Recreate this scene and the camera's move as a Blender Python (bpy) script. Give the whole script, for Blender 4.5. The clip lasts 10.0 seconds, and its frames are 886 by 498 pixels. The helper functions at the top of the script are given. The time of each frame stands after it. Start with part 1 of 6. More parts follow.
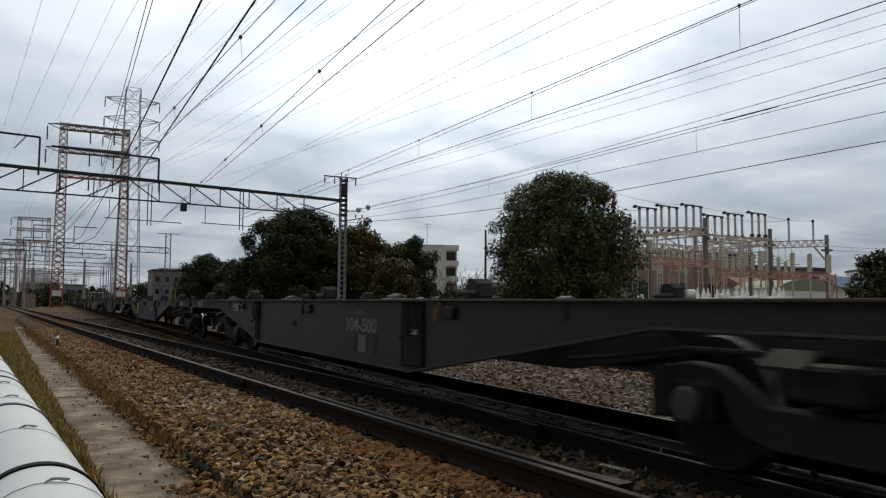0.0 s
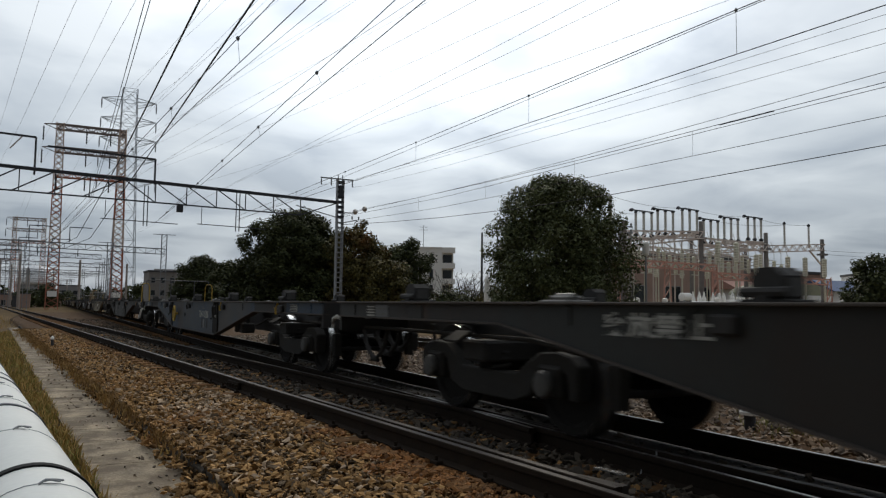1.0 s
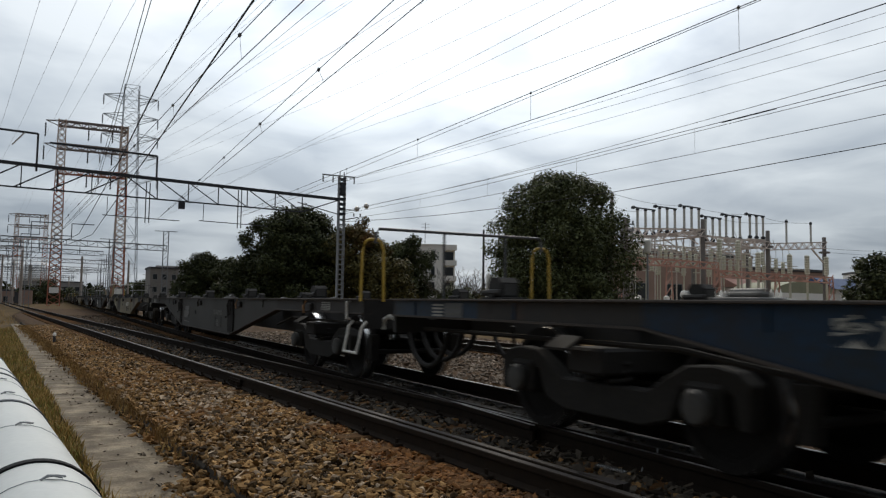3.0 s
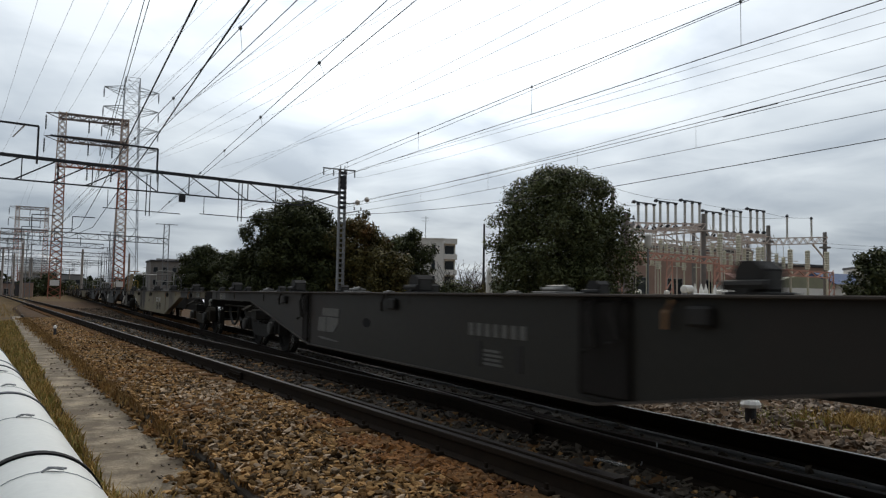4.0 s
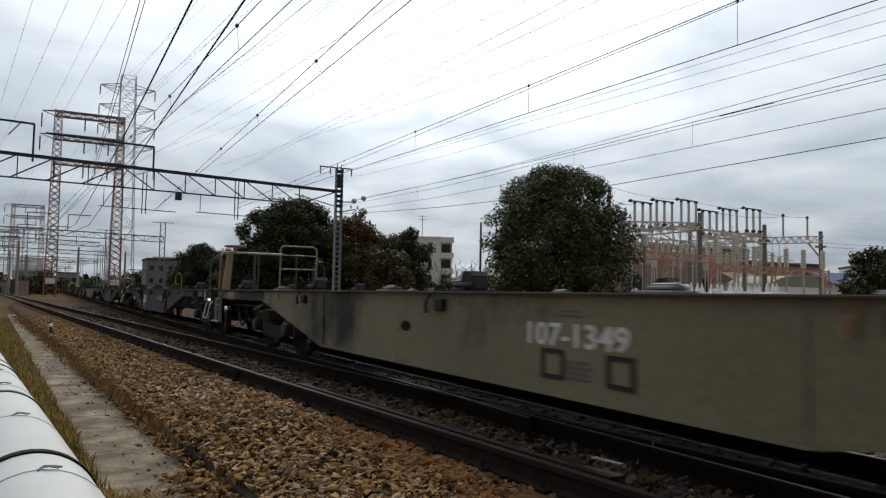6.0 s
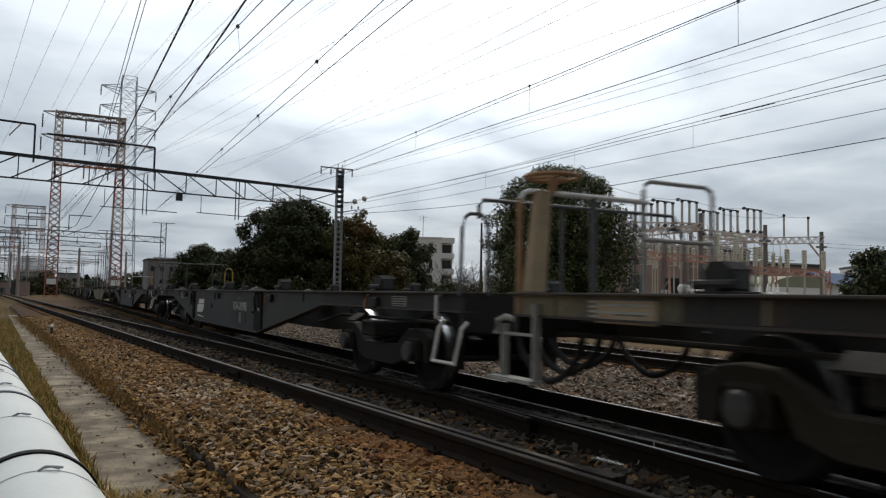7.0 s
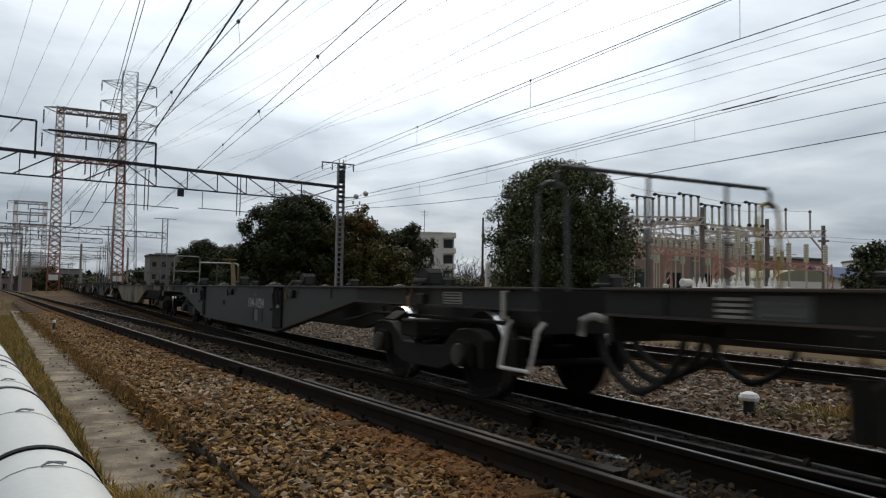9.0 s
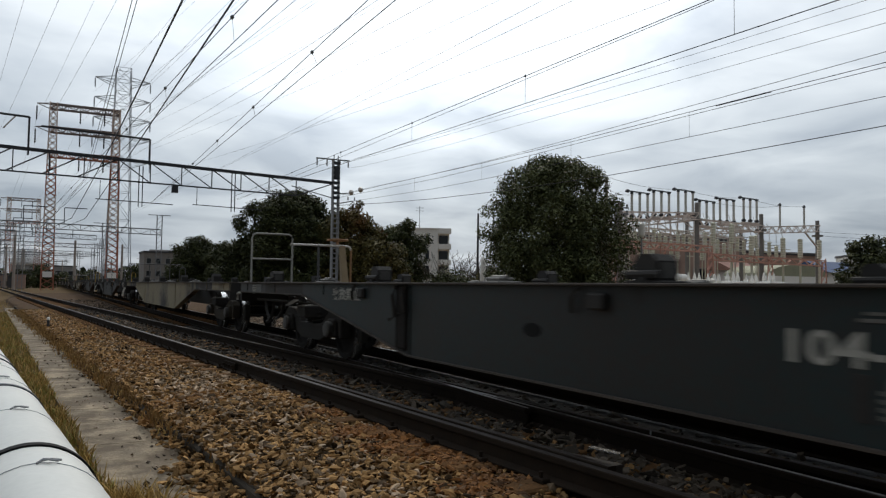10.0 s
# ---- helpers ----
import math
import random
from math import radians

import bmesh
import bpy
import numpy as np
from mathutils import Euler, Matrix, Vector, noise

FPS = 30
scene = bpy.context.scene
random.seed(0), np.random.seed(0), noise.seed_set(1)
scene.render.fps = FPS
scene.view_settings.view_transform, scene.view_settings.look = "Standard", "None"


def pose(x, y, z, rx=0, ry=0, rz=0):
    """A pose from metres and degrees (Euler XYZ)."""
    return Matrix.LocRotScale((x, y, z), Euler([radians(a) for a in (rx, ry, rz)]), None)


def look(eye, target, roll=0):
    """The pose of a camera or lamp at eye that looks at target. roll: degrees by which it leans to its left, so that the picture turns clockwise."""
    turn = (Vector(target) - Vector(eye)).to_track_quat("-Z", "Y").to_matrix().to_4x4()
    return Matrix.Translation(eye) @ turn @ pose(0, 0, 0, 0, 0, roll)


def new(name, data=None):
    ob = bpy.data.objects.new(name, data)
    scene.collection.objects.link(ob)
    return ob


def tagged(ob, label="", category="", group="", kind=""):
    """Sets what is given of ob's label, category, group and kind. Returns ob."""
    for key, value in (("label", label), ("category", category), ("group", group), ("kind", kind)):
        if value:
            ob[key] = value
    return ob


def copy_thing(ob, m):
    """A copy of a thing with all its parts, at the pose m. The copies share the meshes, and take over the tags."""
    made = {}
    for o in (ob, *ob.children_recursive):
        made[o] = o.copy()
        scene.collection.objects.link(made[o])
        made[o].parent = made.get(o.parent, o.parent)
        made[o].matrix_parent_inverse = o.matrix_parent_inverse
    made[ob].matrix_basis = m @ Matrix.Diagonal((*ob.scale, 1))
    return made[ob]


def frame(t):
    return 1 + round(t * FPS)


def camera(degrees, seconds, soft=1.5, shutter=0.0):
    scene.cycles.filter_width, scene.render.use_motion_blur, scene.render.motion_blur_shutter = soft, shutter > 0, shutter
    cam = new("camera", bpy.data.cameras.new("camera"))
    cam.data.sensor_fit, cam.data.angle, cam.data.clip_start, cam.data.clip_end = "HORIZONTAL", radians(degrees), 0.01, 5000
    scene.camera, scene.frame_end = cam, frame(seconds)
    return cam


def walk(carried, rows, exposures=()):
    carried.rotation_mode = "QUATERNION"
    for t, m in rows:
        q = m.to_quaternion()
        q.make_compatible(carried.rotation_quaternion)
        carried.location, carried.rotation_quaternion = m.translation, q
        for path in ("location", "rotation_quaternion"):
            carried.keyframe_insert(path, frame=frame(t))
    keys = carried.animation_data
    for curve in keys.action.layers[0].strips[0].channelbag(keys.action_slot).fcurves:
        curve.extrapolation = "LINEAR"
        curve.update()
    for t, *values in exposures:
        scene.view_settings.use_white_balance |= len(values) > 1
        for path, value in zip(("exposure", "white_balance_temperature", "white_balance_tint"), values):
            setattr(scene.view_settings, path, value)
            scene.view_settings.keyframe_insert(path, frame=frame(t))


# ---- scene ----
# camera: on a stand beside the line, turned only by small hand movements
cam = camera(61.2, 10.0, soft=1.25, shutter=0.2)
EYE = (0.0, 0.0, 0.994)


def aim(yaw, pitch, roll):
    return pose(*EYE, 90 + pitch, 0, -yaw) @ pose(0, 0, 0, 0, 0, roll)


PATH = [(0, 27.361, 4.157, 0.446), (0.5, 27.54, 4.207, 0.595), (1, 27.634, 4.339, 0.719), (1.5, 27.586, 4.5, 0.859),
        (2, 27.468, 4.658, 0.958), (2.5, 27.517, 4.447, 0.753), (4, 27.488, 3.655, 1.008), (4.5, 27.415, 3.676, 1.104),
        (5, 27.484, 3.624, 1.069), (5.5, 27.763, 3.54, 1.082), (7, 27.691, 3.587, 1.065), (7.5, 27.88, 3.435, 0.992),
        (8, 27.836, 3.11, 0.885), (8.5, 27.697, 3.254, 0.848), (9, 27.584, 3.194, 0.913), (9.5, 27.574, 3.095, 0.765),
        (10, 27.958, 2.886, 0.75)]
walk(cam, [(t, aim(a, b, c)) for t, a, b, c in PATH], exposures=[(0, -0.14), (2.7, -0.14), (3.9, 0.0), (10, -0.03)])

# world: overcast sky, brighter round the veiled sun
SUN_AZ, SUN_EL = 30.0, 38.0
world = bpy.data.worlds.new("overcast_sky")
scene.world = world
world.use_nodes = True


def sky_nodes():
    nt = world.node_tree
    nt.nodes.clear()
    N, L = nt.nodes.new, nt.links.new
    out, bg = N("ShaderNodeOutputWorld"), N("ShaderNodeBackground")
    sky = N("ShaderNodeTexSky")
    sky.sky_type, sky.sun_disc = "NISHITA", False
    sky.sun_elevation, sky.sun_rotation = radians(SUN_EL), radians(SUN_AZ)
    sky.dust_density = 3.0
    gain = N("ShaderNodeVectorMath"); gain.operation = "SCALE"; gain.inputs["Scale"].default_value = 0.10
    L(sky.outputs[0], gain.inputs[0])
    tc = N("ShaderNodeTexCoord")
    sep = N("ShaderNodeSeparateXYZ"); L(tc.outputs["Generated"], sep.inputs[0])
    # clouds lie in a flat layer: direction divided by its height
    zc = N("ShaderNodeMath"); zc.operation = "MAXIMUM"; zc.inputs[1].default_value = 0.0; L(sep.outputs[2], zc.inputs[0])
    za = N("ShaderNodeMath"); za.operation = "ADD"; za.inputs[1].default_value = 0.16; L(zc.outputs[0], za.inputs[0])
    div = N("ShaderNodeVectorMath"); div.operation = "DIVIDE"
    comb = N("ShaderNodeCombineXYZ")
    for i in range(3):
        L(za.outputs[0], comb.inputs[i])
    L(tc.outputs["Generated"], div.inputs[0]); L(comb.outputs[0], div.inputs[1])
    n1 = N("ShaderNodeTexNoise"); n1.inputs["Scale"].default_value = 1.9; n1.inputs["Detail"].default_value = 5; n1.inputs["Roughness"].default_value = 0.48
    n1.inputs["Distortion"].default_value = 0.35
    L(div.outputs[0], n1.inputs["Vector"])
    r1 = N("ShaderNodeValToRGB")
    r1.color_ramp.elements[0].position, r1.color_ramp.elements[0].color = 0.34, (0.455, 0.515, 0.59, 1)
    r1.color_ramp.elements[1].position, r1.color_ramp.elements[1].color = 0.66, (0.775, 0.825, 0.87, 1)
    L(n1.outputs["Fac"], r1.inputs[0])
    # brighter towards the veiled sun
    a, e = radians(SUN_AZ - 3), radians(SUN_EL - 8)
    dot = N("ShaderNodeVectorMath"); dot.operation = "DOT_PRODUCT"
    dot.inputs[1].default_value = (math.sin(a) * math.cos(e), math.cos(a) * math.cos(e), math.sin(e))
    nrm = N("ShaderNodeVectorMath"); nrm.operation = "NORMALIZE"; L(tc.outputs["Generated"], nrm.inputs[0]); L(nrm.outputs[0], dot.inputs[0])
    half = N("ShaderNodeMath"); half.operation = "MULTIPLY_ADD"; half.inputs[1].default_value = 0.5; half.inputs[2].default_value = 0.5
    L(dot.outputs["Value"], half.inputs[0])
    fall = N("ShaderNodeValToRGB")
    el = fall.color_ramp.elements
    el[0].position, el[0].color = 0.0, (0.125, 0.125, 0.125, 1)
    el[1].position, el[1].color = 1.0, (0.90, 0.90, 0.90, 1)
    for pos, v in ((0.45, 0.18), (0.60, 0.30), (0.75, 0.44), (0.88, 0.47), (0.955, 0.58)):
        e = el.new(pos); e.color = (v, v, v, 1)
    L(half.outputs[0], fall.inputs[0])
    glow = N("ShaderNodeMath"); glow.operation = "MULTIPLY"; glow.inputs[1].default_value = 2.0
    L(fall.outputs[0], glow.inputs[0])
    # an overcast sky grows brighter from the horizon to the zenith
    rise = N("ShaderNodeValToRGB")
    er = rise.color_ramp.elements
    er[0].position, er[0].color = 0.0, (0.33, 0.33, 0.33, 1)
    er[1].position, er[1].color = 1.0, (0.90, 0.90, 0.90, 1)
    for pos, v in ((0.03, 0.385), (0.08, 0.375), (0.16, 0.44), (0.26, 0.52), (0.45, 0.62)):
        e = er.new(pos); e.color = (v, v, v, 1)
    L(zc.outputs[0], rise.inputs[0])
    both = N("ShaderNodeMath"); both.operation = "MULTIPLY"; L(glow.outputs[0], both.inputs[0]); L(rise.outputs[0], both.inputs[1])
    glow = N("ShaderNodeMath"); glow.operation = "MULTIPLY"; glow.inputs[1].default_value = 2.0
    L(both.outputs[0], glow.inputs[0])
    mul = N("ShaderNodeVectorMath"); mul.operation = "SCALE"; L(r1.outputs[0], mul.inputs[0]); L(glow.outputs[0], mul.inputs["Scale"])
    mix = N("ShaderNodeMix"); mix.data_type = "RGBA"; mix.inputs[0].default_value = 0.93
    tint = N("ShaderNodeValToRGB")
    et = tint.color_ramp.elements
    et[0].position, et[0].color = 0.0, (0.98, 0.99, 1.0, 1)
    et[1].position, et[1].color = 0.42, (1.0, 1.0, 1.0, 1)
    for pos, c in ((0.06, (0.90, 0.955, 1.0, 1)), (0.2, (0.955, 0.985, 1.0, 1))):
        e = et.new(pos); e.color = c
    L(zc.outputs[0], tint.inputs[0])
    tm = N("ShaderNodeVectorMath"); tm.operation = "MULTIPLY"; L(mul.outputs[0], tm.inputs[0]); L(tint.outputs[0], tm.inputs[1])
    L(gain.outputs[0], mix.inputs[6]); L(tm.outputs[0], mix.inputs[7])
    L(mix.outputs[2], bg.inputs[0]); bg.inputs[1].default_value = 1.0
    L(bg.outputs[0], out.inputs[0])


sky_nodes()
sun_data = bpy.data.lights.new("sun", "SUN")
sun_data.energy, sun_data.angle, sun_data.color = 1.0, radians(20), (1.0, 0.88, 0.72)
sun = new("sun", sun_data)
_a, _e = radians(SUN_AZ), radians(SUN_EL)
sun.matrix_world = look((60 * math.sin(_a), 60 * math.cos(_a), 60), (60 * math.sin(_a) * 0, 0, 60 - 60 * math.tan(_e)))


# ---- materials ----
def mat(name, base, dark=None, rough=0.7, metal=0.0, scale=6.0, fine=60.0, bump=0.15, spread=0.5, spec=0.4, island=0.0, rust=None, rust_at=0.62, rnd=0.0):
    """A surface with variation at two scales, optional rust patches, optional per-island change."""
    m = bpy.data.materials.new(name)
    m.use_nodes = True
    nt = m.node_tree
    N, L = nt.nodes.new, nt.links.new
    bs = nt.nodes["Principled BSDF"]
    dark = dark or tuple(c * 0.55 for c in base)
    tc = N("ShaderNodeTexCoord")
    n1 = N("ShaderNodeTexNoise"); n1.inputs["Scale"].default_value = scale; n1.inputs["Detail"].default_value = 5
    n2 = N("ShaderNodeTexNoise"); n2.inputs["Scale"].default_value = fine; n2.inputs["Detail"].default_value = 3
    L(tc.outputs["Object"], n1.inputs["Vector"]); L(tc.outputs["Object"], n2.inputs["Vector"])
    add = N("ShaderNodeMath"); add.operation = "MULTIPLY_ADD"; add.inputs[1].default_value = 0.4
    sc = N("ShaderNodeMath"); sc.operation = "MULTIPLY"; sc.inputs[1].default_value = 0.6
    L(n1.outputs["Fac"], sc.inputs[0]); L(n2.outputs["Fac"], add.inputs[0]); L(sc.outputs[0], add.inputs[2])
    fac = add.outputs[0]
    if island or rnd:
        geo = N("ShaderNodeNewGeometry") if island else N("ShaderNodeObjectInfo")
        ma = N("ShaderNodeMath"); ma.operation = "MULTIPLY_ADD"; ma.inputs[1].default_value = island or rnd
        of = N("ShaderNodeMath"); of.operation = "SUBTRACT"; of.inputs[1].default_value = (island or rnd) / 2
        L(geo.outputs["Random Per Island" if island else "Random"], ma.inputs[0]); L(fac, of.inputs[0]); L(of.outputs[0], ma.inputs[2])
        fac = ma.outputs[0]
    ramp = N("ShaderNodeValToRGB")
    lo, hi = 0.5 - spread / 2, 0.5 + spread / 2
    ramp.color_ramp.elements[0].position, ramp.color_ramp.elements[0].color = max(lo, 0), (*dark, 1)
    ramp.color_ramp.elements[1].position, ramp.color_ramp.elements[1].color = min(hi, 1), (*base, 1)
    L(fac, ramp.inputs[0])
    col = ramp.outputs[0]
    if rust:
        n3 = N("ShaderNodeTexNoise"); n3.inputs["Scale"].default_value = scale * 0.7; n3.inputs["Detail"].default_value = 8; n3.inputs["Roughness"].default_value = 0.65
        mp = N("ShaderNodeMapping"); mp.inputs["Location"].default_value = (3.7, 1.1, 9.2); L(tc.outputs["Object"], mp.inputs[0]); L(mp.outputs[0], n3.inputs["Vector"])
        r3 = N("ShaderNodeValToRGB"); r3.color_ramp.elements[0].position, r3.color_ramp.elements[1].position = rust_at - 0.06, rust_at + 0.08
        L(n3.outputs["Fac"], r3.inputs[0])
        mx = N("ShaderNodeMix"); mx.data_type = "RGBA"
        L(r3.outputs[0], mx.inputs[0]); L(col, mx.inputs[6]); mx.inputs[7].default_value = (*rust, 1)
        col = mx.outputs[2]
    L(col, bs.inputs["Base Color"])
    bs.inputs["Metallic"].default_value = metal
    bs.inputs["Specular IOR Level"].default_value = spec
    rr = N("ShaderNodeMapRange"); rr.inputs["To Min"].default_value = max(rough - 0.12, 0.05); rr.inputs["To Max"].default_value = min(rough + 0.12, 1)
    L(n1.outputs["Fac"], rr.inputs["Value"]); L(rr.outputs[0], bs.inputs["Roughness"])
    if bump:
        b = N("ShaderNodeBump"); b.inputs["Strength"].default_value = bump; b.inputs["Distance"].default_value = 0.01
        L(n2.outputs["Fac"], b.inputs["Height"]); L(b.outputs[0], bs.inputs["Normal"])
    return m


M = {}
M["ballast_bed"] = mat("ballast_bed", (0.105, 0.055, 0.022), (0.030, 0.018, 0.009), spec=0.1, rough=0.95, scale=1.2, fine=40, bump=0.8)
M["stone"] = mat("stone", (0.45, 0.265, 0.110), (0.030, 0.018, 0.008), rough=0.95, scale=1.0, fine=55, bump=0.6, island=0.9, spread=0.7, rust=(0.28, 0.145, 0.055), rust_at=0.58, spec=0.1)
M["stone_grey"] = mat("stone_grey", (0.37, 0.285, 0.21), (0.055, 0.042, 0.031), rough=0.92, scale=1.0, fine=30, bump=0.3, island=0.7, spread=0.75, rust=(0.25, 0.15, 0.075), rust_at=0.62)
M["stone_dark"] = mat("stone_dark", (0.115, 0.090, 0.064), (0.015, 0.0125, 0.010), rough=0.9, scale=1.0, fine=30, bump=0.3, island=0.6, spread=0.7)
M["stone_pale"] = mat("stone_pale", (0.54, 0.40, 0.27), (0.09, 0.063, 0.038), spec=0.12, rough=0.95, scale=1.0, fine=30, bump=0.3, island=0.7, spread=0.75)
M["stone_rust"] = mat("stone_rust", (0.36, 0.155, 0.045), (0.08, 0.04, 0.016), rough=0.95, scale=1.0, fine=30, bump=0.3, island=0.6, spread=0.7)
M["oily_bed"] = mat("oily_bed", (0.036, 0.030, 0.025), (0.017, 0.015, 0.013), rough=0.85, scale=2, fine=40, bump=0.6)
M["earth"] = mat("earth", (0.165, 0.108, 0.050), (0.055, 0.038, 0.019), spec=0.05, rough=1.0, scale=0.6, fine=14, bump=0.6)
M["concrete"] = mat("concrete", (0.38, 0.305, 0.205), (0.10, 0.076, 0.048), rough=0.92, scale=3.2, fine=45, bump=0.5, spread=0.3, rust=(0.11, 0.080, 0.048), rust_at=0.49)
M["kerb"] = mat("kerb", (0.062, 0.047, 0.030), (0.018, 0.014, 0.010), rough=0.95, scale=4, fine=50, bump=0.5)
M["rail_rust"] = mat("rail_rust", (0.026, 0.018, 0.012), (0.012, 0.009, 0.007), rough=0.95, spec=0.08, scale=8, fine=90, bump=0.3)
M["rail_head"] = mat("rail_head", (0.62, 0.61, 0.59), (0.34, 0.33, 0.31), rough=0.32, metal=0.85, scale=5, fine=60, bump=0.05)
M["rail_dull"] = mat("rail_dull", (0.038, 0.029, 0.023), (0.016, 0.012, 0.010), rough=0.58, metal=0.1, scale=5, fine=60, bump=0.1)
M["sleeper"] = mat("sleeper", (0.20, 0.105, 0.045), (0.06, 0.034, 0.017), rough=0.95, spec=0.05, scale=5, fine=50, bump=0.5, rnd=0.3)
M["rust_plate"] = mat("rust_plate", (0.34, 0.165, 0.06), (0.13, 0.065, 0.028), spec=0.05, rough=0.95, scale=5, fine=60, bump=0.3)
M["pipe_white"] = mat("pipe_white", (0.75, 0.755, 0.71), (0.58, 0.585, 0.55), rough=0.45, scale=1.6, fine=25, bump=0.05, spread=0.6)
M["band_black"] = mat("band_black", (0.010, 0.010, 0.010), rough=0.8, spec=0.15)
M["band_dark"] = mat("band_dark", (0.075, 0.085, 0.10), (0.04, 0.045, 0.055), rough=0.6)
M["band_grey"] = mat("band_grey", (0.30, 0.33, 0.35), (0.18, 0.2, 0.21), rough=0.5)
M["wire_dark"] = mat("wire_dark", (0.035, 0.037, 0.04), rough=0.6, bump=0)
M["wire_grey"] = mat("wire_grey", (0.20, 0.21, 0.23), (0.14, 0.15, 0.16), rough=0.6, bump=0)
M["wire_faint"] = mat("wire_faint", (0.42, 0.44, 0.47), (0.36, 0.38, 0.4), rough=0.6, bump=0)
M["steel_dark"] = mat("steel_dark", (0.05, 0.052, 0.06), (0.028, 0.03, 0.034), rough=0.65, scale=3, fine=40, bump=0.1)
M["steel_grey"] = mat("steel_grey", (0.30, 0.31, 0.32), (0.17, 0.17, 0.17), rough=0.6, scale=3, fine=40, bump=0.1, rust=(0.2, 0.11, 0.06), rust_at=0.66)
M["steel_red"] = mat("steel_red", (0.50, 0.175, 0.105), (0.30, 0.13, 0.09), rough=0.7, scale=1.2, fine=20, bump=0.1)
M["steel_white"] = mat("steel_white", (0.66, 0.55, 0.47), (0.48, 0.33, 0.26), rough=0.7, scale=1.2, fine=20, bump=0.1)
M["arm_brown"] = mat("arm_brown", (0.27, 0.225, 0.21), (0.19, 0.16, 0.15), rough=0.7, scale=1.2, fine=20, bump=0.1)
M["post_grey"] = mat("post_grey", (0.27, 0.25, 0.23), (0.16, 0.15, 0.14), rough=0.9, scale=3, fine=40)
M["stack_grey"] = mat("stack_grey", (0.62, 0.61, 0.56), (0.46, 0.45, 0.41), rough=0.5)
M["stack_cream"] = mat("stack_cream", (0.72, 0.70, 0.56), (0.56, 0.54, 0.43), rough=0.45, scale=4)
# far steel: distance haze is put into this pale bluish colour
M["steel_hazed"] = mat("steel_hazed", (0.60, 0.64, 0.68), (0.52, 0.56, 0.6), rough=0.7, bump=0)
M["pole_concrete"] = mat("pole_concrete", (0.42, 0.37, 0.33), (0.28, 0.24, 0.21), rough=0.9, scale=3, fine=40)
M["insulator"] = mat("insulator", (0.68, 0.63, 0.56), (0.5, 0.45, 0.4), rough=0.35)
M["porcelain"] = mat("porcelain", (0.85, 0.82, 0.76), (0.72, 0.69, 0.63), rough=0.35, scale=4)
M["leaf"] = mat("leaf", (0.078, 0.084, 0.029), (0.012, 0.018, 0.007), rough=0.62, scale=0.8, fine=6, bump=0, island=0.7, spread=0.8, spec=0.12)
M["leaf_broad"] = mat("leaf_broad", (0.145, 0.158, 0.064), (0.022, 0.030, 0.011), rough=0.5, scale=0.8, fine=6, bump=0, island=0.7, spread=0.8, spec=0.12)
M["leaf_olive"] = mat("leaf_olive", (0.15, 0.12, 0.036), (0.018, 0.02, 0.008), rough=0.6, scale=0.5, fine=5, bump=0, island=0.7, spread=0.8, rust=(0.17, 0.085, 0.03), rust_at=0.58, spec=0.12)
M["bark"] = mat("bark", (0.10, 0.08, 0.06), (0.04, 0.033, 0.026), rough=0.95, scale=6, fine=40, bump=0.6)
M["grass_dry"] = mat("grass_dry", (0.52, 0.34, 0.11), (0.22, 0.15, 0.05), rough=0.9, scale=1.5, fine=10, bump=0, island=0.6, spread=0.8)
M["grass_rust"] = mat("grass_rust", (0.34, 0.19, 0.06), (0.12, 0.07, 0.025), rough=0.9, scale=1.5, fine=10, bump=0, island=0.6, spread=0.8)
M["grass_green"] = mat("grass_green", (0.32, 0.29, 0.07), (0.13, 0.13, 0.035), rough=0.9, scale=1.5, fine=10, bump=0, island=0.6, spread=0.8)
M["wagon_grey"] = mat("wagon_grey", (0.024, 0.0255, 0.0235), (0.012, 0.0125, 0.011), rough=0.6, scale=0.55, fine=22, bump=0.08, spec=0.25, rust=(0.020, 0.015, 0.012), rust_at=0.55)
M["wagon_teal"] = mat("wagon_teal", (0.011, 0.0225, 0.0235), (0.0185, 0.0165, 0.015), rough=0.55, scale=0.28, fine=22, bump=0.08, spec=0.25, spread=0.2, rust=(0.020, 0.015, 0.012), rust_at=0.60)
M["wagon_blue"] = mat("wagon_blue", (0.004, 0.026, 0.062), (0.010, 0.015, 0.019), rough=0.55, scale=0.45, fine=22, bump=0.08, spec=0.25, spread=0.22, rust=(0.020, 0.015, 0.012), rust_at=0.55)
M["wagon_olive"] = mat("wagon_olive", (0.025, 0.0225, 0.017), (0.0125, 0.0115, 0.009), rough=0.6, scale=0.55, fine=22, bump=0.08, spec=0.25, rust=(0.020, 0.015, 0.012), rust_at=0.55)
M["wagon_tan"] = mat("wagon_tan", (0.26, 0.22, 0.135), (0.13, 0.108, 0.068), rough=0.65, scale=0.55, fine=22, bump=0.08, spec=0.25, rust=(0.020, 0.015, 0.012), rust_at=0.55)
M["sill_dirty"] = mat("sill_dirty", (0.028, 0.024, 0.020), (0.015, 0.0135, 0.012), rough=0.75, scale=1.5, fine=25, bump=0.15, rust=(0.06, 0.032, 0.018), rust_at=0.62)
M["deck_rust"] = mat("deck_rust", (0.075, 0.058, 0.046), (0.018, 0.015, 0.013), rough=0.8, scale=2, fine=30, bump=0.15)
M["faded_white"] = mat("faded_white", (0.40, 0.39, 0.35), (0.20, 0.20, 0.18), rough=0.8, scale=9, fine=60, bump=0.05)
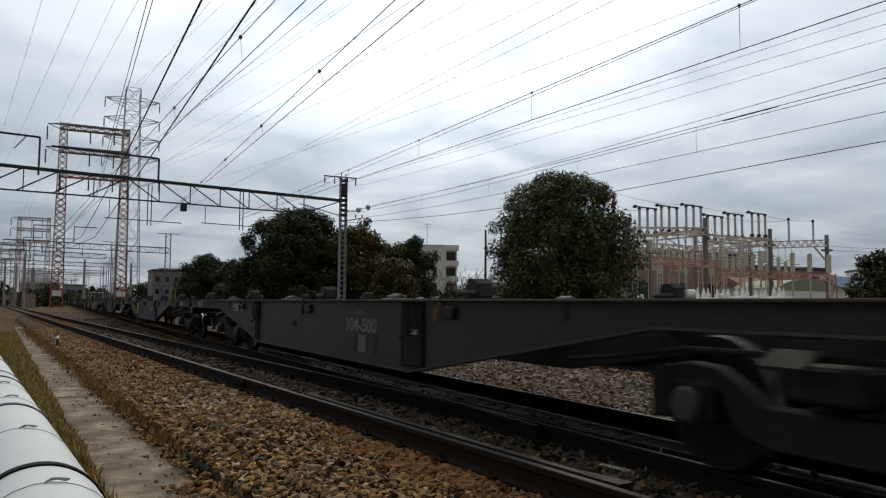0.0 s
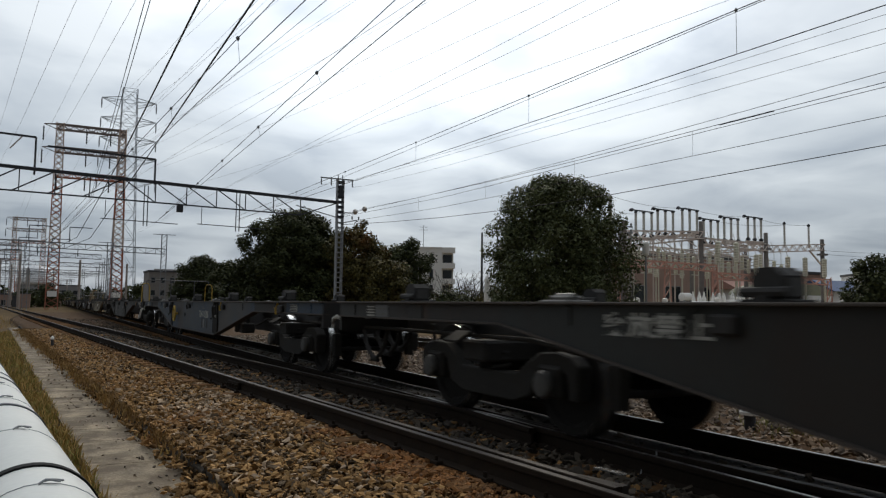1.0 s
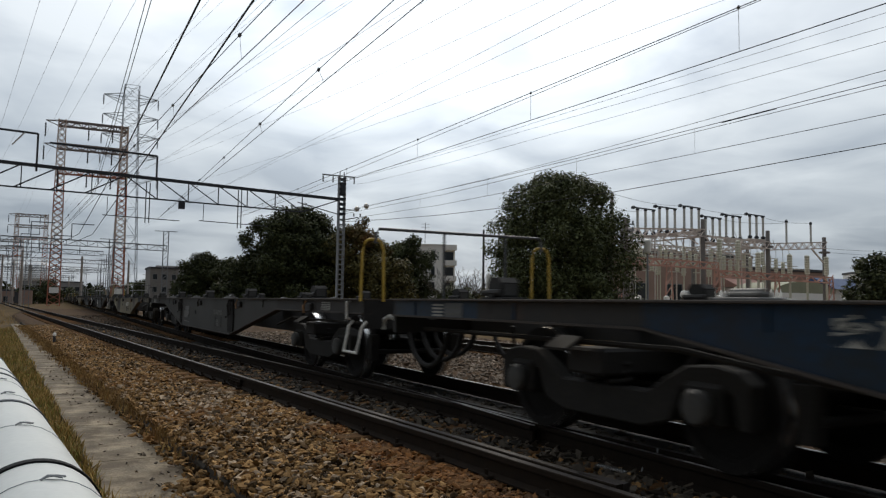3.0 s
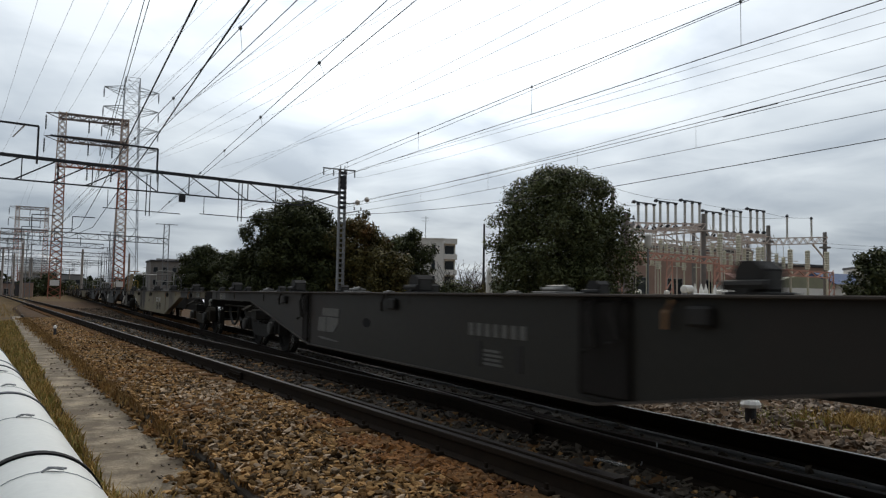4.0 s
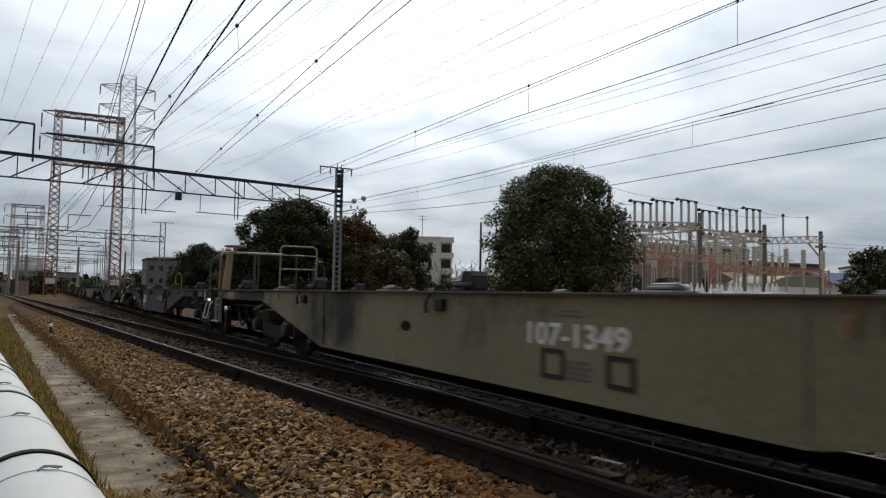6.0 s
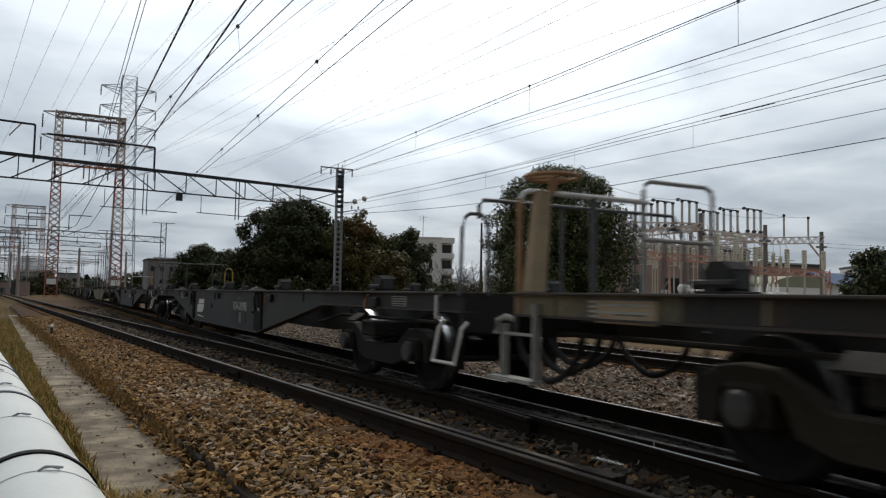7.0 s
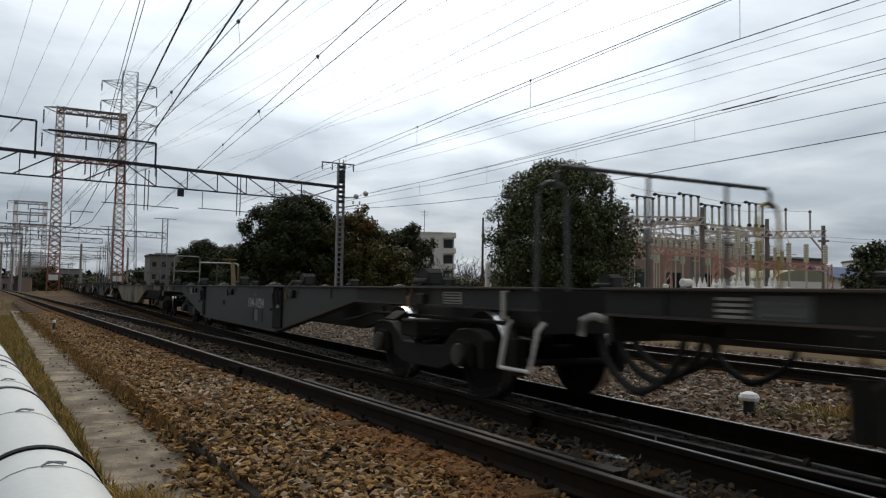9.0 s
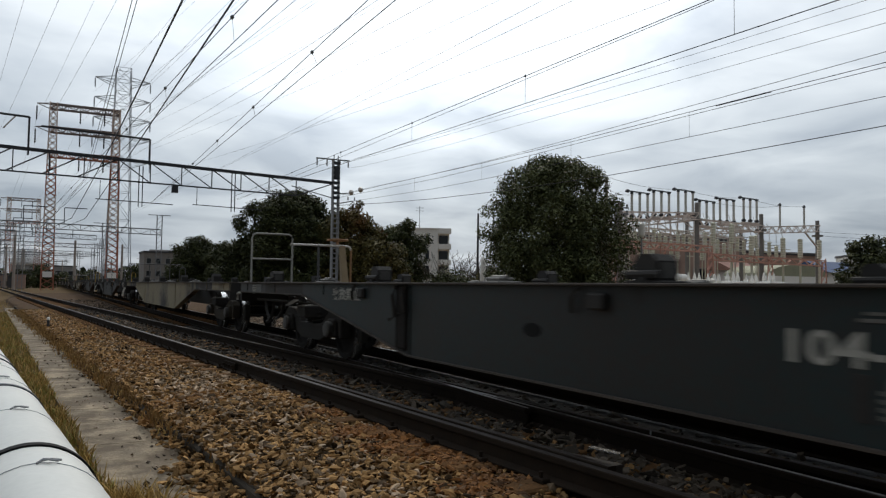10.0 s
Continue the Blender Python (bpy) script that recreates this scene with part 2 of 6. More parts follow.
M["column_tan"] = mat("column_tan", (0.42, 0.33, 0.20), (0.24, 0.17, 0.10), rough=0.75, scale=3, fine=40, bump=0.1)
M["lock_grey"] = mat("lock_grey", (0.22, 0.21, 0.19), (0.07, 0.065, 0.06), rough=0.6, scale=6, fine=40)
M["hub_grey"] = mat("hub_grey", (0.070, 0.066, 0.059), (0.032, 0.030, 0.027), rough=0.6, scale=6, fine=40)
M["under"] = mat("under", (0.024, 0.021, 0.018), (0.011, 0.010, 0.009), rough=0.8, scale=4, fine=40, bump=0.2)
M["under_grey"] = mat("under_grey", (0.033, 0.030, 0.026), (0.015, 0.0135, 0.012), rough=0.8, spec=0.2, scale=4, fine=40, bump=0.2)
M["frame_tan"] = mat("frame_tan", (0.050, 0.040, 0.026), (0.018, 0.014, 0.010), rough=0.8, scale=3, fine=40, bump=0.2, spec=0.2)
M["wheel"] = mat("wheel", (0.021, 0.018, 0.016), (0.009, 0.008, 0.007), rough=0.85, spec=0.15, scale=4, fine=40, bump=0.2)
M["tread"] = mat("tread", (0.85, 0.84, 0.82), (0.65, 0.64, 0.62), rough=0.22, metal=0.9)
M["white_paint"] = mat("white_paint", (0.74, 0.72, 0.67), (0.46, 0.44, 0.40), rough=0.7, scale=9, fine=60, bump=0.05)
M["worn_white"] = mat("worn_white", (0.15, 0.145, 0.13), (0.05, 0.05, 0.048), rough=0.7, scale=14, fine=60, bump=0.05)
M["worn_pale"] = mat("worn_pale", (0.22, 0.215, 0.195), (0.09, 0.088, 0.08), rough=0.75, scale=14, fine=60, bump=0.05)
M["yellow_paint"] = mat("yellow_paint", (0.55, 0.36, 0.04), (0.34, 0.22, 0.035), rough=0.55, scale=8, fine=60, bump=0.05)
M["rail_tube"] = mat("rail_tube", (0.10, 0.10, 0.10), (0.05, 0.05, 0.05), rough=0.5, scale=8, fine=60, bump=0.05)
M["brown_lever"] = mat("brown_lever", (0.40, 0.23, 0.11), (0.22, 0.12, 0.06), rough=0.7)
M["brick_wall"] = mat("brick_wall", (0.42, 0.29, 0.23), (0.30, 0.20, 0.16), rough=0.9, scale=0.8, fine=14)
M["render_white"] = mat("render_white", (0.90, 0.88, 0.84), (0.82, 0.80, 0.75), rough=0.9, scale=0.5, fine=8)
M["render_grey"] = mat("render_grey", (0.33, 0.33, 0.33), (0.22, 0.22, 0.22), rough=0.9, scale=0.5, fine=8)
M["roof_blue"] = mat("roof_blue", (0.06, 0.10, 0.22), (0.035, 0.06, 0.13), rough=0.5, scale=1)
M["roof_tile"] = mat("roof_tile", (0.48, 0.27, 0.21), (0.33, 0.19, 0.15), rough=0.85, scale=1.5, fine=12)
M["roof_olive"] = mat("roof_olive", (0.36, 0.36, 0.24), (0.24, 0.24, 0.17), rough=0.7, scale=1)
M["roof_dark"] = mat("roof_dark", (0.08, 0.08, 0.085), rough=0.7, scale=1)
M["glass_dark"] = mat("glass_dark", (0.03, 0.035, 0.04), rough=0.12, bump=0, spec=0.6)
M["dome_white"] = mat("dome_white", (0.85, 0.85, 0.85), (0.8, 0.8, 0.8), rough=0.6, bump=0)


# ---- mesh helpers ----
def part(name, bm, material, parent=None, label="", smooth=False):
    me = bpy.data.meshes.new(name)
    if smooth:
        for f in bm.faces:
            f.smooth = True
    bm.to_mesh(me)
    bm.free()
    me.materials.append(M[material] if isinstance(material, str) else material)
    ob = new(name, me)
    if parent is not None:
        ob.parent = parent
    if label:
        tagged(ob, label)
    return ob


def raw(name, verts, faces, material, parent=None):
    me = bpy.data.meshes.new(name)
    me.from_pydata(verts, [], faces)
    me.materials.append(M[material])
    ob = new(name, me)
    if parent is not None:
        ob.parent = parent
    return ob


def empty(name, m=None):
    ob = new(name)
    ob.empty_display_size = 0.2
    if m is not None:
        ob.matrix_world = m
    return ob


def box(bm, x0, x1, y0, y1, z0, z1, bevel=0.0):
    vs = [bm.verts.new(v) for v in ((x0, y0, z0), (x1, y0, z0), (x1, y1, z0), (x0, y1, z0), (x0, y0, z1), (x1, y0, z1), (x1, y1, z1), (x0, y1, z1))]
    fs = [bm.faces.new([vs[i] for i in f]) for f in ((3, 2, 1, 0), (4, 5, 6, 7), (0, 1, 5, 4), (1, 2, 6, 5), (2, 3, 7, 6), (3, 0, 4, 7))]
    if bevel:
        es = list({e for f in fs for e in f.edges})
        bmesh.ops.bevel(bm, geom=es, offset=bevel, segments=1, affect="EDGES")
    return bm


def tube(bm, pts, r, n=8, cap=True, r1=None):
    """A round bar along the points."""
    pts = [Vector(p) for p in pts]
    rings = []
    for i, p in enumerate(pts):
        d = (pts[min(i + 1, len(pts) - 1)] - pts[max(i - 1, 0)]).normalized()
        u = d.orthogonal().normalized() if abs(d.z) > 0.95 else d.cross(Vector((0, 0, 1))).normalized()
        w = d.cross(u)
        rr = r if r1 is None else r + (r1 - r) * i / (len(pts) - 1)
        rings.append([bm.verts.new(p + rr * (math.cos(2 * math.pi * k / n) * u + math.sin(2 * math.pi * k / n) * w)) for k in range(n)])
    for a, b in zip(rings, rings[1:]):
        for k in range(n):
            bm.faces.new((a[k], a[(k + 1) % n], b[(k + 1) % n], b[k]))
    if cap:
        bm.faces.new(rings[0][::-1])
        bm.faces.new(rings[-1])
    return bm


def bar(bm, a, b, w, h=None):
    """A square bar from a to b."""
    a, b = Vector(a), Vector(b)
    h = h or w
    d = (b - a).normalized()
    u = d.cross(Vector((0, 0, 1)))
    u = u.normalized() if u.length > 0.05 else Vector((1, 0, 0))
    v = d.cross(u).normalized()
    c = [(-1, -1), (1, -1), (1, 1), (-1, 1)]
    r0 = [bm.verts.new(a + u * w / 2 * i + v * h / 2 * j) for i, j in c]
    r1 = [bm.verts.new(b + u * w / 2 * i + v * h / 2 * j) for i, j in c]
    for k in range(4):
        bm.faces.new((r0[k], r0[(k + 1) % 4], r1[(k + 1) % 4], r1[k]))
    bm.faces.new(r0[::-1])
    bm.faces.new(r1)
    return bm


def prism(bm, prof, axis, a, b):
    """A closed profile pushed along an axis from a to b. axis x: profile is (y, z); y: (x, z)."""
    f = (lambda p, s: (s, p[0], p[1])) if axis == "x" else (lambda p, s: (p[0], s, p[1]))
    r0 = [bm.verts.new(f(p, a)) for p in prof]
    r1 = [bm.verts.new(f(p, b)) for p in prof]
    n = len(prof)
    for k in range(n):
        bm.faces.new((r0[k], r0[(k + 1) % n], r1[(k + 1) % n], r1[k]))
    bm.faces.new(r0[::-1])
    bm.faces.new(r1)
    bmesh.ops.recalc_face_normals(bm, faces=bm.faces)
    return bm


def lathe(bm, prof, centre=(0, 0, 0), axis="z", n=20):
    """A turned form: profile of (radius, height)."""
    cx, cy, cz = centre
    rings = []
    for r, h in prof:
        ring = []
        for k in range(n):
            c, s = r * math.cos(2 * math.pi * k / n), r * math.sin(2 * math.pi * k / n)
            ring.append(bm.verts.new({"z": (cx + c, cy + s, cz + h), "x": (cx + h, cy + c, cz + s), "y": (cx + c, cy + h, cz + s)}[axis]))
        rings.append(ring)
    for a, b in zip(rings, rings[1:]):
        for k in range(n):
            bm.faces.new((a[k], a[(k + 1) % n], b[(k + 1) % n], b[k]))
    bm.faces.new(rings[0])
    bm.faces.new(rings[-1])
    bmesh.ops.recalc_face_normals(bm, faces=bm.faces)
    return bm


B = bmesh.new

# ---- lines of the place ----
MAIN_A = -4.1076          # the through track leaves the train's track by this angle
MS, MC = math.sin(radians(MAIN_A)), math.cos(radians(MAIN_A))
TRAIN_X = 4.236           # centre of the train's track
GAUGE = 1.132             # rail centre to rail centre


def on_main(d, s, z):
    """A point d metres right of the eye's line and s metres along the through track."""
    return (s * MS + d * MC, s * MC - d * MS, z)


def kerb_x(y):
    return 1.51 - 0.0635 * y


# ---- ground ----
def ground_height(x, y):
    """The formation: flat under the tracks, falling over the kerb to the walkway and the verge."""
    k = x - kerb_x(y)
    if k < -0.02:
        return -0.42
    if k < 0.5:
        return -0.27 + 0.06 * max(k, 0) / 0.5
    if x < 12:
        return -0.21
    return -0.21 - 0.1 * min((x - 12) / 4, 1)


def make_ground():
    verts, faces = [], []
    ys = [-60, -20, -5, 0] + [0.5 * i for i in range(1, 60)] + [30 + 3 * i for i in range(0, 24)] + [110, 150, 220, 320, 500, 900, 1600, 3000]
    offs = [-3000, -600, -150, -40, -12, -5, -2, -0.6, -0.025, 0.0, 0.25, 0.5]
    right = [2, 3, 4, 5, 6, 7, 8, 9, 10, 11, 12, 14, 17, 22, 30, 45, 70, 120, 250, 600, 1500, 3000]
    for y in ys:
        kx = kerb_x(max(min(y, 60), -20))
        for o in offs:
            x = kx + o
            z = -0.42 if o < -0.01 else -0.27 + 0.12 * o
            verts.append((x, y, z))
        for x in right:
            z = -0.21 if x < 12 else -0.21 - 0.1 * min((x - 12) / 4, 1)
            if x < 30 and abs(y) < 100:
                z += 0.02 * noise.noise((x * 1.3, y * 1.3, 0))
            verts.append((x, y, z))
    w = len(offs) + len(right)
    for i in range(len(ys) - 1):
        for j in range(w - 1):
            a = i * w + j
            faces.append((a, a + 1, a + w + 1, a + w))
    ob = raw("ground", verts, faces, "ballast_bed")
    me = ob.data
    me.materials.append(M["earth"])
    for p in me.polygons:
        c = p.center
        if c.x < kerb_x(max(min(c.y, 60), -20)) - 0.02 or c.x > 13 or c.y > 90 or c.y < -6:
            p.material_index = 1
        p.use_smooth = True
    tagged(ob, "brown ballast and dry earth of the railway land", "ground", kind="structure")


make_ground()


def stones(name, material, count, place, size, seed, label):
    """Loose broken stones as one heap; place(rng, n) gives x, y, z."""
    rng = np.random.RandomState(seed)
    bmi = bmesh.new()
    bmesh.ops.create_icosphere(bmi, subdivisions=1, radius=1.0)
    v0 = np.array([v.co[:] for v in bmi.verts])
    f0 = np.array([[v.index for v in f.verts] for f in bmi.faces])
    bmi.free()
    P = place(rng, count)
    n = len(P)
    s = size * rng.uniform(0.5, 1.3, (n, 1)) * rng.uniform(0.5, 1.45, (n, 3)) * np.array([1.12, 0.95, 0.52])
    ang = rng.uniform(0, 2 * np.pi, (n, 3))
    c, sn = np.cos(ang), np.sin(ang)
    Rz = np.zeros((n, 3, 3)); Rz[:, 0, 0] = c[:, 0]; Rz[:, 0, 1] = -sn[:, 0]; Rz[:, 1, 0] = sn[:, 0]; Rz[:, 1, 1] = c[:, 0]; Rz[:, 2, 2] = 1
    t = (ang[:, 1] - 3.1) * 0.28
    Rx = np.zeros((n, 3, 3)); Rx[:, 0, 0] = 1; Rx[:, 1, 1] = np.cos(t); Rx[:, 1, 2] = -np.sin(t); Rx[:, 2, 1] = np.sin(t); Rx[:, 2, 2] = np.cos(t)
    jit = 1 + rng.uniform(-0.42, 0.34, (n, len(v0), 1))
    V = v0[None] * jit
    # broken faces: each stone is cut by a few random planes
    for _ in range(7):
        q = rng.normal(0, 1, (n, 3)); q /= np.linalg.norm(q, axis=1)[:, None]
        over = np.maximum(np.einsum("nvj,nj->nv", V, q) - rng.uniform(0.20, 0.55, (n, 1)), 0)
        V = V - over[:, :, None] * q[:, None, :]
    V = V * (s * 1.42)[:, None, :]
    V = np.einsum("nij,nvj->nvi", Rz @ Rx, V) + P[:, None, :]
    F = f0[None] + (np.arange(n) * len(v0))[:, None, None]
    ob = raw(name, V.reshape(-1, 3).tolist(), F.reshape(-1, 3).tolist(), material)
    tagged(ob, label, "gravel", kind="stuff")
    return ob


def shoulder(rng, n):
    """Between the kerb and the through track, thinning with distance."""
    y = 1.0 + 35 * rng.uniform(0, 1, n) ** 1.9
    y = np.where(rng.uniform(0, 1, n) < 0.12, rng.uniform(-6, 1.5, n), y)
    lo = kerb_x(y) - 0.045 + 0.03 * rng.uniform(0, 1, n)
    hi = 2.98 / MC + y * MS / MC - 0.06
    x = lo + (hi - lo) * rng.uniform(0, 1, n)
    z = np.where(x - lo < 0.5, -0.245 + 0.07 * (x - lo), -0.21) + rng.uniform(-0.01, 0.035, n)
    # a low heap of fresh stones
    z += 0.05 * np.exp(-((x - 1.9) ** 2 / 0.25 + (y - 8.0) ** 2 / 2.5))
    return np.c_[x, y, z]


def between_main(rng, n):
    y = 2.0 + 34 * rng.uniform(0, 1, n) ** 1.8
    lo = 2.98 / MC + y * MS / MC + 0.08
    x = lo + 0.97 * rng.uniform(0, 1, n)
    return np.c_[x, y, -0.175 + rng.uniform(-0.02, 0.03, n)]


def wedge(rng, n):
    """Between the through track and the train's track beyond the crossing."""
    y = 6.5 + 50 * rng.uniform(0, 1, n) ** 1.7
    lo = 4.12 / MC + y * MS / MC + 0.08
    x = lo + (3.6 - lo) * rng.uniform(0, 1, n)
    keep = x > lo
    return np.c_[x, y, -0.20 + rng.uniform(-0.015, 0.03, n)][keep]


def in_train_track(rng, n):
    y = 1.5 + 26 * rng.uniform(0, 1, n) ** 1.6
    return np.c_[3.75 + 0.97 * rng.uniform(0, 1, n), y, -0.20 + rng.uniform(-0.015, 0.025, n)]


def beyond(rng, n):
    y = 2.0 + 26 * rng.uniform(0, 1, n) ** 1.4
    x = 4.9 + 4.2 * rng.uniform(0, 1, n) ** 1.15
    return np.c_[x, y, -0.20 + rng.uniform(-0.02, 0.035, n)]


def far_side(rng, n):
    y = 2.0 + 34 * rng.uniform(0, 1, n) ** 1.2
    x = 10.4 + 2.5 * rng.uniform(0, 1, n)
    return np.c_[x, y, -0.21 + rng.uniform(-0.02, 0.04, n)]


def rusty(rng, n):
    """Flat orange-brown patches at the ends of the long sleepers."""
    spots = np.array([(2.30, 7.9), (2.40, 7.45), (2.40, 6.65), (2.33, 5.65), (2.58, 5.45), (2.42, 5.03), (2.53, 4.77), (2.60, 4.33), (2.45, 3.8)])
    c = spots[rng.randint(0, len(spots), n)] + np.c_[rng.uniform(-0.1, 0.12, n), rng.uniform(-0.12, 0.12, n)]
    return np.c_[c[:, 0] + rng.normal(-0.03, 0.13, n), c[:, 1] + rng.normal(0, 0.085, n), -0.172 + rng.uniform(-0.012, 0.012, n)]


def scattered(rng, n):
    """Stones that rolled onto the walkway."""
    y = 3.5 + 14 * rng.uniform(0, 1, n) ** 1.6
    w = rng.uniform(0, 1, n) ** 3.2
    return np.c_[kerb_x(y) - 0.05 - 0.5 * w, y, np.full(n, -0.368)]


stones("ballast_stones", "stone_pale", 12000, shoulder, 0.027, 33, "pale beige ballast stones among the brown ones")
stones("ballast_stones", "stone", 44000, shoulder, 0.0275, 3, "loose brown and grey ballast stones beside the rail")
stones("ballast_stones", "stone_dark", 13000, between_main, 0.036, 4, "dark oily ballast stones between the rails")
stones("ballast_stones", "stone_dark", 5000, wedge, 0.034, 5, "dark ballast stones in the wedge between two tracks")
stones("ballast_stones", "stone_dark", 4000, in_train_track, 0.032, 6, "oil-blackened ballast stones under the train")
stones("ballast_stones", "stone_grey", 15000, beyond, 0.036, 7, "grey-brown ballast stones beyond the train's track")
stones("ballast_stones", "stone_grey", 4500, far_side, 0.040, 8, "grey ballast stones on the far shoulder")
stones("spilled_stones", "stone", 1500, lambda rng, n: (lambda y: np.c_[kerb_x(y) - 0.02 - np.abs(rng.normal(0, 0.07, n)), y, -0.36 + rng.uniform(0, 0.05, n)])(3.5 + 22 * rng.uniform(0, 1, n) ** 1.5), 0.028, 19, "ballast spilled over the kerb onto the walkway's edge")
stones("brown_stones", "stone", 1800, between_main, 0.03, 20, "brown ballast stones between the rails of the through track")
stones("pale_stones", "stone_pale", 700, lambda rng, n: np.c_[1.72 + rng.normal(0, 0.22, n), 8.5 + rng.normal(0, 0.8, n), -0.165 + rng.uniform(0, 0.02, n)], 0.028, 22, "patch of fresh pale ballast stones")
stones("spilled_stones", "stone", 420, lambda rng, n: (lambda y: np.c_[kerb_x(y) - 0.05 - np.abs(rng.normal(0, 0.16, n)), y, -0.36 + rng.uniform(0, 0.03, n)])(rng.uniform(3.4, 5.9, n)), 0.030, 29, "ballast spilled over the broken end of the kerb")
stones("rusty_stones", "stone_rust", 6500, rusty, 0.022, 31, "rust-stained stones and dirt at the sleeper ends")
stones("scattered_stones", "stone_grey", 520, scattered, 0.020, 9, "single stones scattered on the concrete walkway")


def make_kerb_and_walk():
    rng = random.Random(5)
    kerb = empty("kerb")
    walkw = empty("walkway")
    L = 0.6
    y = -9.0
    i = 0
    while y < 44:
        bm = B()
        dk = rng.uniform(-0.012, 0.012)
        box(bm, kerb_x(y) - 0.05 + dk, kerb_x(y) + 0.02 + dk, y + 0.003, y + L - 0.003, -0.46, -0.272 + rng.uniform(-0.014, 0.006), 0.014)
        ob = part("kerb_stone", bm, "kerb", kerb)
        ob.matrix_basis = Matrix.Translation((kerb_x(y), y, 0)) @ pose(0, 0, 0, 0, rng.uniform(-5, 5), 3.63 + rng.uniform(-1.6, 1.6)) @ Matrix.Translation((-kerb_x(y), -y, 0))
        y += L
    y = -9.0
    while y < 44:
        x1 = kerb_x(y) - 0.05
        x0 = 0.73 - 0.0567 * y
        bm = B()
        h = -0.375 + rng.uniform(-0.004, 0.003)
        r0 = [(x0, y + 0.001), (x1, y + 0.001), (kerb_x(y + 1) - 0.055, y + 0.999), (0.73 - 0.0567 * (y + 1), y + 0.999)]
        lo = [bm.verts.new((a, b, -0.47)) for a, b in r0]
        hi = [bm.verts.new((a, b, h)) for a, b in r0]
        bm.faces.new(hi)
        for k in range(4):
            bm.faces.new((lo[k], lo[(k + 1) % 4], hi[(k + 1) % 4], hi[k]))
        bmesh.ops.bevel(bm, geom=hi and [e for e in bm.edges if e.verts[0] in hi and e.verts[1] in hi], offset=0.003, segments=1, affect="EDGES")
        part("slab", bm, "concrete", walkw)
        y += 1.0
    tagged(kerb, "dark weathered concrete kerb holding the ballast", "kerb", kind="structure")
    tagged(walkw, "worn concrete slab walkway with stones and weeds", "walkway", kind="structure")


make_kerb_and_walk()


# ---- tracks ----
def rail_profile():
    return [(-0.0635, -0.153), (0.0635, -0.153), (0.0635, -0.143), (0.012, -0.125), (0.009, -0.048), (0.0325, -0.036), (0.0325, -0.006), (0.026, -0.001), (0.009, 0.0), (-0.009, 0.0), (-0.026, -0.001), (-0.0325, -0.006), (-0.0325, -0.036), (-0.009, -0.048), (-0.012, -0.125), (-0.0635, -0.143)]


def rail(parent, a, b, head="rail_head", name="rail", drop=0.0):
    """A rail from a to b (x, y), head level at zero."""
    a, b = Vector((*a, -drop)), Vector((*b, -drop))
    d = (b - a).normalized()
    u = Vector((d.y, -d.x, 0))
    bm = B()
    prof = rail_profile()
    r0 = [bm.verts.new(a + u * x + Vector((0, 0, z))) for x, z in prof]
    r1 = [bm.verts.new(b + u * x + Vector((0, 0, z))) for x, z in prof]
    n = len(prof)
    for k in range(n):
        f = bm.faces.new((r0[k], r1[k], r1[(k + 1) % n], r0[(k + 1) % n]))
        if k == 8:
            f.material_index = 1
        elif k in (7, 9):
            f.material_index = 2
    bm.faces.new(r0)
    bm.faces.new(r1[::-1])
    bmesh.ops.recalc_face_normals(bm, faces=bm.faces)
    ob = part(name, bm, "rail_rust", parent)
    ob.data.materials.append(M[head])
    ob.data.materials.append(M["rail_dull"])
    return ob


def track(label, centre, s0, s1, head, direction=0.0, rails=True, rng_seed=1, skip=None):
    """Sleepers, rails and fastenings along a straight. centre(s) gives x, y."""
    tr = empty("track")
    tagged(tr, label, "track", kind="structure")
    rng = random.Random(rng_seed)
    bm = B()
    box(bm, -0.9, 0.9, -0.11, 0.11, -0.33, -0.155, 0.015)
    tmp = part("sleeper", bm, "sleeper")
    me = tmp.data
    bpy.data.objects.remove(tmp)
    bm = B()
    for sx in (-1, 1):
        for o in (-0.085, 0.085):
            box(bm, sx * GAUGE / 2 + o - 0.03, sx * GAUGE / 2 + o + 0.03, -0.05, 0.05, -0.155, -0.125, 0.006)
            tube(bm, [(sx * GAUGE / 2 + o, 0, -0.13), (sx * GAUGE / 2 + o, 0, -0.09)], 0.014, 6)
    tmp = part("rail_clip", bm, "rail_rust")
    meb = tmp.data
    bpy.data.objects.remove(tmp)
    s, i = s0, 0
    while s < min(s1, 62):
        x, y = centre(s)
        if not (skip and skip(s)):
            for nm, mesh in (("sleeper", me), ("rail_clip", meb)):
                ob = new(nm, mesh)
                ob.parent = tr
                ob.matrix_basis = pose(x, y, 0, 0, 0, direction + rng.uniform(-0.6, 0.6))
        s += 0.62
    if rails:
        for sx in (-1, 1):
            r = radians(direction)
            o = Vector((math.cos(r), math.sin(r))) * sx * GAUGE / 2
            rail(tr, Vector(centre(s0)) + o, Vector(centre(s1)) + o, head)
    return tr


def main_c(s):
    return on_main(2.98 + GAUGE / 2, s, 0)[:2]


main_track = track("through track with rusty-sided worn steel rails", main_c, -12, 420, "rail_dull", direction=-MAIN_A, rng_seed=2)
train_track = track("track under the train, bright-worn rails on oily sleepers", lambda s: (TRAIN_X, s), -12, 420, "rail_head", rng_seed=3, skip=lambda s: s < 22)
far_track = track("further track beyond the train with worn rails", lambda s: (9.75, s), -8, 420, "rail_head", rng_seed=4)


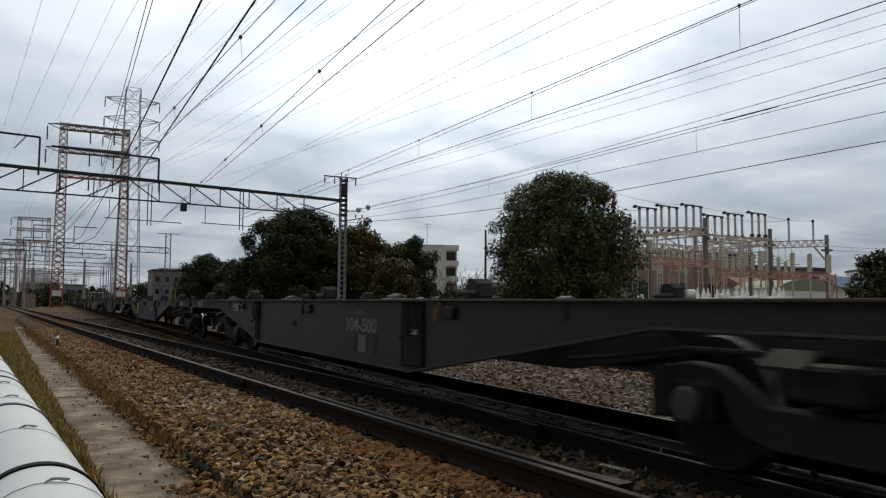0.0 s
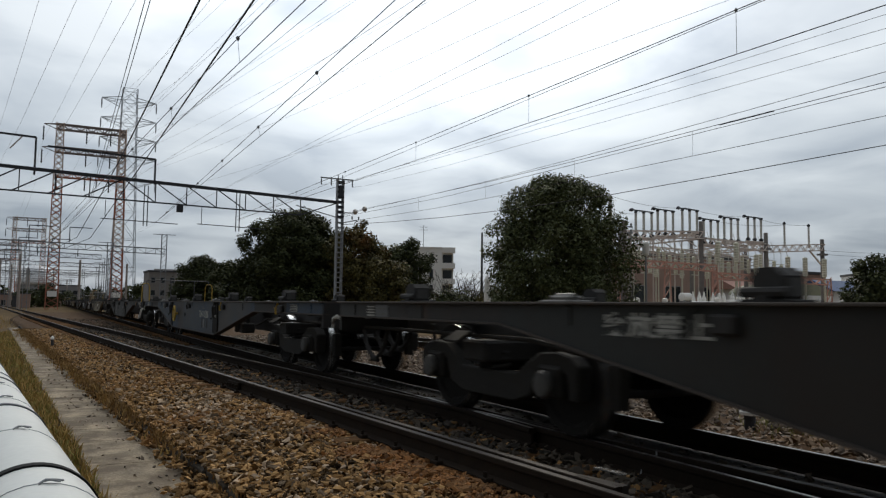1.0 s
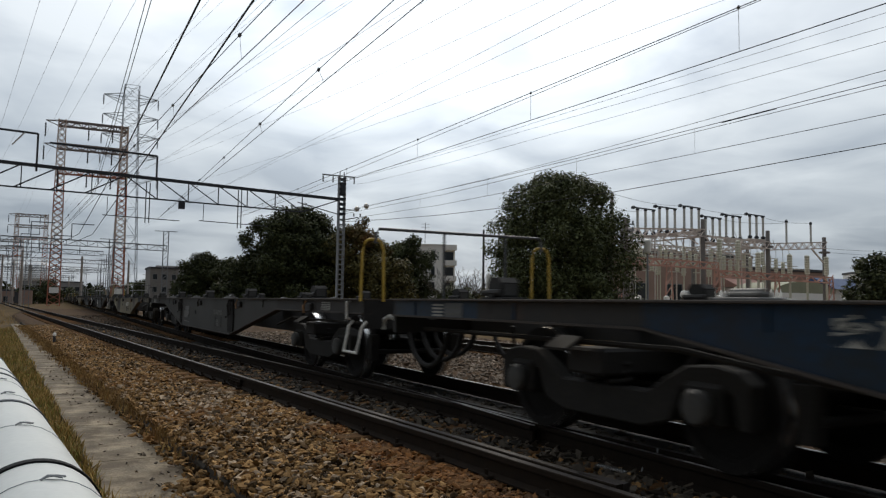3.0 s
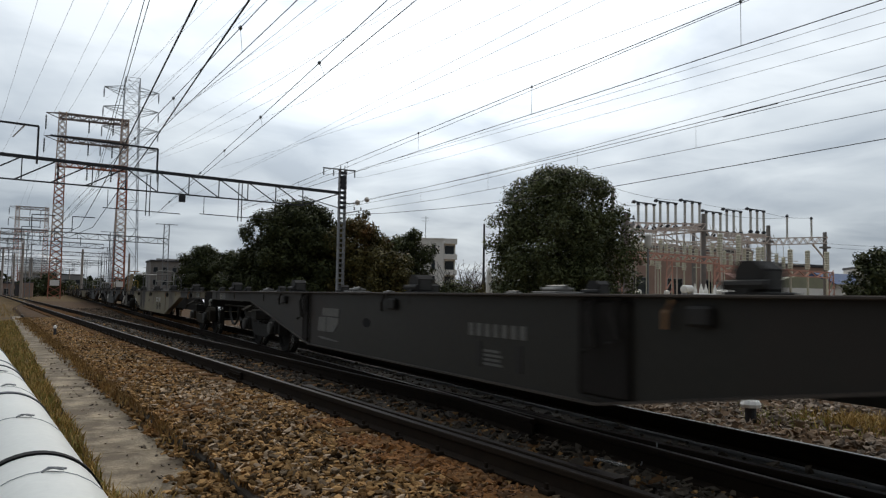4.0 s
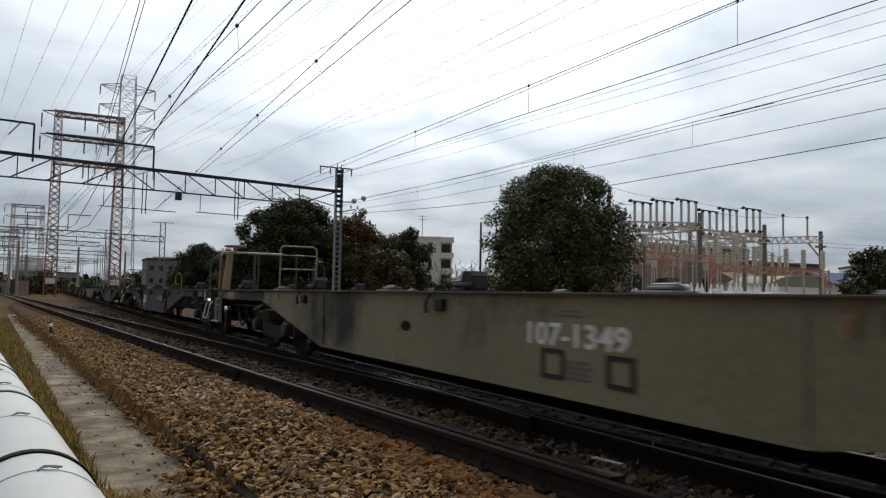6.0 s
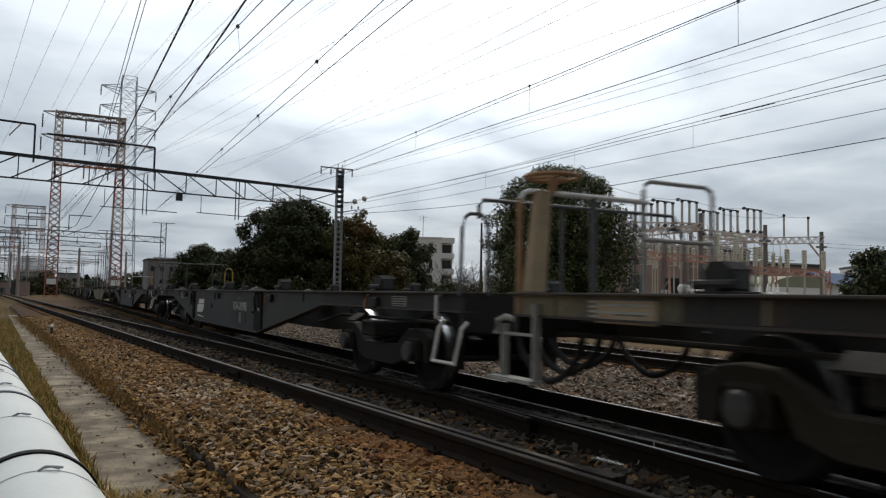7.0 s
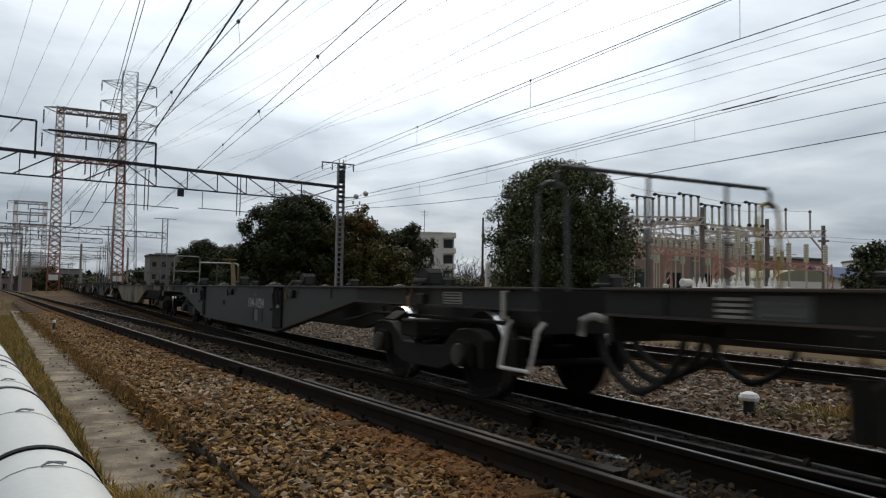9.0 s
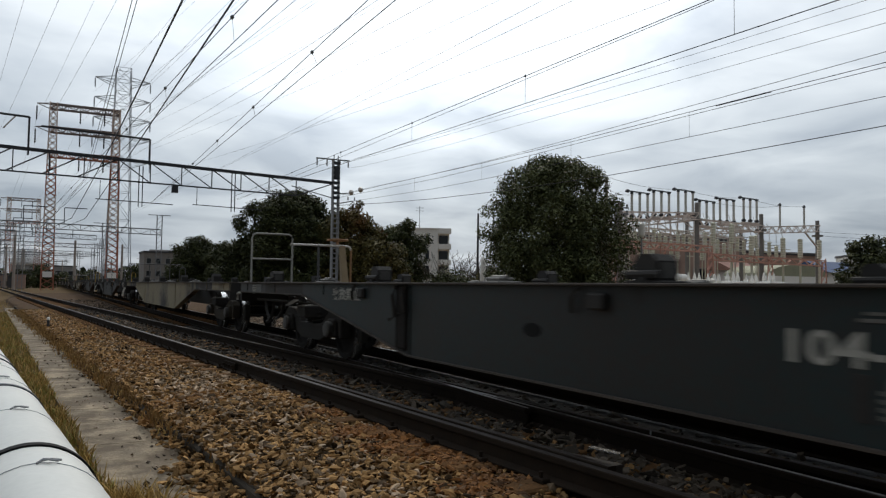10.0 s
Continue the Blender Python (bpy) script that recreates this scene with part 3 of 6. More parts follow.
def turnout_details():
    """Check rail beside the near rail, wing rails at the crossing, joint bars."""
    a, b = on_main(2.98 + 0.105, 3.1, 0), on_main(2.98 + 0.105, 7.9, 0)
    rail(main_track, a[:2], b[:2], "rail_dull", "check_rail", 0.0)
    for s, w in ((3.1, 0.16), (7.9, 0.16)):
        bm = B()
        p = on_main(2.98 + 0.16, s, -0.03)
        q = on_main(2.98 + 0.105, s + (0.35 if s < 5 else -0.35), -0.03)
        bar(bm, p, q, 0.06, 0.06)
        part("check_rail_end", bm, "rail_dull", main_track)
    # fishplate joint on the near rail
    for d in (-0.035, 0.035):
        bm = B()
        p, q = on_main(2.98 + d, 9.75, -0.085), on_main(2.98 + d, 10.25, -0.085)
        bar(bm, p, q, 0.03, 0.09)
        for k in range(4):
            c = Vector(p).lerp(Vector(q), 0.12 + 0.25 * k)
            box(bm, c.x - 0.05, c.x + 0.02, c.y - 0.018, c.y + 0.018, c.z - 0.018, c.z + 0.018)
        part("joint_bar", bm, "rail_rust", main_track)
    # long bearers stick out towards the ballast shoulder
    rng = random.Random(8)
    for k in range(9):
        s = 4.3 + 0.62 * k
        p, q = on_main(2.25 + rng.uniform(-0.1, 0.1), s, -0.24), on_main(3.4, s, -0.24)
        bm = B()
        bar(bm, (p[0], p[1], -0.268), (q[0], q[1], -0.268), 0.20, 0.12)
        part("bearer", bm, "rust_plate", main_track)
    bm = B()
    bar(bm, (3.065, 3.76, 0.004), (3.10, 3.53, 0.001), 0.05, 0.006)
    part("worn_end", bm, "tread", main_track, "bright worn tip of the check rail")
    bm = B()
    tube(bm, [(3.62, 3.98, -0.15), (3.68, 4.02, -0.10), (3.73, 3.96, -0.13), (3.78, 3.99, -0.06), (3.80, 4.01, 0.0), (3.83, 4.0, -0.05), (3.86, 4.03, -0.13)], 0.007, 6)
    part("bond_wire", bm, "steel_grey", train_track, "loose bent bond wire")
    # wing rails
    rail(train_track, (3.575, 5.2), (3.70, 7.4), "rail_head", "wing_rail")
    rail(train_track, (3.80, 5.2), (3.74, 7.4), "rail_dull", "wing_rail")


turnout_details()


def oily_strip():
    bm = B()
    bmesh.ops.create_grid(bm, x_segments=8, y_segments=60, size=0.5)
    for v in bm.verts:
        v.co = (4.236 + v.co.x * 1.5, 14 + v.co.y * 34, -0.188 + 0.012 * noise.noise((v.co.x * 9, v.co.y * 60, 1)))
    ob = part("oil_blackened_bed", bm, "oily_bed")
    tagged(ob, "oil-blackened ballast bed under the train", "ground", kind="structure")


oily_strip()


# ---- white pipe along the walkway ----
def make_pipe():
    r, zc = 0.313, -0.107
    X = lambda y: 0.36 - 0.0945 * y
    pipe = empty("pipe")
    tagged(pipe, "large white lagged pipe with black straps on the ground", "pipe")
    bm = B()
    tube(bm, [(X(y), y, zc) for y in (-14, -6, 0, 2, 4, 6, 8, 12, 16, 24, 40)], r, 48)
    part("pipe_body", bm, "pipe_white", pipe, smooth=True)
    d = Vector((-0.0945, 1, 0)).normalized()
    for y, wd, m in ((-8.1, 0.06, "band_black"), (-5.7, 0.06, "band_grey"), (-3.2, 0.06, "band_black"), (-0.7, 0.06, "band_grey"), (1.7, 0.06, "band_black"), (4.11, 0.065, "band_black"), (6.58, 0.075, "band_dark"), (9.05, 0.07, "band_dark"), (9.8, 0.05, "band_grey"), (12.3, 0.06, "band_grey"), (14.8, 0.06, "band_grey"), (17.3, 0.06, "band_grey")):
        bm = B()
        c = Vector((X(y), y, zc))
        tube(bm, [c, c + d * wd], r + 0.010, 48)
        part("strap", bm, m, pipe, smooth=False)
    # jacket seams and wire ties
    rng = random.Random(2)
    for y in (3.72, 5.35, 7.1, 8.3):
        c = Vector((X(y), y, zc))
        bm = B()
        for k in range(10):
            a0, a1 = radians(62 + 12 * k - 20), radians(62 + 12 * (k + 1) - 20)
            bar(bm, c + Vector((math.cos(a0) * (r + 0.004), 0.0, math.sin(a0) * (r + 0.004))), c + Vector((math.cos(a1) * (r + 0.004), 0.0, math.sin(a1) * (r + 0.004))), 0.003)
        part("tie_wire", bm, "band_grey", pipe)
        bm = B()
        a0 = radians(84)
        k = c + Vector((math.cos(a0) * (r + 0.01), 0, math.sin(a0) * (r + 0.01)))
        tube(bm, [k + Vector((-0.045, -0.015, -0.004)), k + Vector((-0.02, 0.01, 0.007)), k + Vector((0.015, -0.008, 0.008)), k + Vector((0.05, 0.02, -0.004))], 0.0055, 6)
        tube(bm, [k + Vector((-0.03, 0.012, 0.0)), k + Vector((0.0, -0.012, 0.009)), k + Vector((0.04, -0.02, 0.0))], 0.0045, 6)
        part("twisted_tie", bm, "steel_grey", pipe)
    # low saddles under the pipe
    for y in (-11.6, -7.4, -3.2, 1.0, 5.2, 9.4, 13.6, 17.8, 22):
        bm = B()
        box(bm, X(y) - 0.25, X(y) + 0.25, y - 0.1, y + 0.1, -0.45, -0.36, 0.01)
        part("saddle", bm, "kerb", pipe)


make_pipe()


def grass(name, material, count, place, h, seed, label):
    """Blades of grass and weeds as one mass of stuff."""
    rng = np.random.RandomState(seed)
    P = place(rng, count)
    n = len(P)
    a = rng.uniform(0, 2 * np.pi, n)
    hh = h * rng.uniform(0.4, 1.2, n)
    w = 0.006 + 0.004 * rng.uniform(0, 1, n)
    lean = rng.uniform(0.1, 0.8, n)
    b = rng.uniform(0, 2 * np.pi, n)
    dx, dy = np.cos(a) * w, np.sin(a) * w
    lx, ly = np.cos(b) * hh * lean, np.sin(b) * hh * lean
    V = np.stack([P + np.c_[-dx, -dy, 0 * a], P + np.c_[dx, dy, 0 * a], P + np.c_[dx * .7 + lx * .35, dy * .7 + ly * .35, hh * .6], P + np.c_[-dx * .7 + lx * .35, -dy * .7 + ly * .35, hh * .6], P + np.c_[lx, ly, hh]], 1)
    base = (np.arange(n) * 5)[:, None]
    F = (base + np.array([[0, 1, 2, 3]])).tolist() + (base + np.array([[3, 2, 4]])).tolist()
    ob = raw(name, V.reshape(-1, 3).tolist(), F, material)
    tagged(ob, label, "grass", kind="stuff")


def verge(rng, n):
    y = 4.2 + 34 * rng.uniform(0, 1, n) ** 1.7
    lo, hi = 0.62 - 0.0945 * y, 0.75 - 0.0567 * y
    x = lo - 0.05 + (hi - lo + 0.05) * rng.uniform(0, 1, n) ** 1.25
    clump = np.sin(y * 5.1) + np.sin(y * 2.3 + x * 7) + rng.uniform(-1.6, 1.6, n)
    k = clump > -0.35
    return np.c_[x, y, np.full(n, -0.42)][k]


def kerb_grass(rng, n):
    y = 4.4 + 33 * rng.uniform(0, 1, n) ** 1.15
    x = kerb_x(y) + 0.02 + rng.normal(0.03, 0.06 + 0.004 * y, n)
    clump = np.sin(y * 3.7) + np.sin(y * 1.9 + 1) + rng.uniform(-1.5, 1.5, n)
    k = (clump > -0.6) & (rng.uniform(0, 1, n) < np.clip((y - 6.0) / 3.5, 0.03, 1))
    return np.c_[x, y, np.full(n, -0.28)][k]


def patch(cx, cy, r, z):
    return lambda rng, n: np.c_[cx + rng.normal(0, r, n), cy + rng.normal(0, r * 1.3, n), np.full(n, z)]


grass("dry_grass", "grass_dry", 16000, verge, 0.13, 11, "dry yellow-brown grass between the pipe and the walkway")
grass("green_grass", "grass_green", 12000, verge, 0.11, 12, "sparse green weeds between the pipe and the walkway")
grass("dry_grass", "grass_rust", 34000, kerb_grass, 0.085, 13, "rust-brown dry grass hanging over the kerb")
grass("dry_grass", "grass_dry", 9000, kerb_grass, 0.07, 43, "dry straw-coloured grass along the kerb")
grass("dry_grass", "grass_dry", 900, patch(7.2, 4.7, 0.22, -0.21), 0.11, 14, "tuft of dry grass in the ballast beyond the train")
grass("green_grass", "grass_green", 500, patch(6.9, 5.0, 0.35, -0.21), 0.07, 15, "small green weeds in the ballast beyond the train")
grass("dry_grass", "grass_dry", 900, patch(0.50, 4.85, 0.10, -0.42), 0.18, 16, "tall dry tuft beside the pipe")


def marker_post(x, y, h, r, m, label, z0=-0.22, cap=None):
    p = empty("marker_post", pose(x, y, z0))
    bm = B()
    lathe(bm, [(r, 0), (r, h), (r * 0.9, h + 0.01)], n=14)
    part("post", bm, m, p)
    if cap:
        bm = B()
        c = cap
        lathe(bm, [(c * 0.95, h - 0.01), (c, h + 0.02), (c * 0.8, h + 0.055), (c * 0.3, h + 0.075)], n=10)
        part("cap", bm, "render_white", p, "white faceted cap")
    tagged(p, label, "marker post")


marker_post(6.30, 5.33, 0.17, 0.055, "steel_dark", "short black marker post with a white domed cap", cap=0.105)
marker_post(0.13, 22.9, 0.24, 0.035, "steel_dark", "small dark marker post with pale top in dry grass", -0.27, cap=0.045)


def far_verge(rng, n):
    """Thin dry grass on the open land left of the tracks."""
    y = 30 + 75 * rng.uniform(0, 1, n)
    x = 0.4 - 0.076 * y - 0.3 - np.abs(rng.normal(0, 0.10 * y, n)) + 2.2 * rng.uniform(0, 1, n) * (y > 44)
    clump = np.sin(y * 0.9 + x) + np.sin(x * 1.3 - y * 0.5) + rng.uniform(-1, 1, n)
    return np.c_[x, y, np.full(n, -0.42)][clump > 0.1]


grass("dry_grass", "grass_dry", 16000, far_verge, 0.32, 41, "rough dry grass on the open land beside the tracks")


# ---- the train ----
def ring(bm, c, R, r, axis, n=28, m=6):
    c = Vector(c)
    rows = []
    for i in range(n):
        a = 2 * math.pi * i / n
        row = []
        for j in range(m):
            b = 2 * math.pi * j / m
            q = (R + r * math.cos(b))
            p = {"x": (r * math.sin(b), q * math.cos(a), q * math.sin(a)), "z": (q * math.cos(a), q * math.sin(a), r * math.sin(b))}[axis]
            row.append(bm.verts.new(c + Vector(p)))
        rows.append(row)
    for i in range(n):
        for j in range(m):
            bm.faces.new((rows[i][j], rows[(i + 1) % n][j], rows[(i + 1) % n][(j + 1) % m], rows[i][(j + 1) % m]))


def text_plate(body, s, x, y, z, size, material, parent, name="lettering", stretch=1.0):
    """Flat lettering on the side that faces -x, reading towards -y."""
    cu = bpy.data.curves.new(name, "FONT")
    cu.body, cu.size, cu.align_x, cu.align_y, cu.extrude = s, size, "CENTER", "CENTER", 0.0015
    cu.offset = size * 0.022
    tmp = bpy.data.objects.new("tmp", cu)
    scene.collection.objects.link(tmp)
    dg = bpy.context.evaluated_depsgraph_get()
    me = bpy.data.meshes.new_from_object(tmp.evaluated_get(dg))
    bpy.data.objects.remove(tmp)
    me.transform(Matrix(((0, 0, -1, 0), (-stretch, 0, 0, 0), (0, 1, 0, 0), (0, 0, 0, 1))))
    me.materials.clear()
    me.materials.append(M[material])
    ob = new(name, me)
    ob.parent = parent
    ob.matrix_basis = pose(x, y, z)
    return ob


def plates(bm, x, rects):
    for y0, y1, z0, z1 in rects:
        box(bm, x - 0.006, x + 0.004, min(y0, y1), max(y0, y1), z0, z1)


HALF, SILL = 9.8, 1.20
SIDE = -SILL
TAPER = 6.25


def make_bogie(parent, yb, frame_paint="under_grey", cap_paint="hub_grey"):
    bg = empty("bogie")
    bg.parent = parent
    bg.matrix_basis = pose(0, yb, 0)
    sets = []
    for dy in (-0.95, 0.95):
        bm = B()
        for sx in (-1, 1):
            lathe(bm, [(0.09, -0.07), (0.13, -0.07), (0.14, -0.045), (0.315, -0.03), (0.335, -0.065), (0.40, -0.065), (0.407, 0.0), (0.405, 0.055), (0.43, 0.062), (0.43, 0.085), (0.335, 0.085), (0.315, 0.0), (0.14, 0.03), (0.09, 0.05)] if sx < 0 else
                  [(0.09, 0.07), (0.13, 0.07), (0.14, 0.045), (0.315, 0.03), (0.335, 0.065), (0.40, 0.065), (0.407, 0.0), (0.405, -0.055), (0.43, -0.062), (0.43, -0.085), (0.335, -0.085), (0.315, 0.0), (0.14, -0.03), (0.09, -0.05)],
                  (sx * 0.566, 0, 0), "x", 28)
        tube(bm, [(-0.78, 0, 0), (0.78, 0, 0)], 0.075, 12)
        ws = part("wheelset", bm, "wheel", bg)
        ws.data.materials.append(M["tread"])
        for f in ws.data.polygons:
            if 0.398 < math.hypot(f.center.y, f.center.z) < 0.412 and abs(f.normal.x) < 0.5:
                f.material_index = 1
        ws.matrix_basis = pose(0, dy, 0.407)
        sets.append(ws)
    for sx in (-1, 1):
        bm = B()
        x0, x1 = sx * 0.74 - 0.07, sx * 0.74 + 0.07
        # arched over each axle, dropped to a low beam between them
        half = [(0.42, 0.22), (0.66, 0.29), (0.76, 0.50), (1.14, 0.50), (1.18, 0.30), (1.27, 0.30), (1.28, 0.56), (1.18, 0.63), (1.02, 0.655), (0.80, 0.64), (0.62, 0.55), (0.46, 0.45)]
        prism(bm, half + [(-y, z) for y, z in reversed(half)], "x", x0, x1)
        bmesh.ops.bevel(bm, geom=list(bm.edges), offset=0.012, segments=1, affect="EDGES")
        part("side_frame", bm, frame_paint, bg)
        for dy in (-0.95, 0.95):
            bm = B()
            box(bm, x0 - 0.03, x1 + 0.03, dy - 0.15, dy + 0.15, 0.30, 0.55, 0.025)
            part("axle_box", bm, frame_paint, bg)
            bm = B()
            lathe(bm, [(0.10, sx * 0.0), (0.11, sx * 0.05), (0.09, sx * 0.075), (0.03, sx * 0.08)], (sx * 0.84, dy, 0.407), "x", 16)
            part("axle_cap", bm, cap_paint, bg)
        for k in (-0.13, 0.13):
            bm = B()
            pts = [(sx * 0.74 + 0.075 * math.cos(q * 0.9), k + 0.075 * math.sin(q * 0.9), 0.45 + 0.022 * q * 0.36) for q in range(0, 22)]
            tube(bm, pts, 0.016, 6)
            part("spring", bm, "under", bg)
        # brake block and hanger outside each wheel
        for dy in (-1.46, 1.46):
            bm = B()
            prism(bm, [(dy - 0.05, 0.26), (dy + 0.05, 0.26), (dy + 0.06, 0.58), (dy - 0.06, 0.58)], "x", sx * 0.566 - 0.05, sx * 0.566 + 0.05)
            bar(bm, (sx * 0.566, dy, 0.55), (sx * 0.62, dy * 0.97, 0.80), 0.03)
            part("brake_block", bm, "under_grey", bg)
    bm = B()
    prism(bm, [(-1.12, 0.70), (-0.98, 0.78), (-0.97, 0.76), (-1.11, 0.68)], "y", -0.02, 0.24)
    part("side_bearer_cover", bm, "under", bg)
    bm = B()
    box(bm, -0.95, 0.95, -0.2, 0.2, 0.52, 0.70, 0.02)
    lathe(bm, [(0.22, 0.68), (0.22, 0.80)], n=18)
    part("bolster", bm, "under", bg)
    bm = B()
    for dy in (-1.42, 1.42):
        tube(bm, [(-0.6, dy, 0.36), (0.6, dy, 0.36)], 0.03, 8)
    for x in (-0.25, 0.3):
        tube(bm, [(x, -1.42, 0.36), (x, 1.42, 0.33)], 0.02, 6)
    part("brake_rigging", bm, "under", bg)
    return bg, sets


def end_rail(parent, y, m_loop, m_bar, top=1.80, far=None):
    """Handrail across the end of a wagon: a looped post on each side and bars between."""
    for x0, x1 in ((-1.25, -0.98), (0.98, 1.25)):
        bm = B()
        h = top - 0.12
        a, b = (x0 + 0.03, x1 - 0.03)
        tube(bm, [(x0, y + 0.03, 1.0), (a - 0.02, y + 0.03, h - 0.12), (a + 0.01, y + 0.03, h - 0.03), (a + 0.05, y + 0.03, h), (b - 0.05, y + 0.03, h), (b - 0.01, y + 0.03, h - 0.03), (b + 0.02, y + 0.03, h - 0.12), (x1, y + 0.03, 1.0)], 0.017, 8)
        part("grab_loop", bm, m_loop if x0 < 0 else (far or m_loop), parent)
    bm = B()
    tube(bm, [(-1.10, y, top - 0.16), (-1.10, y, top - 0.05), (-1.06, y, top), (-0.9, y, top), (0.9, y, top), (1.06, y, top), (1.10, y, top - 0.05), (1.10, y, top - 0.16)], 0.017, 8)
    tube(bm, [(-0.25, y, 1.0), (-0.25, y, top)], 0.015, 8)
    tube(bm, [(0.58, y, 1.0), (0.58, y, top)], 0.015, 8)
    part("end_handrail", bm, m_bar, parent)


def steps(parent, y, m="white_paint"):
    for k, (yy, xo) in enumerate(((y, 0.0),)):
        bm = B()
        x = SIDE - 0.02
        tube(bm, [(x + 0.05, yy - 0.21, 0.78), (x, yy - 0.20, 0.72), (x - 0.06, yy - 0.19, 0.44), (x - 0.06, yy + 0.19, 0.44), (x, yy + 0.20, 0.72), (x + 0.05, yy + 0.21, 0.78)], 0.018, 8)
        part("stirrup_step", bm, m, parent, "white-painted stirrup step")
    bm = B()
    x = SIDE - 0.05
    tube(bm, [(x + 0.04, y + 0.20, 0.80), (x, y + 0.20, 0.80), (x, y + 0.20, 1.00), (x + 0.04, y + 0.20, 1.00)], 0.016, 8)
    part("grab_iron", bm, m, parent)


def flip_lock(parent, y, side, up):
    """A container locking bracket on the deck edge."""
    bm = B()
    x = side * 1.08
    box(bm, x - 0.11, x + 0.11, y - 0.15, y + 0.15, 1.022, 1.045, 0.006)
    if up:
        prism(bm, [(y - 0.10, 1.045), (y + 0.10, 1.045), (y + 0.10, 1.15), (y + 0.06, 1.20), (y - 0.05, 1.20), (y - 0.10, 1.16)], "x", x - 0.08, x + 0.08)
        box(bm, x - 0.12, x - 0.08, y - 0.05, y + 0.05, 0.90, 1.10, 0.01)
        tube(bm, [(x - 0.10, y - 0.14, 1.08), (x - 0.10, y + 0.14, 1.08)], 0.026, 8)
    else:
        box(bm, x - 0.07, x + 0.07, y - 0.10, y + 0.10, 1.045, 1.075, 0.01)
        tube(bm, [(x, y - 0.1, 1.07), (x, y + 0.1, 1.07)], 0.022, 8)
    lk = part("container_lock", bm, "under" if up else "lock_grey", parent)
    if up:
        bm = B()
        prism(bm, [(y - 0.104, 1.06), (y - 0.108, 1.06), (y - 0.108, 1.15), (y - 0.104, 1.15)], "x", x - 0.06, x + 0.06)
        part("lock_face", bm, "hub_grey", lk)


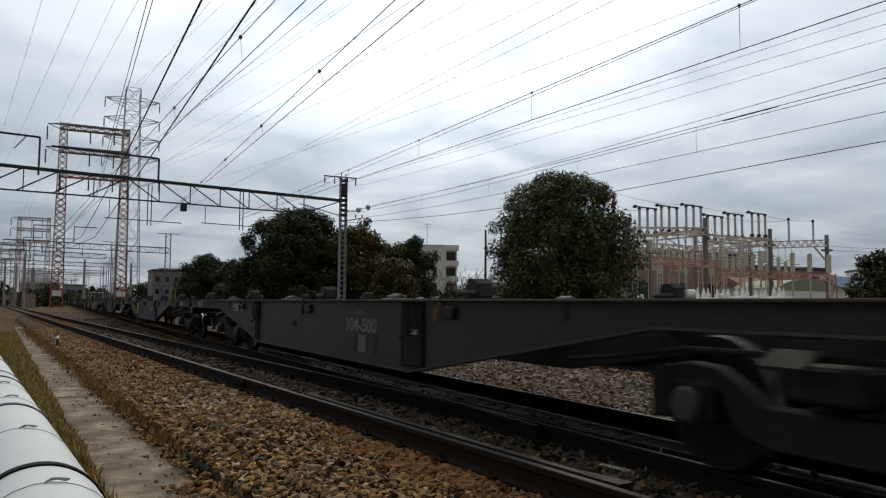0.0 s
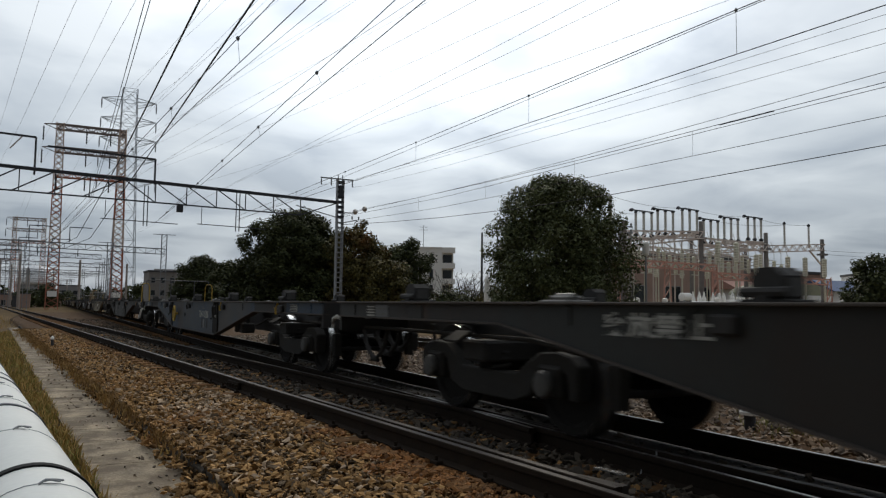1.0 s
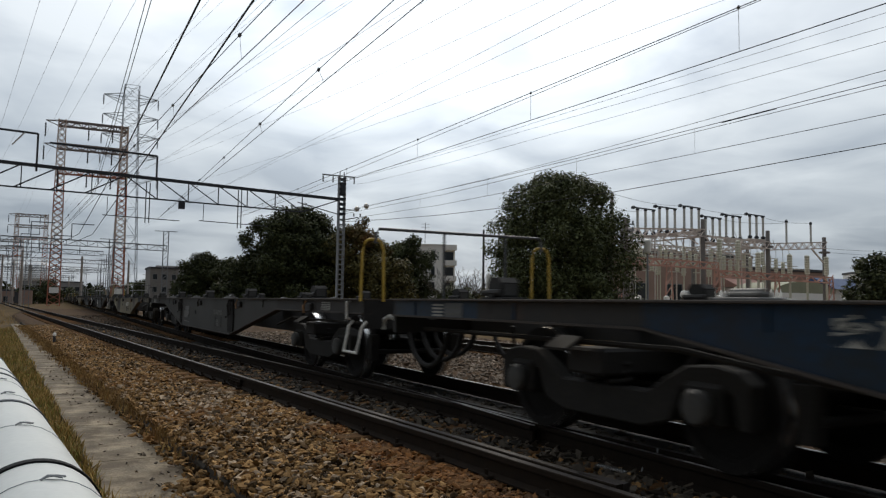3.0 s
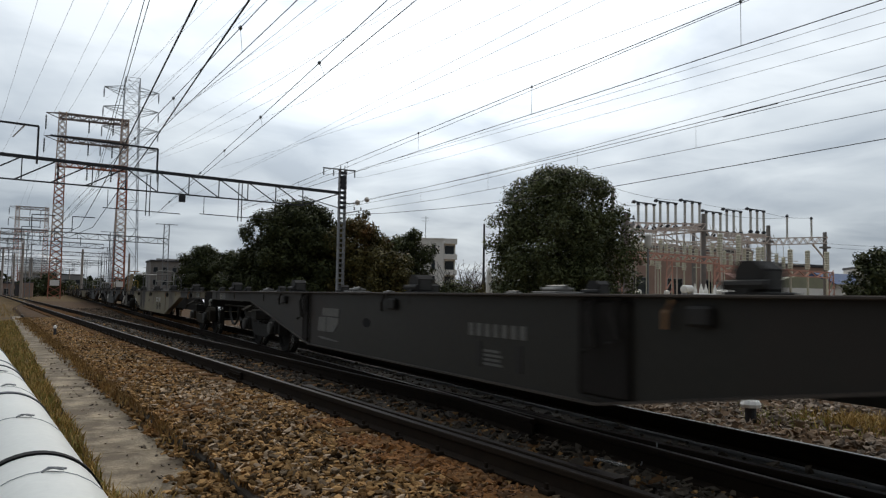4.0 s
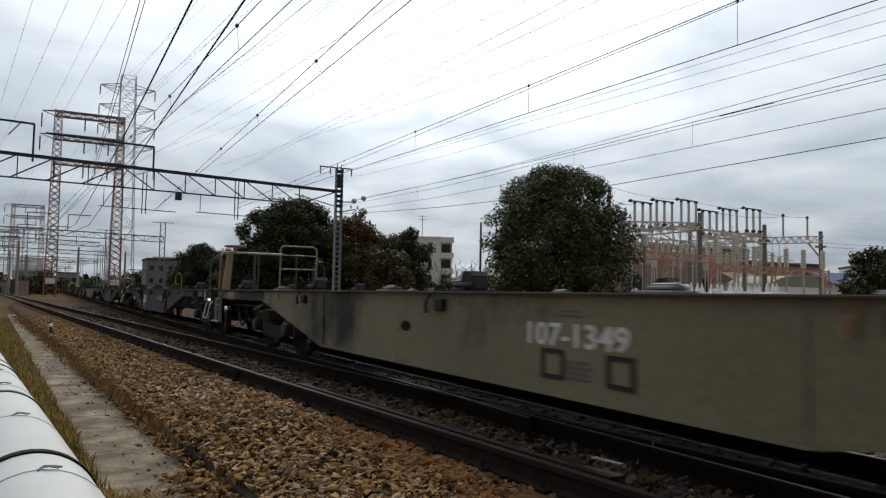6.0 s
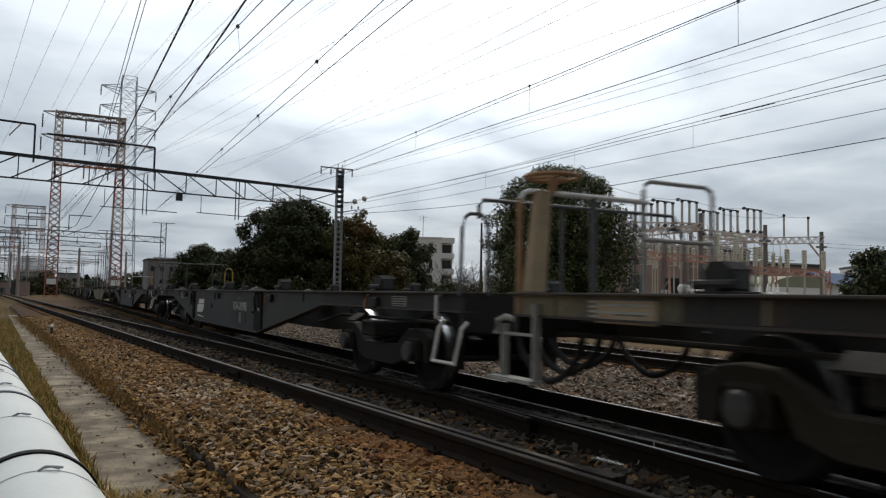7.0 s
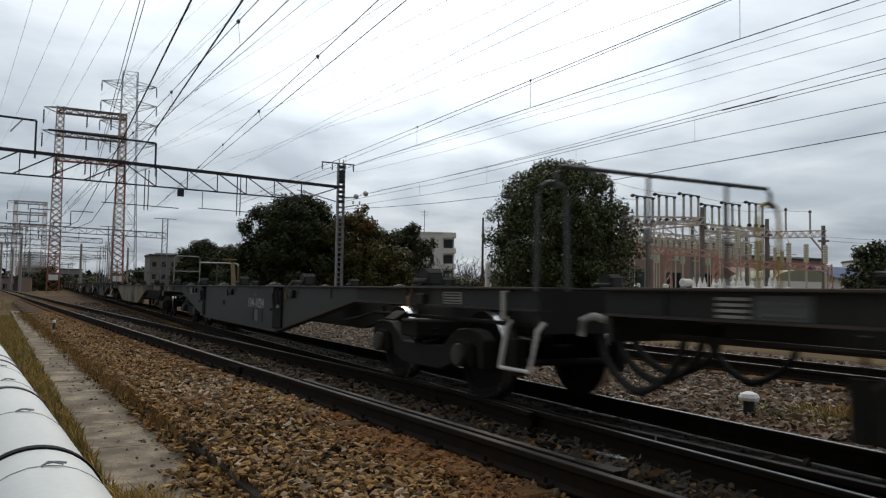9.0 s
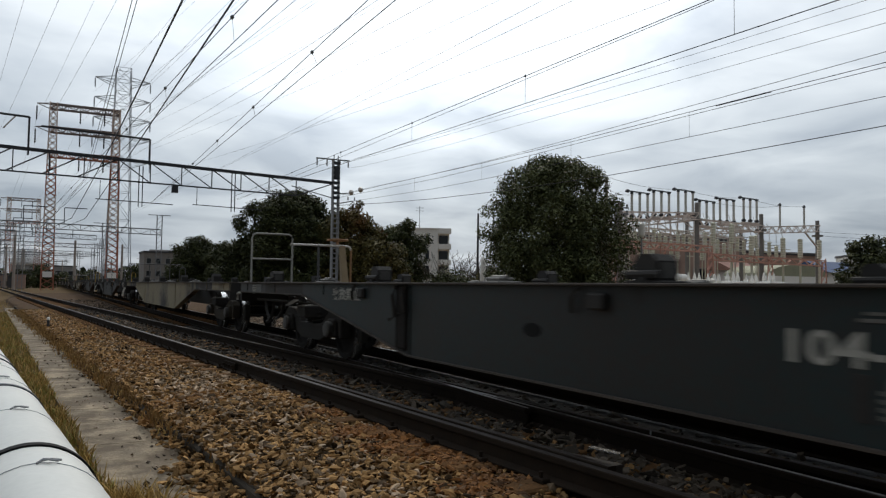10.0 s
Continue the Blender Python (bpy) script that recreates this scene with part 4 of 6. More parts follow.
def make_wagon(name_label, paint, number="", kind=104, logo=False, wheel=False, notice=True, loops="rail_tube", far=None, rail=True, top=1.80, digits="faded_white", emblem="white_paint"):
    belly = 3.35 if kind == 107 else 2.94
    wg = empty("container_wagon")
    tagged(wg, name_label, "flat wagon", group="wagons of the train")
    # side sills with a deep belly between the bogies
    for sx in (-1, 1):
        bm = B()
        xa, xb = sx * (SILL - 0.012) - 0.012, sx * (SILL - 0.012) + 0.012
        prism(bm, [(-TAPER, 0.865), (-belly, 0.345), (belly, 0.345), (TAPER, 0.865), (TAPER, 1.012), (-TAPER, 1.012)], "x", xa, xb)
        part("side_sill", bm, paint, wg)
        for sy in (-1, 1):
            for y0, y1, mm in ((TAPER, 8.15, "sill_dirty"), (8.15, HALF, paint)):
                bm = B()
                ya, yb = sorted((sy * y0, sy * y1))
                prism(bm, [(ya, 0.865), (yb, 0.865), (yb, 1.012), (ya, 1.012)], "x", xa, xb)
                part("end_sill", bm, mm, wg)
        low = [(-HALF, 0.865), (-TAPER, 0.865), (-belly, 0.345), (belly, 0.345), (TAPER, 0.865), (HALF, 0.865)]
        for (ya, za), (yb, zb) in zip(low, low[1:]):
            bm = B()
            bar(bm, (sx * (SILL - 0.04), ya, za), (sx * (SILL - 0.04), yb, zb), 0.13, 0.016)
            part("sill_flange", bm, paint if kind == 107 and za + zb < 1.6 else "deck_rust", wg)
        # stiffening ribs
        for y in (-belly + 0.02, belly - 0.02, -5.4, 5.4, -7.6, 7.6, -9.3, 9.3):
            zz = 0.36 if abs(y) < 4 else 0.88
            bm = B()
            box(bm, sx * SILL - 0.012, sx * SILL + 0.012, y - 0.012, y + 0.012, zz, 1.0)
            part("rib", bm, paint, wg)
    for x0, x1 in ((-SILL - 0.05, -0.96), (0.96, SILL + 0.05)):
        bm = B()
        box(bm, x0, x1, -HALF, HALF, 1.012, 1.03, 0.004)
        part("deck_edge", bm, "deck_rust", wg)
    bm = B()
    box(bm, -0.45, 0.45, -HALF, HALF, 1.012, 1.03, 0.004)
    part("centre_plate", bm, "deck_rust", wg)
    for y in (-9.4, -7.85, -4.05, -2.0, -0.15, 2.0, 3.9, 7.95, 9.4):
        for x0, x1 in ((-0.955, -0.455), (0.455, 0.955)):
            bm = B()
            box(bm, x0, x1, y - 0.25, y + 0.25, 1.012, 1.028, 0.004)
            part("cross_plate", bm, "deck_rust", wg)
    bm = B()
    for sx in (-0.35, 0.35):
        prism(bm, [(-HALF + 0.2, 0.72), (-6.0, 0.72), (-4.4, 0.46), (4.4, 0.46), (6.0, 0.72), (HALF - 0.2, 0.72), (HALF - 0.2, 1.0), (-HALF + 0.2, 1.0)], "x", sx - 0.06, sx + 0.06)
    for y in (-9.0, -7.1, -5.6, -3.7, -1.85, 0, 1.85, 3.7, 5.6, 7.1, 9.0):
        box(bm, -SILL + 0.03, SILL - 0.03, y - 0.08, y + 0.08, 0.84, 1.0)
    for y in (-HALF, HALF - 0.06):
        box(bm, -SILL, SILL, y, y + 0.06, 0.70, 1.01)
    part("centre_frame", bm, "under", wg)
    # couplers
    for sy in (-1, 1):
        bm = B()
        box(bm, -0.1, 0.1, min(sy * 9.3, sy * 10.02), max(sy * 9.3, sy * 10.02), 0.76, 0.96, 0.02)
        prism(bm, [(-0.16, 0.72), (0.16, 0.72), (0.16, 1.0), (-0.16, 1.0)], "y", sy * 9.98, sy * 10.19)
        part("coupler", bm, "under_grey", wg)
        for x, dd in ((-0.62, 0.06), (-0.45, 0.0), (-0.30, -0.05), (0.5, 0.05)):
            bm = B()
            pts = [(x, sy * (9.72 + 0.48 * k / 8), 0.72 - (0.34 + dd) * math.sin(math.pi * k / 16) ** 0.55) for k in range(9)]
            tube(bm, pts, 0.028, 8)
            part("brake_hose", bm, "under", wg)
    bm = B()
    tube(bm, [(-0.55, 9.86, 0.80), (-1.05, 9.86, 0.80), (-1.15, 9.87, 0.83), (-1.19, 9.93, 0.85), (-1.20, 10.02, 0.82), (-1.20, 10.04, 0.72)], 0.024, 8)
    part("uncoupling_handle", bm, "faded_white", wg, "pale bent uncoupling handle")
    for y, w in ((-4.3, 0.07), (-4.77, 0.13)) if wheel else ():
        bm = B()
        box(bm, -1.08, -0.85, y - w, y + w, 0.45, 0.63, 0.02)
        bar(bm, (-0.95, y, 0.62), (-0.95, y, 0.86), 0.05)
        part("equipment_box", bm, "under", wg)
    # air tank, brake cylinder and pipes under the frame
    bm = B()
    lathe(bm, [(0.05, -0.55), (0.16, -0.5), (0.18, -0.42), (0.18, 0.42), (0.16, 0.5), (0.05, 0.55)], (0.75, -4.6, 0.72), "y", 16)
    part("air_tank", bm, "under", wg)
    bm = B()
    lathe(bm, [(0.12, -0.25), (0.13, 0.25)], (-0.70, 4.7, 0.66), "y", 14)
    part("brake_cylinder", bm, "under_grey", wg)
    bm = B()
    tube(bm, [(-0.95, -9.6, 0.74), (-0.95, -6.2, 0.74), (-0.9, -5.6, 0.66), (-0.85, -5.0, 0.60)], 0.02, 6)
    part("brake_pipe", bm, "under_grey", wg)
    bm = B()
    tube(bm, [(-0.95, 9.6, 0.74), (-0.95, 6.2, 0.74), (-0.9, 5.6, 0.66), (-0.85, 5.0, 0.60)], 0.02, 6)
    part("brake_pipe", bm, "under_grey", wg)
    # locking brackets of five containers
    for y in (-7.85, -4.05, -0.15, 3.9, 7.95):
        for sx in (-1, 1):
            flip_lock(wg, y, sx, True)
            if abs(y) < 7:
                flip_lock(wg, y + 1.7, sx, False)
    for y in (-7.75, -3.6, 0.4, 4.3):
        bm = B()
        tube(bm, [(SIDE - 0.02, y, 1.0), (SIDE - 0.045, y + 0.03, 0.93), (SIDE - 0.03, y + 0.05, 0.84)], 0.016, 6)
        part("lock_lever", bm, ("yellow_paint" if wheel else "brown_lever") if y < -3 else "under_grey", wg)
        bm = B()
        box(bm, SIDE - 0.05, SIDE, y - 0.28, y - 0.12, 0.86, 0.97, 0.015)
        part("lock_housing", bm, "under", wg)
    sides = []
    for yb in (-7.1, 7.1):
        _, s = make_bogie(wg, yb, *(("frame_tan", "hub_grey") if kind == 107 else ("under_grey", "hub_grey")))
        sides += s
    # white data panel near the front bogie
    bm = B()
    dp = -8.75 if kind == 107 else -8.35
    plates(bm, SIDE, [(dp, dp - 0.33, 0.885, 0.985)])
    part("data_panel", bm, "faded_white", wg)
    for k in range(4):
        bm = B()
        plates(bm, SIDE - 0.004, [(dp - 0.02, dp - 0.31, 0.895 + 0.023 * k, 0.905 + 0.023 * k)])
        part("data_line", bm, "under", wg)
    bm = B()
    plates(bm, SIDE, [(8.70, 8.38, 0.875, 0.995)])
    part("data_panel", bm, "rail_tube", wg)
    for k in range(4):
        bm = B()
        plates(bm, SIDE - 0.003, [(8.93, 8.73, 0.878 + 0.030 * k, 0.894 + 0.030 * k)])
        part("data_line", bm, "faded_white", wg)
    for k in range(2):
        bm = B()
        plates(bm, SIDE - 0.005, [(8.68, 8.42, 0.895 + 0.055 * k, 0.91 + 0.055 * k)])
        part("data_line", bm, "worn_white", wg)
    # number and the panel below it
    if number:
        text_plate(wg, number, SIDE - 0.004, -1.63, 0.74, 0.21, "white_paint" if kind == 107 else digits, wg, "running_number", 1.38)
        bm = B()
        plates(bm, SIDE, [(-1.47, -1.76, 0.868, 0.884), (-1.50, -1.70, 0.898, 0.912)])
        part("small_mark", bm, "worn_white", wg)
    rects = []
    for k in range(4):
        rects.append((-1.56, -1.83 + 0.03 * (k % 2), 0.47 + 0.034 * k, 0.488 + 0.034 * k))
    for r in rects:
        bm = B()
        plates(bm, SIDE, [r])
        part("data_line", bm, "worn_white", wg)
    if number and kind == 104:
        bm = B()
        plates(bm, SIDE - 0.003, [(-1.60, -1.82, 0.455, 0.635)])
        part("data_panel", bm, "rail_tube", wg)
        bm = B()
        plates(bm, SIDE - 0.024, [(-3.02, -3.14, 0.70, 0.75)])
        part("small_mark", bm, "faded_white", wg)
    if kind == 107:
        for y in (-1.42, -2.1):
            bm = B()
            for r in ((y + 0.13, y + 0.09, 0.45, 0.65), (y - 0.09, y - 0.13, 0.45, 0.65), (y + 0.13, y - 0.13, 0.62, 0.65), (y + 0.13, y - 0.13, 0.45, 0.48)):
                plates(bm, SIDE - 0.002, [r])
            part("panel_frame", bm, "under", wg)
    else:
        for y in (-1.48, -2.06):
            bm = B()
            plates(bm, SIDE, [(y + 0.04, y - 0.04, 0.45, 0.65)])
            part("panel_bar", bm, "under", wg)
    if logo:
        bm = B()
        # upper bar, two blocks below it, a slanting stripe under all
        prism(bm, [(2.43, 0.735), (1.81, 0.735), (1.80, 0.83), (2.41, 0.83)], "x", SIDE - 0.006, SIDE)
        part("emblem", bm, emblem, wg, "painted company emblem shapes")
        bm = B()
        prism(bm, [(2.60, 0.54), (2.27, 0.54), (2.27, 0.722), (2.55, 0.715)], "x", SIDE - 0.006, SIDE)
        part("emblem_block", bm, emblem, wg)
        bm = B()
        prism(bm, [(2.25, 0.54), (1.99, 0.545), (1.83, 0.64), (1.81, 0.715), (2.25, 0.722)], "x", SIDE - 0.006, SIDE)
        part("emblem_block", bm, emblem, wg)
        bm = B()
        prism(bm, [(2.60, 0.468), (2.44, 0.475), (1.81, 0.447), (1.86, 0.436), (2.40, 0.445)], "x", SIDE - 0.006, SIDE)
        part("emblem_stripe", bm, emblem, wg)
    if notice:
        text_plate(wg, "\u7a81\u653e\u7981\u6b62", SIDE - 0.004, 4.62, 0.885, 0.15, "faded_white", wg, "notice", 1.45)
    if not number:
        # a worn number that cannot be read
        for k in range(7):
            bm = B()
            plates(bm, SIDE, [(-1.32 - 0.125 * k, -1.40 - 0.125 * k, 0.69, 0.79)])
            part("worn_mark", bm, "worn_white", wg)
    # recess shade where belly and tapered plates meet, painted as near-black plates
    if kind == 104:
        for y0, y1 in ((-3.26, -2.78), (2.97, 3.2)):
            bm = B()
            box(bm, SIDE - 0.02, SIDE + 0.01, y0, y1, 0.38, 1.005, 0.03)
            part("recess_shade_plate", bm, "wheel", wg)
    for y in (-3.05, 3.08) if kind == 104 else ():
        for dy, z in ((-0.12, 0.76), (0.10, 0.70)):
            bm = B()
            tube(bm, [(SIDE - 0.03, y + dy, 1.0), (SIDE - 0.06, y + dy + 0.02, 0.90), (SIDE - 0.05, y + dy - 0.02, z), (SIDE - 0.08, y + dy + 0.05, z - 0.03)], 0.02, 6)
            part("hanging_lever", bm, "under_grey", wg)
    # hole in the web: its dark inside painted as a flat black oval
    bm = B()
    prism(bm, [(0.93 + 0.11 * math.cos(math.pi * q / 8), 0.70 + 0.05 * math.sin(math.pi * q / 8)) for q in range(16)], "x", SIDE - 0.004, SIDE + 0.004)
    part("drain_hole", bm, "band_black", wg)
    if wheel:
        bm = B()
        c = Vector((SIDE - 0.09, 2.12, 0.71))
        ring(bm, c, 0.19, 0.02, "x")
        for k in range(3):
            a = radians(90 + 120 * k + 20)
            tube(bm, [c, c + Vector((0, 0.19 * math.cos(a), 0.19 * math.sin(a)))], 0.017, 6)
        tube(bm, [c + Vector((-0.02, 0, 0)), c + Vector((0.12, 0, 0))], 0.035, 10)
        part("hand_brake_wheel", bm, "yellow_paint", wg, "yellow hand brake wheel")
    if kind == 104 and rail:
        end_rail(wg, -9.85, loops, "rail_tube", top, far=far)
        steps(wg, -9.6)
    elif kind == 107:
        platform(wg, paint)
    return wg, sides


def platform(wg, paint):
    """Brakeman's standing place at one end: column with hand wheel, rails, ladder steps."""
    y = 9.72
    bm = B()
    for x0, x1, z in ((-1.15, -1.01, 1.03),):
        lo = [bm.verts.new(v) for v in ((x0, y - 0.06, z), (x1, y - 0.06, z), (x1, y + 0.06, z), (x0, y + 0.06, z))]
        hi = [bm.verts.new(v) for v in ((x0 + 0.08, y - 0.045, 1.79), (x1 + 0.05, y - 0.045, 1.79), (x1 + 0.05, y + 0.045, 1.79), (x0 + 0.08, y + 0.045, 1.79))]
        bm.faces.new(hi)
        bm.faces.new(lo[::-1])
        for k in range(4):
            bm.faces.new((lo[k], lo[(k + 1) % 4], hi[(k + 1) % 4], hi[k]))
        bmesh.ops.bevel(bm, geom=list(bm.edges), offset=0.008, segments=1, affect="EDGES")
    part("brake_column", bm, "column_tan", wg, "tan tapered brake column")
    bm = B()
    c = Vector((-0.92, y, 1.90))
    ring(bm, c, 0.20, 0.02, "z")
    for k in range(3):
        a = radians(120 * k + 15)
        tube(bm, [c, c + Vector((0.20 * math.cos(a), 0.20 * math.sin(a), 0))], 0.015, 6)
    tube(bm, [c + Vector((0, 0, -0.12)), c + Vector((0, 0, 0.03))], 0.03, 10)
    part("hand_brake_wheel", bm, "brown_lever", wg, "rust-brown hand brake wheel")
    bm = B()
    tube(bm, [(-1.20, y + 0.02, 0.86), (-1.20, y + 0.02, 1.72)], 0.022, 8)
    part("side_post", bm, "brown_lever", wg, "rust-orange side post")
    bm = B()
    tube(bm, [(-1.20, y + 0.02, 1.70), (-1.17, y + 0.02, 1.76), (-1.12, y + 0.02, 1.78), (0.04, y + 0.02, 1.78)], 0.022, 8)
    part("platform_rail", bm, "white_paint", wg, "pale grey platform rail")
    bm = B()
    tube(bm, [(-0.52, y + 0.02, 1.03), (-0.52, y + 0.02, 1.78)], 0.024, 8)
    part("rail_post", bm, "rail_tube", wg, "dark grey rail post")
    bm = B()
    tube(bm, [(0.02, y + 0.05, 1.03), (0.02, y + 0.05, 1.88), (0.04, y + 0.05, 1.93), (0.09, y + 0.05, 1.96), (0.72, y + 0.05, 1.96), (0.78, y + 0.05, 1.93), (0.80, y + 0.05, 1.88), (0.80, y + 0.05, 1.03)], 0.019, 8)
    tube(bm, [(0.02, y + 0.05, 1.48), (0.80, y + 0.05, 1.48)], 0.018, 8)
    part("gate_rail", bm, "faded_white", wg, "pale tube gate rail")
    bm = B()
    for yy, z1 in ((9.47, 0.95), (9.87, 0.80)):
        bar(bm, (SIDE - 0.03, yy, z1), (SIDE - 0.03, yy, 0.40), 0.06, 0.02)
    bar(bm, (SIDE - 0.05, 9.44, 0.41), (SIDE - 0.05, 9.96, 0.41), 0.12, 0.025)
    bar(bm, (SIDE - 0.03, 9.47, 0.73), (SIDE - 0.03, 9.90, 0.73), 0.03, 0.02)
    part("ladder_step", bm, "faded_white", wg, "pale painted ladder step")
    bm = B()
    plates(bm, SIDE - 0.004, [(8.86, 8.33, 0.845, 0.985)])
    part("data_panel", bm, "column_tan", wg)
    for k in range(3):
        bm = B()
        plates(bm, SIDE - 0.007, [(8.83, 8.37, 0.86 + 0.045 * k, 0.875 + 0.045 * k)])
        part("data_line", bm, "faded_white", wg)


WAGONS = []


def build_train():
    g = make_wagon("dark grey bogie container flat wagon, empty", "wagon_grey", "104-500", digits="worn_pale")
    b = make_wagon("blue bogie container flat wagon with yellow brake wheel", "wagon_blue", "104-1526", wheel=True, rail=False)
    o = make_wagon("faded olive-grey bogie container flat wagon, empty", "wagon_olive", "", loops="yellow_paint", notice=False, logo=True, emblem="worn_white")
    t = make_wagon("tan bogie container flat wagon with brakeman's platform", "wagon_tan", "107-1349", kind=107, notice=False)
    d = make_wagon("dark grey container flat wagon with white emblem", "wagon_grey", "104-2098", logo=True)
    e = make_wagon("dark grey-green container flat wagon numbered in white", "wagon_teal", "104-1024", far="yellow_paint", top=1.89)
    t2 = make_wagon("tan container flat wagon, platform at its front end", "wagon_tan", "", kind=107, notice=False)
    WAGONS.extend([(-3, g, 0), (-2, b, 0), (-1, o, 0), (0, t, 0), (1, d, 0), (2, e, 0), (3, t2, 180)])

    def again(src, k, turn=0):
        c = copy_thing(src[0], pose(TRAIN_X, 0, 0))
        WAGONS.append((k, (c, []), turn))
    again(e, -5); again(o, -4)
    for k, s in ((4, g), (5, o), (6, t), (7, g), (8, e), (9, o), (10, g), (11, t), (12, g), (13, o)):
        again(s, k)


SLACK = {-3: 0.2, 0: 0.05, 2: -0.1}


def wagon_y(k, t):
    """Centre of wagon k at t seconds; the train runs at about 10.8 m/s."""
    return 36.68 + 20.4 * (k - 1) - 10.77 * (t - 5) + 0.014 * (t - 5) ** 2 + SLACK.get(k, 0.0) - 0.04 * (max(0.0, t - 9.4) / 0.6) ** 1.5


def motions():
    for k, (w, sets), turn in WAGONS:
        walk(w, [(t, pose(TRAIN_X, wagon_y(k, t), 0, 0, 0, turn)) for t in (0, 2.5, 5, 7.5, 9.4, 9.7, 10)])
        for ws in sets:
            y0 = ws.matrix_basis.translation.copy()
            sgn = 1 if not turn else -1
            rows = []
            for i in range(301):
                t = i / 30
                a = sgn * (wagon_y(k, t) - wagon_y(k, 0)) / 0.407
                rows.append((t, Matrix.Translation(y0) @ Matrix.Rotation(-a, 4, "X")))
            walk(ws, rows)


build_train()


# ---- overhead line ----
def wires(name, lines, r, material, label):
    """One wire, or a wire with what hangs on it: lines of points."""
    bm = B()
    for pts in lines:
        tube(bm, pts, r, 5)
    ob = part(name, bm, material)
    tagged(ob, label, "wire")
    return ob


def sag(a, b, drop, n=12):
    a, b = Vector(a), Vector(b)
    return [a.lerp(b, k / n) - Vector((0, 0, drop * 4 * (k / n) * (1 - k / n))) for k in range(n + 1)]


def catenary(label, f, g, y0, y1, zc, zm, step=6.2, first=1.5, bead=0.03):
    """Contact wire and carrier wire with droppers; f(y), g(y) give the wires' x, zc(y), zm(y) their heights."""
    cat = empty("overhead_line")
    tagged(cat, label, "overhead line")
    bm = B()
    tube(bm, [(f(y), y, zc(y)) for y in (y0, y1)], 0.008, 5)
    part("contact_wire", bm, "wire_dark", cat)
    bm = B()
    tube(bm, [(g(y), y, zm(y)) for y in (y0, y1)], 0.008, 5)
    part("carrier_wire", bm, "wire_dark", cat)
    y = first
    while y < min(y1, 90):
        bm = B()
        tube(bm, [(f(y), y, zc(y)), (g(y), y, zm(y))], 0.004, 4)
        lathe(bm, [(0.012, -bead), (bead, 0), (0.012, bead)], (g(y), y, zm(y)), n=8)
        part("dropper", bm, "wire_grey", cat)
        y += step


catenary("contact and carrier wire over the through track", lambda y: 3.46 - 0.0595 * y, lambda y: 3.435 - 0.061 * y, -12, 160, lambda y: 5.1, lambda y: 5.52, first=12.75, step=5.5, bead=0.04)
catenary("contact and carrier wire over the train's track", lambda y: 4.20 + 0.0115 * y, lambda y: 3.94 + 0.023 * y, -12, 41.2, lambda y: 5.1, lambda y: 5.32, first=13.3, step=4.9, bead=0.04)
catenary("contact and carrier wire over the further track", lambda y: 9.44 - 0.016 * y, lambda y: 9.44 - 0.016 * y, -8, 41.2, lambda y: 4.83 + 0.0165 * y, lambda y: 5.67, first=8.0, step=5.6)
wires("auxiliary_wire", [[(9.50, -6, 5.72), (9.36, 5, 5.66), (9.04, 25, 5.50), (8.8, 41.2, 5.42)]], 0.006, "wire_grey", "thin second carrier wire over the further track")
wires("carrier_wire", [[(16.6, -6, 6.1), (15.9, 9.8, 5.97), (15.65, 15, 5.93), (15.42, 20, 5.90), (15.16, 25.3, 5.91), (14.77, 35.8, 6.06), (14.75, 41.1, 6.15)]], 0.009, "wire_dark", "tensioned carrier wire ending at the steel mast")
wires("carrier_wire", [[(16.7, -6, 6.5), (16.06, 9.9, 6.25), (15.83, 15, 6.15), (15.54, 20, 6.03), (15.26, 25.3, 5.97), (15.0, 31, 6.0), (14.74, 35.8, 6.09), (14.72, 41.1, 6.2)]], 0.008, "wire_grey", "second carrier wire ending at the steel mast")
wires("wire_sleeve", [[(15.93, 14.3, 5.995), (15.97, 12.6, 6.0)]], 0.018, "wire_dark", "dark splice sleeve on an overhead wire")
wires("auxiliary_wire", [[(16.8, -6, 6.0), (15.93, 14.9, 5.92), (15.6, 20.3, 5.85), (15.35, 25.2, 5.79), (15.1, 29.2, 5.76), (14.75, 41.1, 6.05)]], 0.008, "wire_dark", "thin auxiliary wire ending at the steel mast")
wires("contact_wire", [[(16.2, 2.5, 5.2), (15.86, 9.8, 5.22), (15.6, 15.0, 5.22), (15.32, 19.5, 5.22), (15.1, 24.4, 5.23), (14.88, 29.0, 5.27), (14.9, 41.1, 5.75)]], 0.008, "wire_dark", "contact wire drawn aside to the steel mast")
for y, x, z1, z0 in ((15, 15.65, 5.93, 5.24), (20, 15.42, 5.90, 5.25), (25.3, 15.12, 5.91, 5.25), (31, 14.92, 5.98, 5.33)):
    wires("dropper", [[(x, y, z1), (x, y, z0)]], 0.004, "wire_grey", "thin dropper wire between two overhead wires")
for x, z in ((2.18, 6.5), (3.05, 6.5)):
    wires("feeder_cable", [[(x, -10, z), (x, 14, z), (x, 30, z - 0.02), (x - 0.1, 42, z - 0.1), (x - 0.6, 60, z - 0.9), (x - 1.6, 82, z - 0.2)]], 0.021, "wire_dark", "thick black feeder cable strung between portals")
for x in (1.02, 1.10):
    wires("return_wire", [[(x - 0.11, -8, 6.1), (x + 0.57, 41, 6.1), (x - 1.5, 82, 6.2)]], 0.008, "wire_dark", "dark thin wire above the side track")
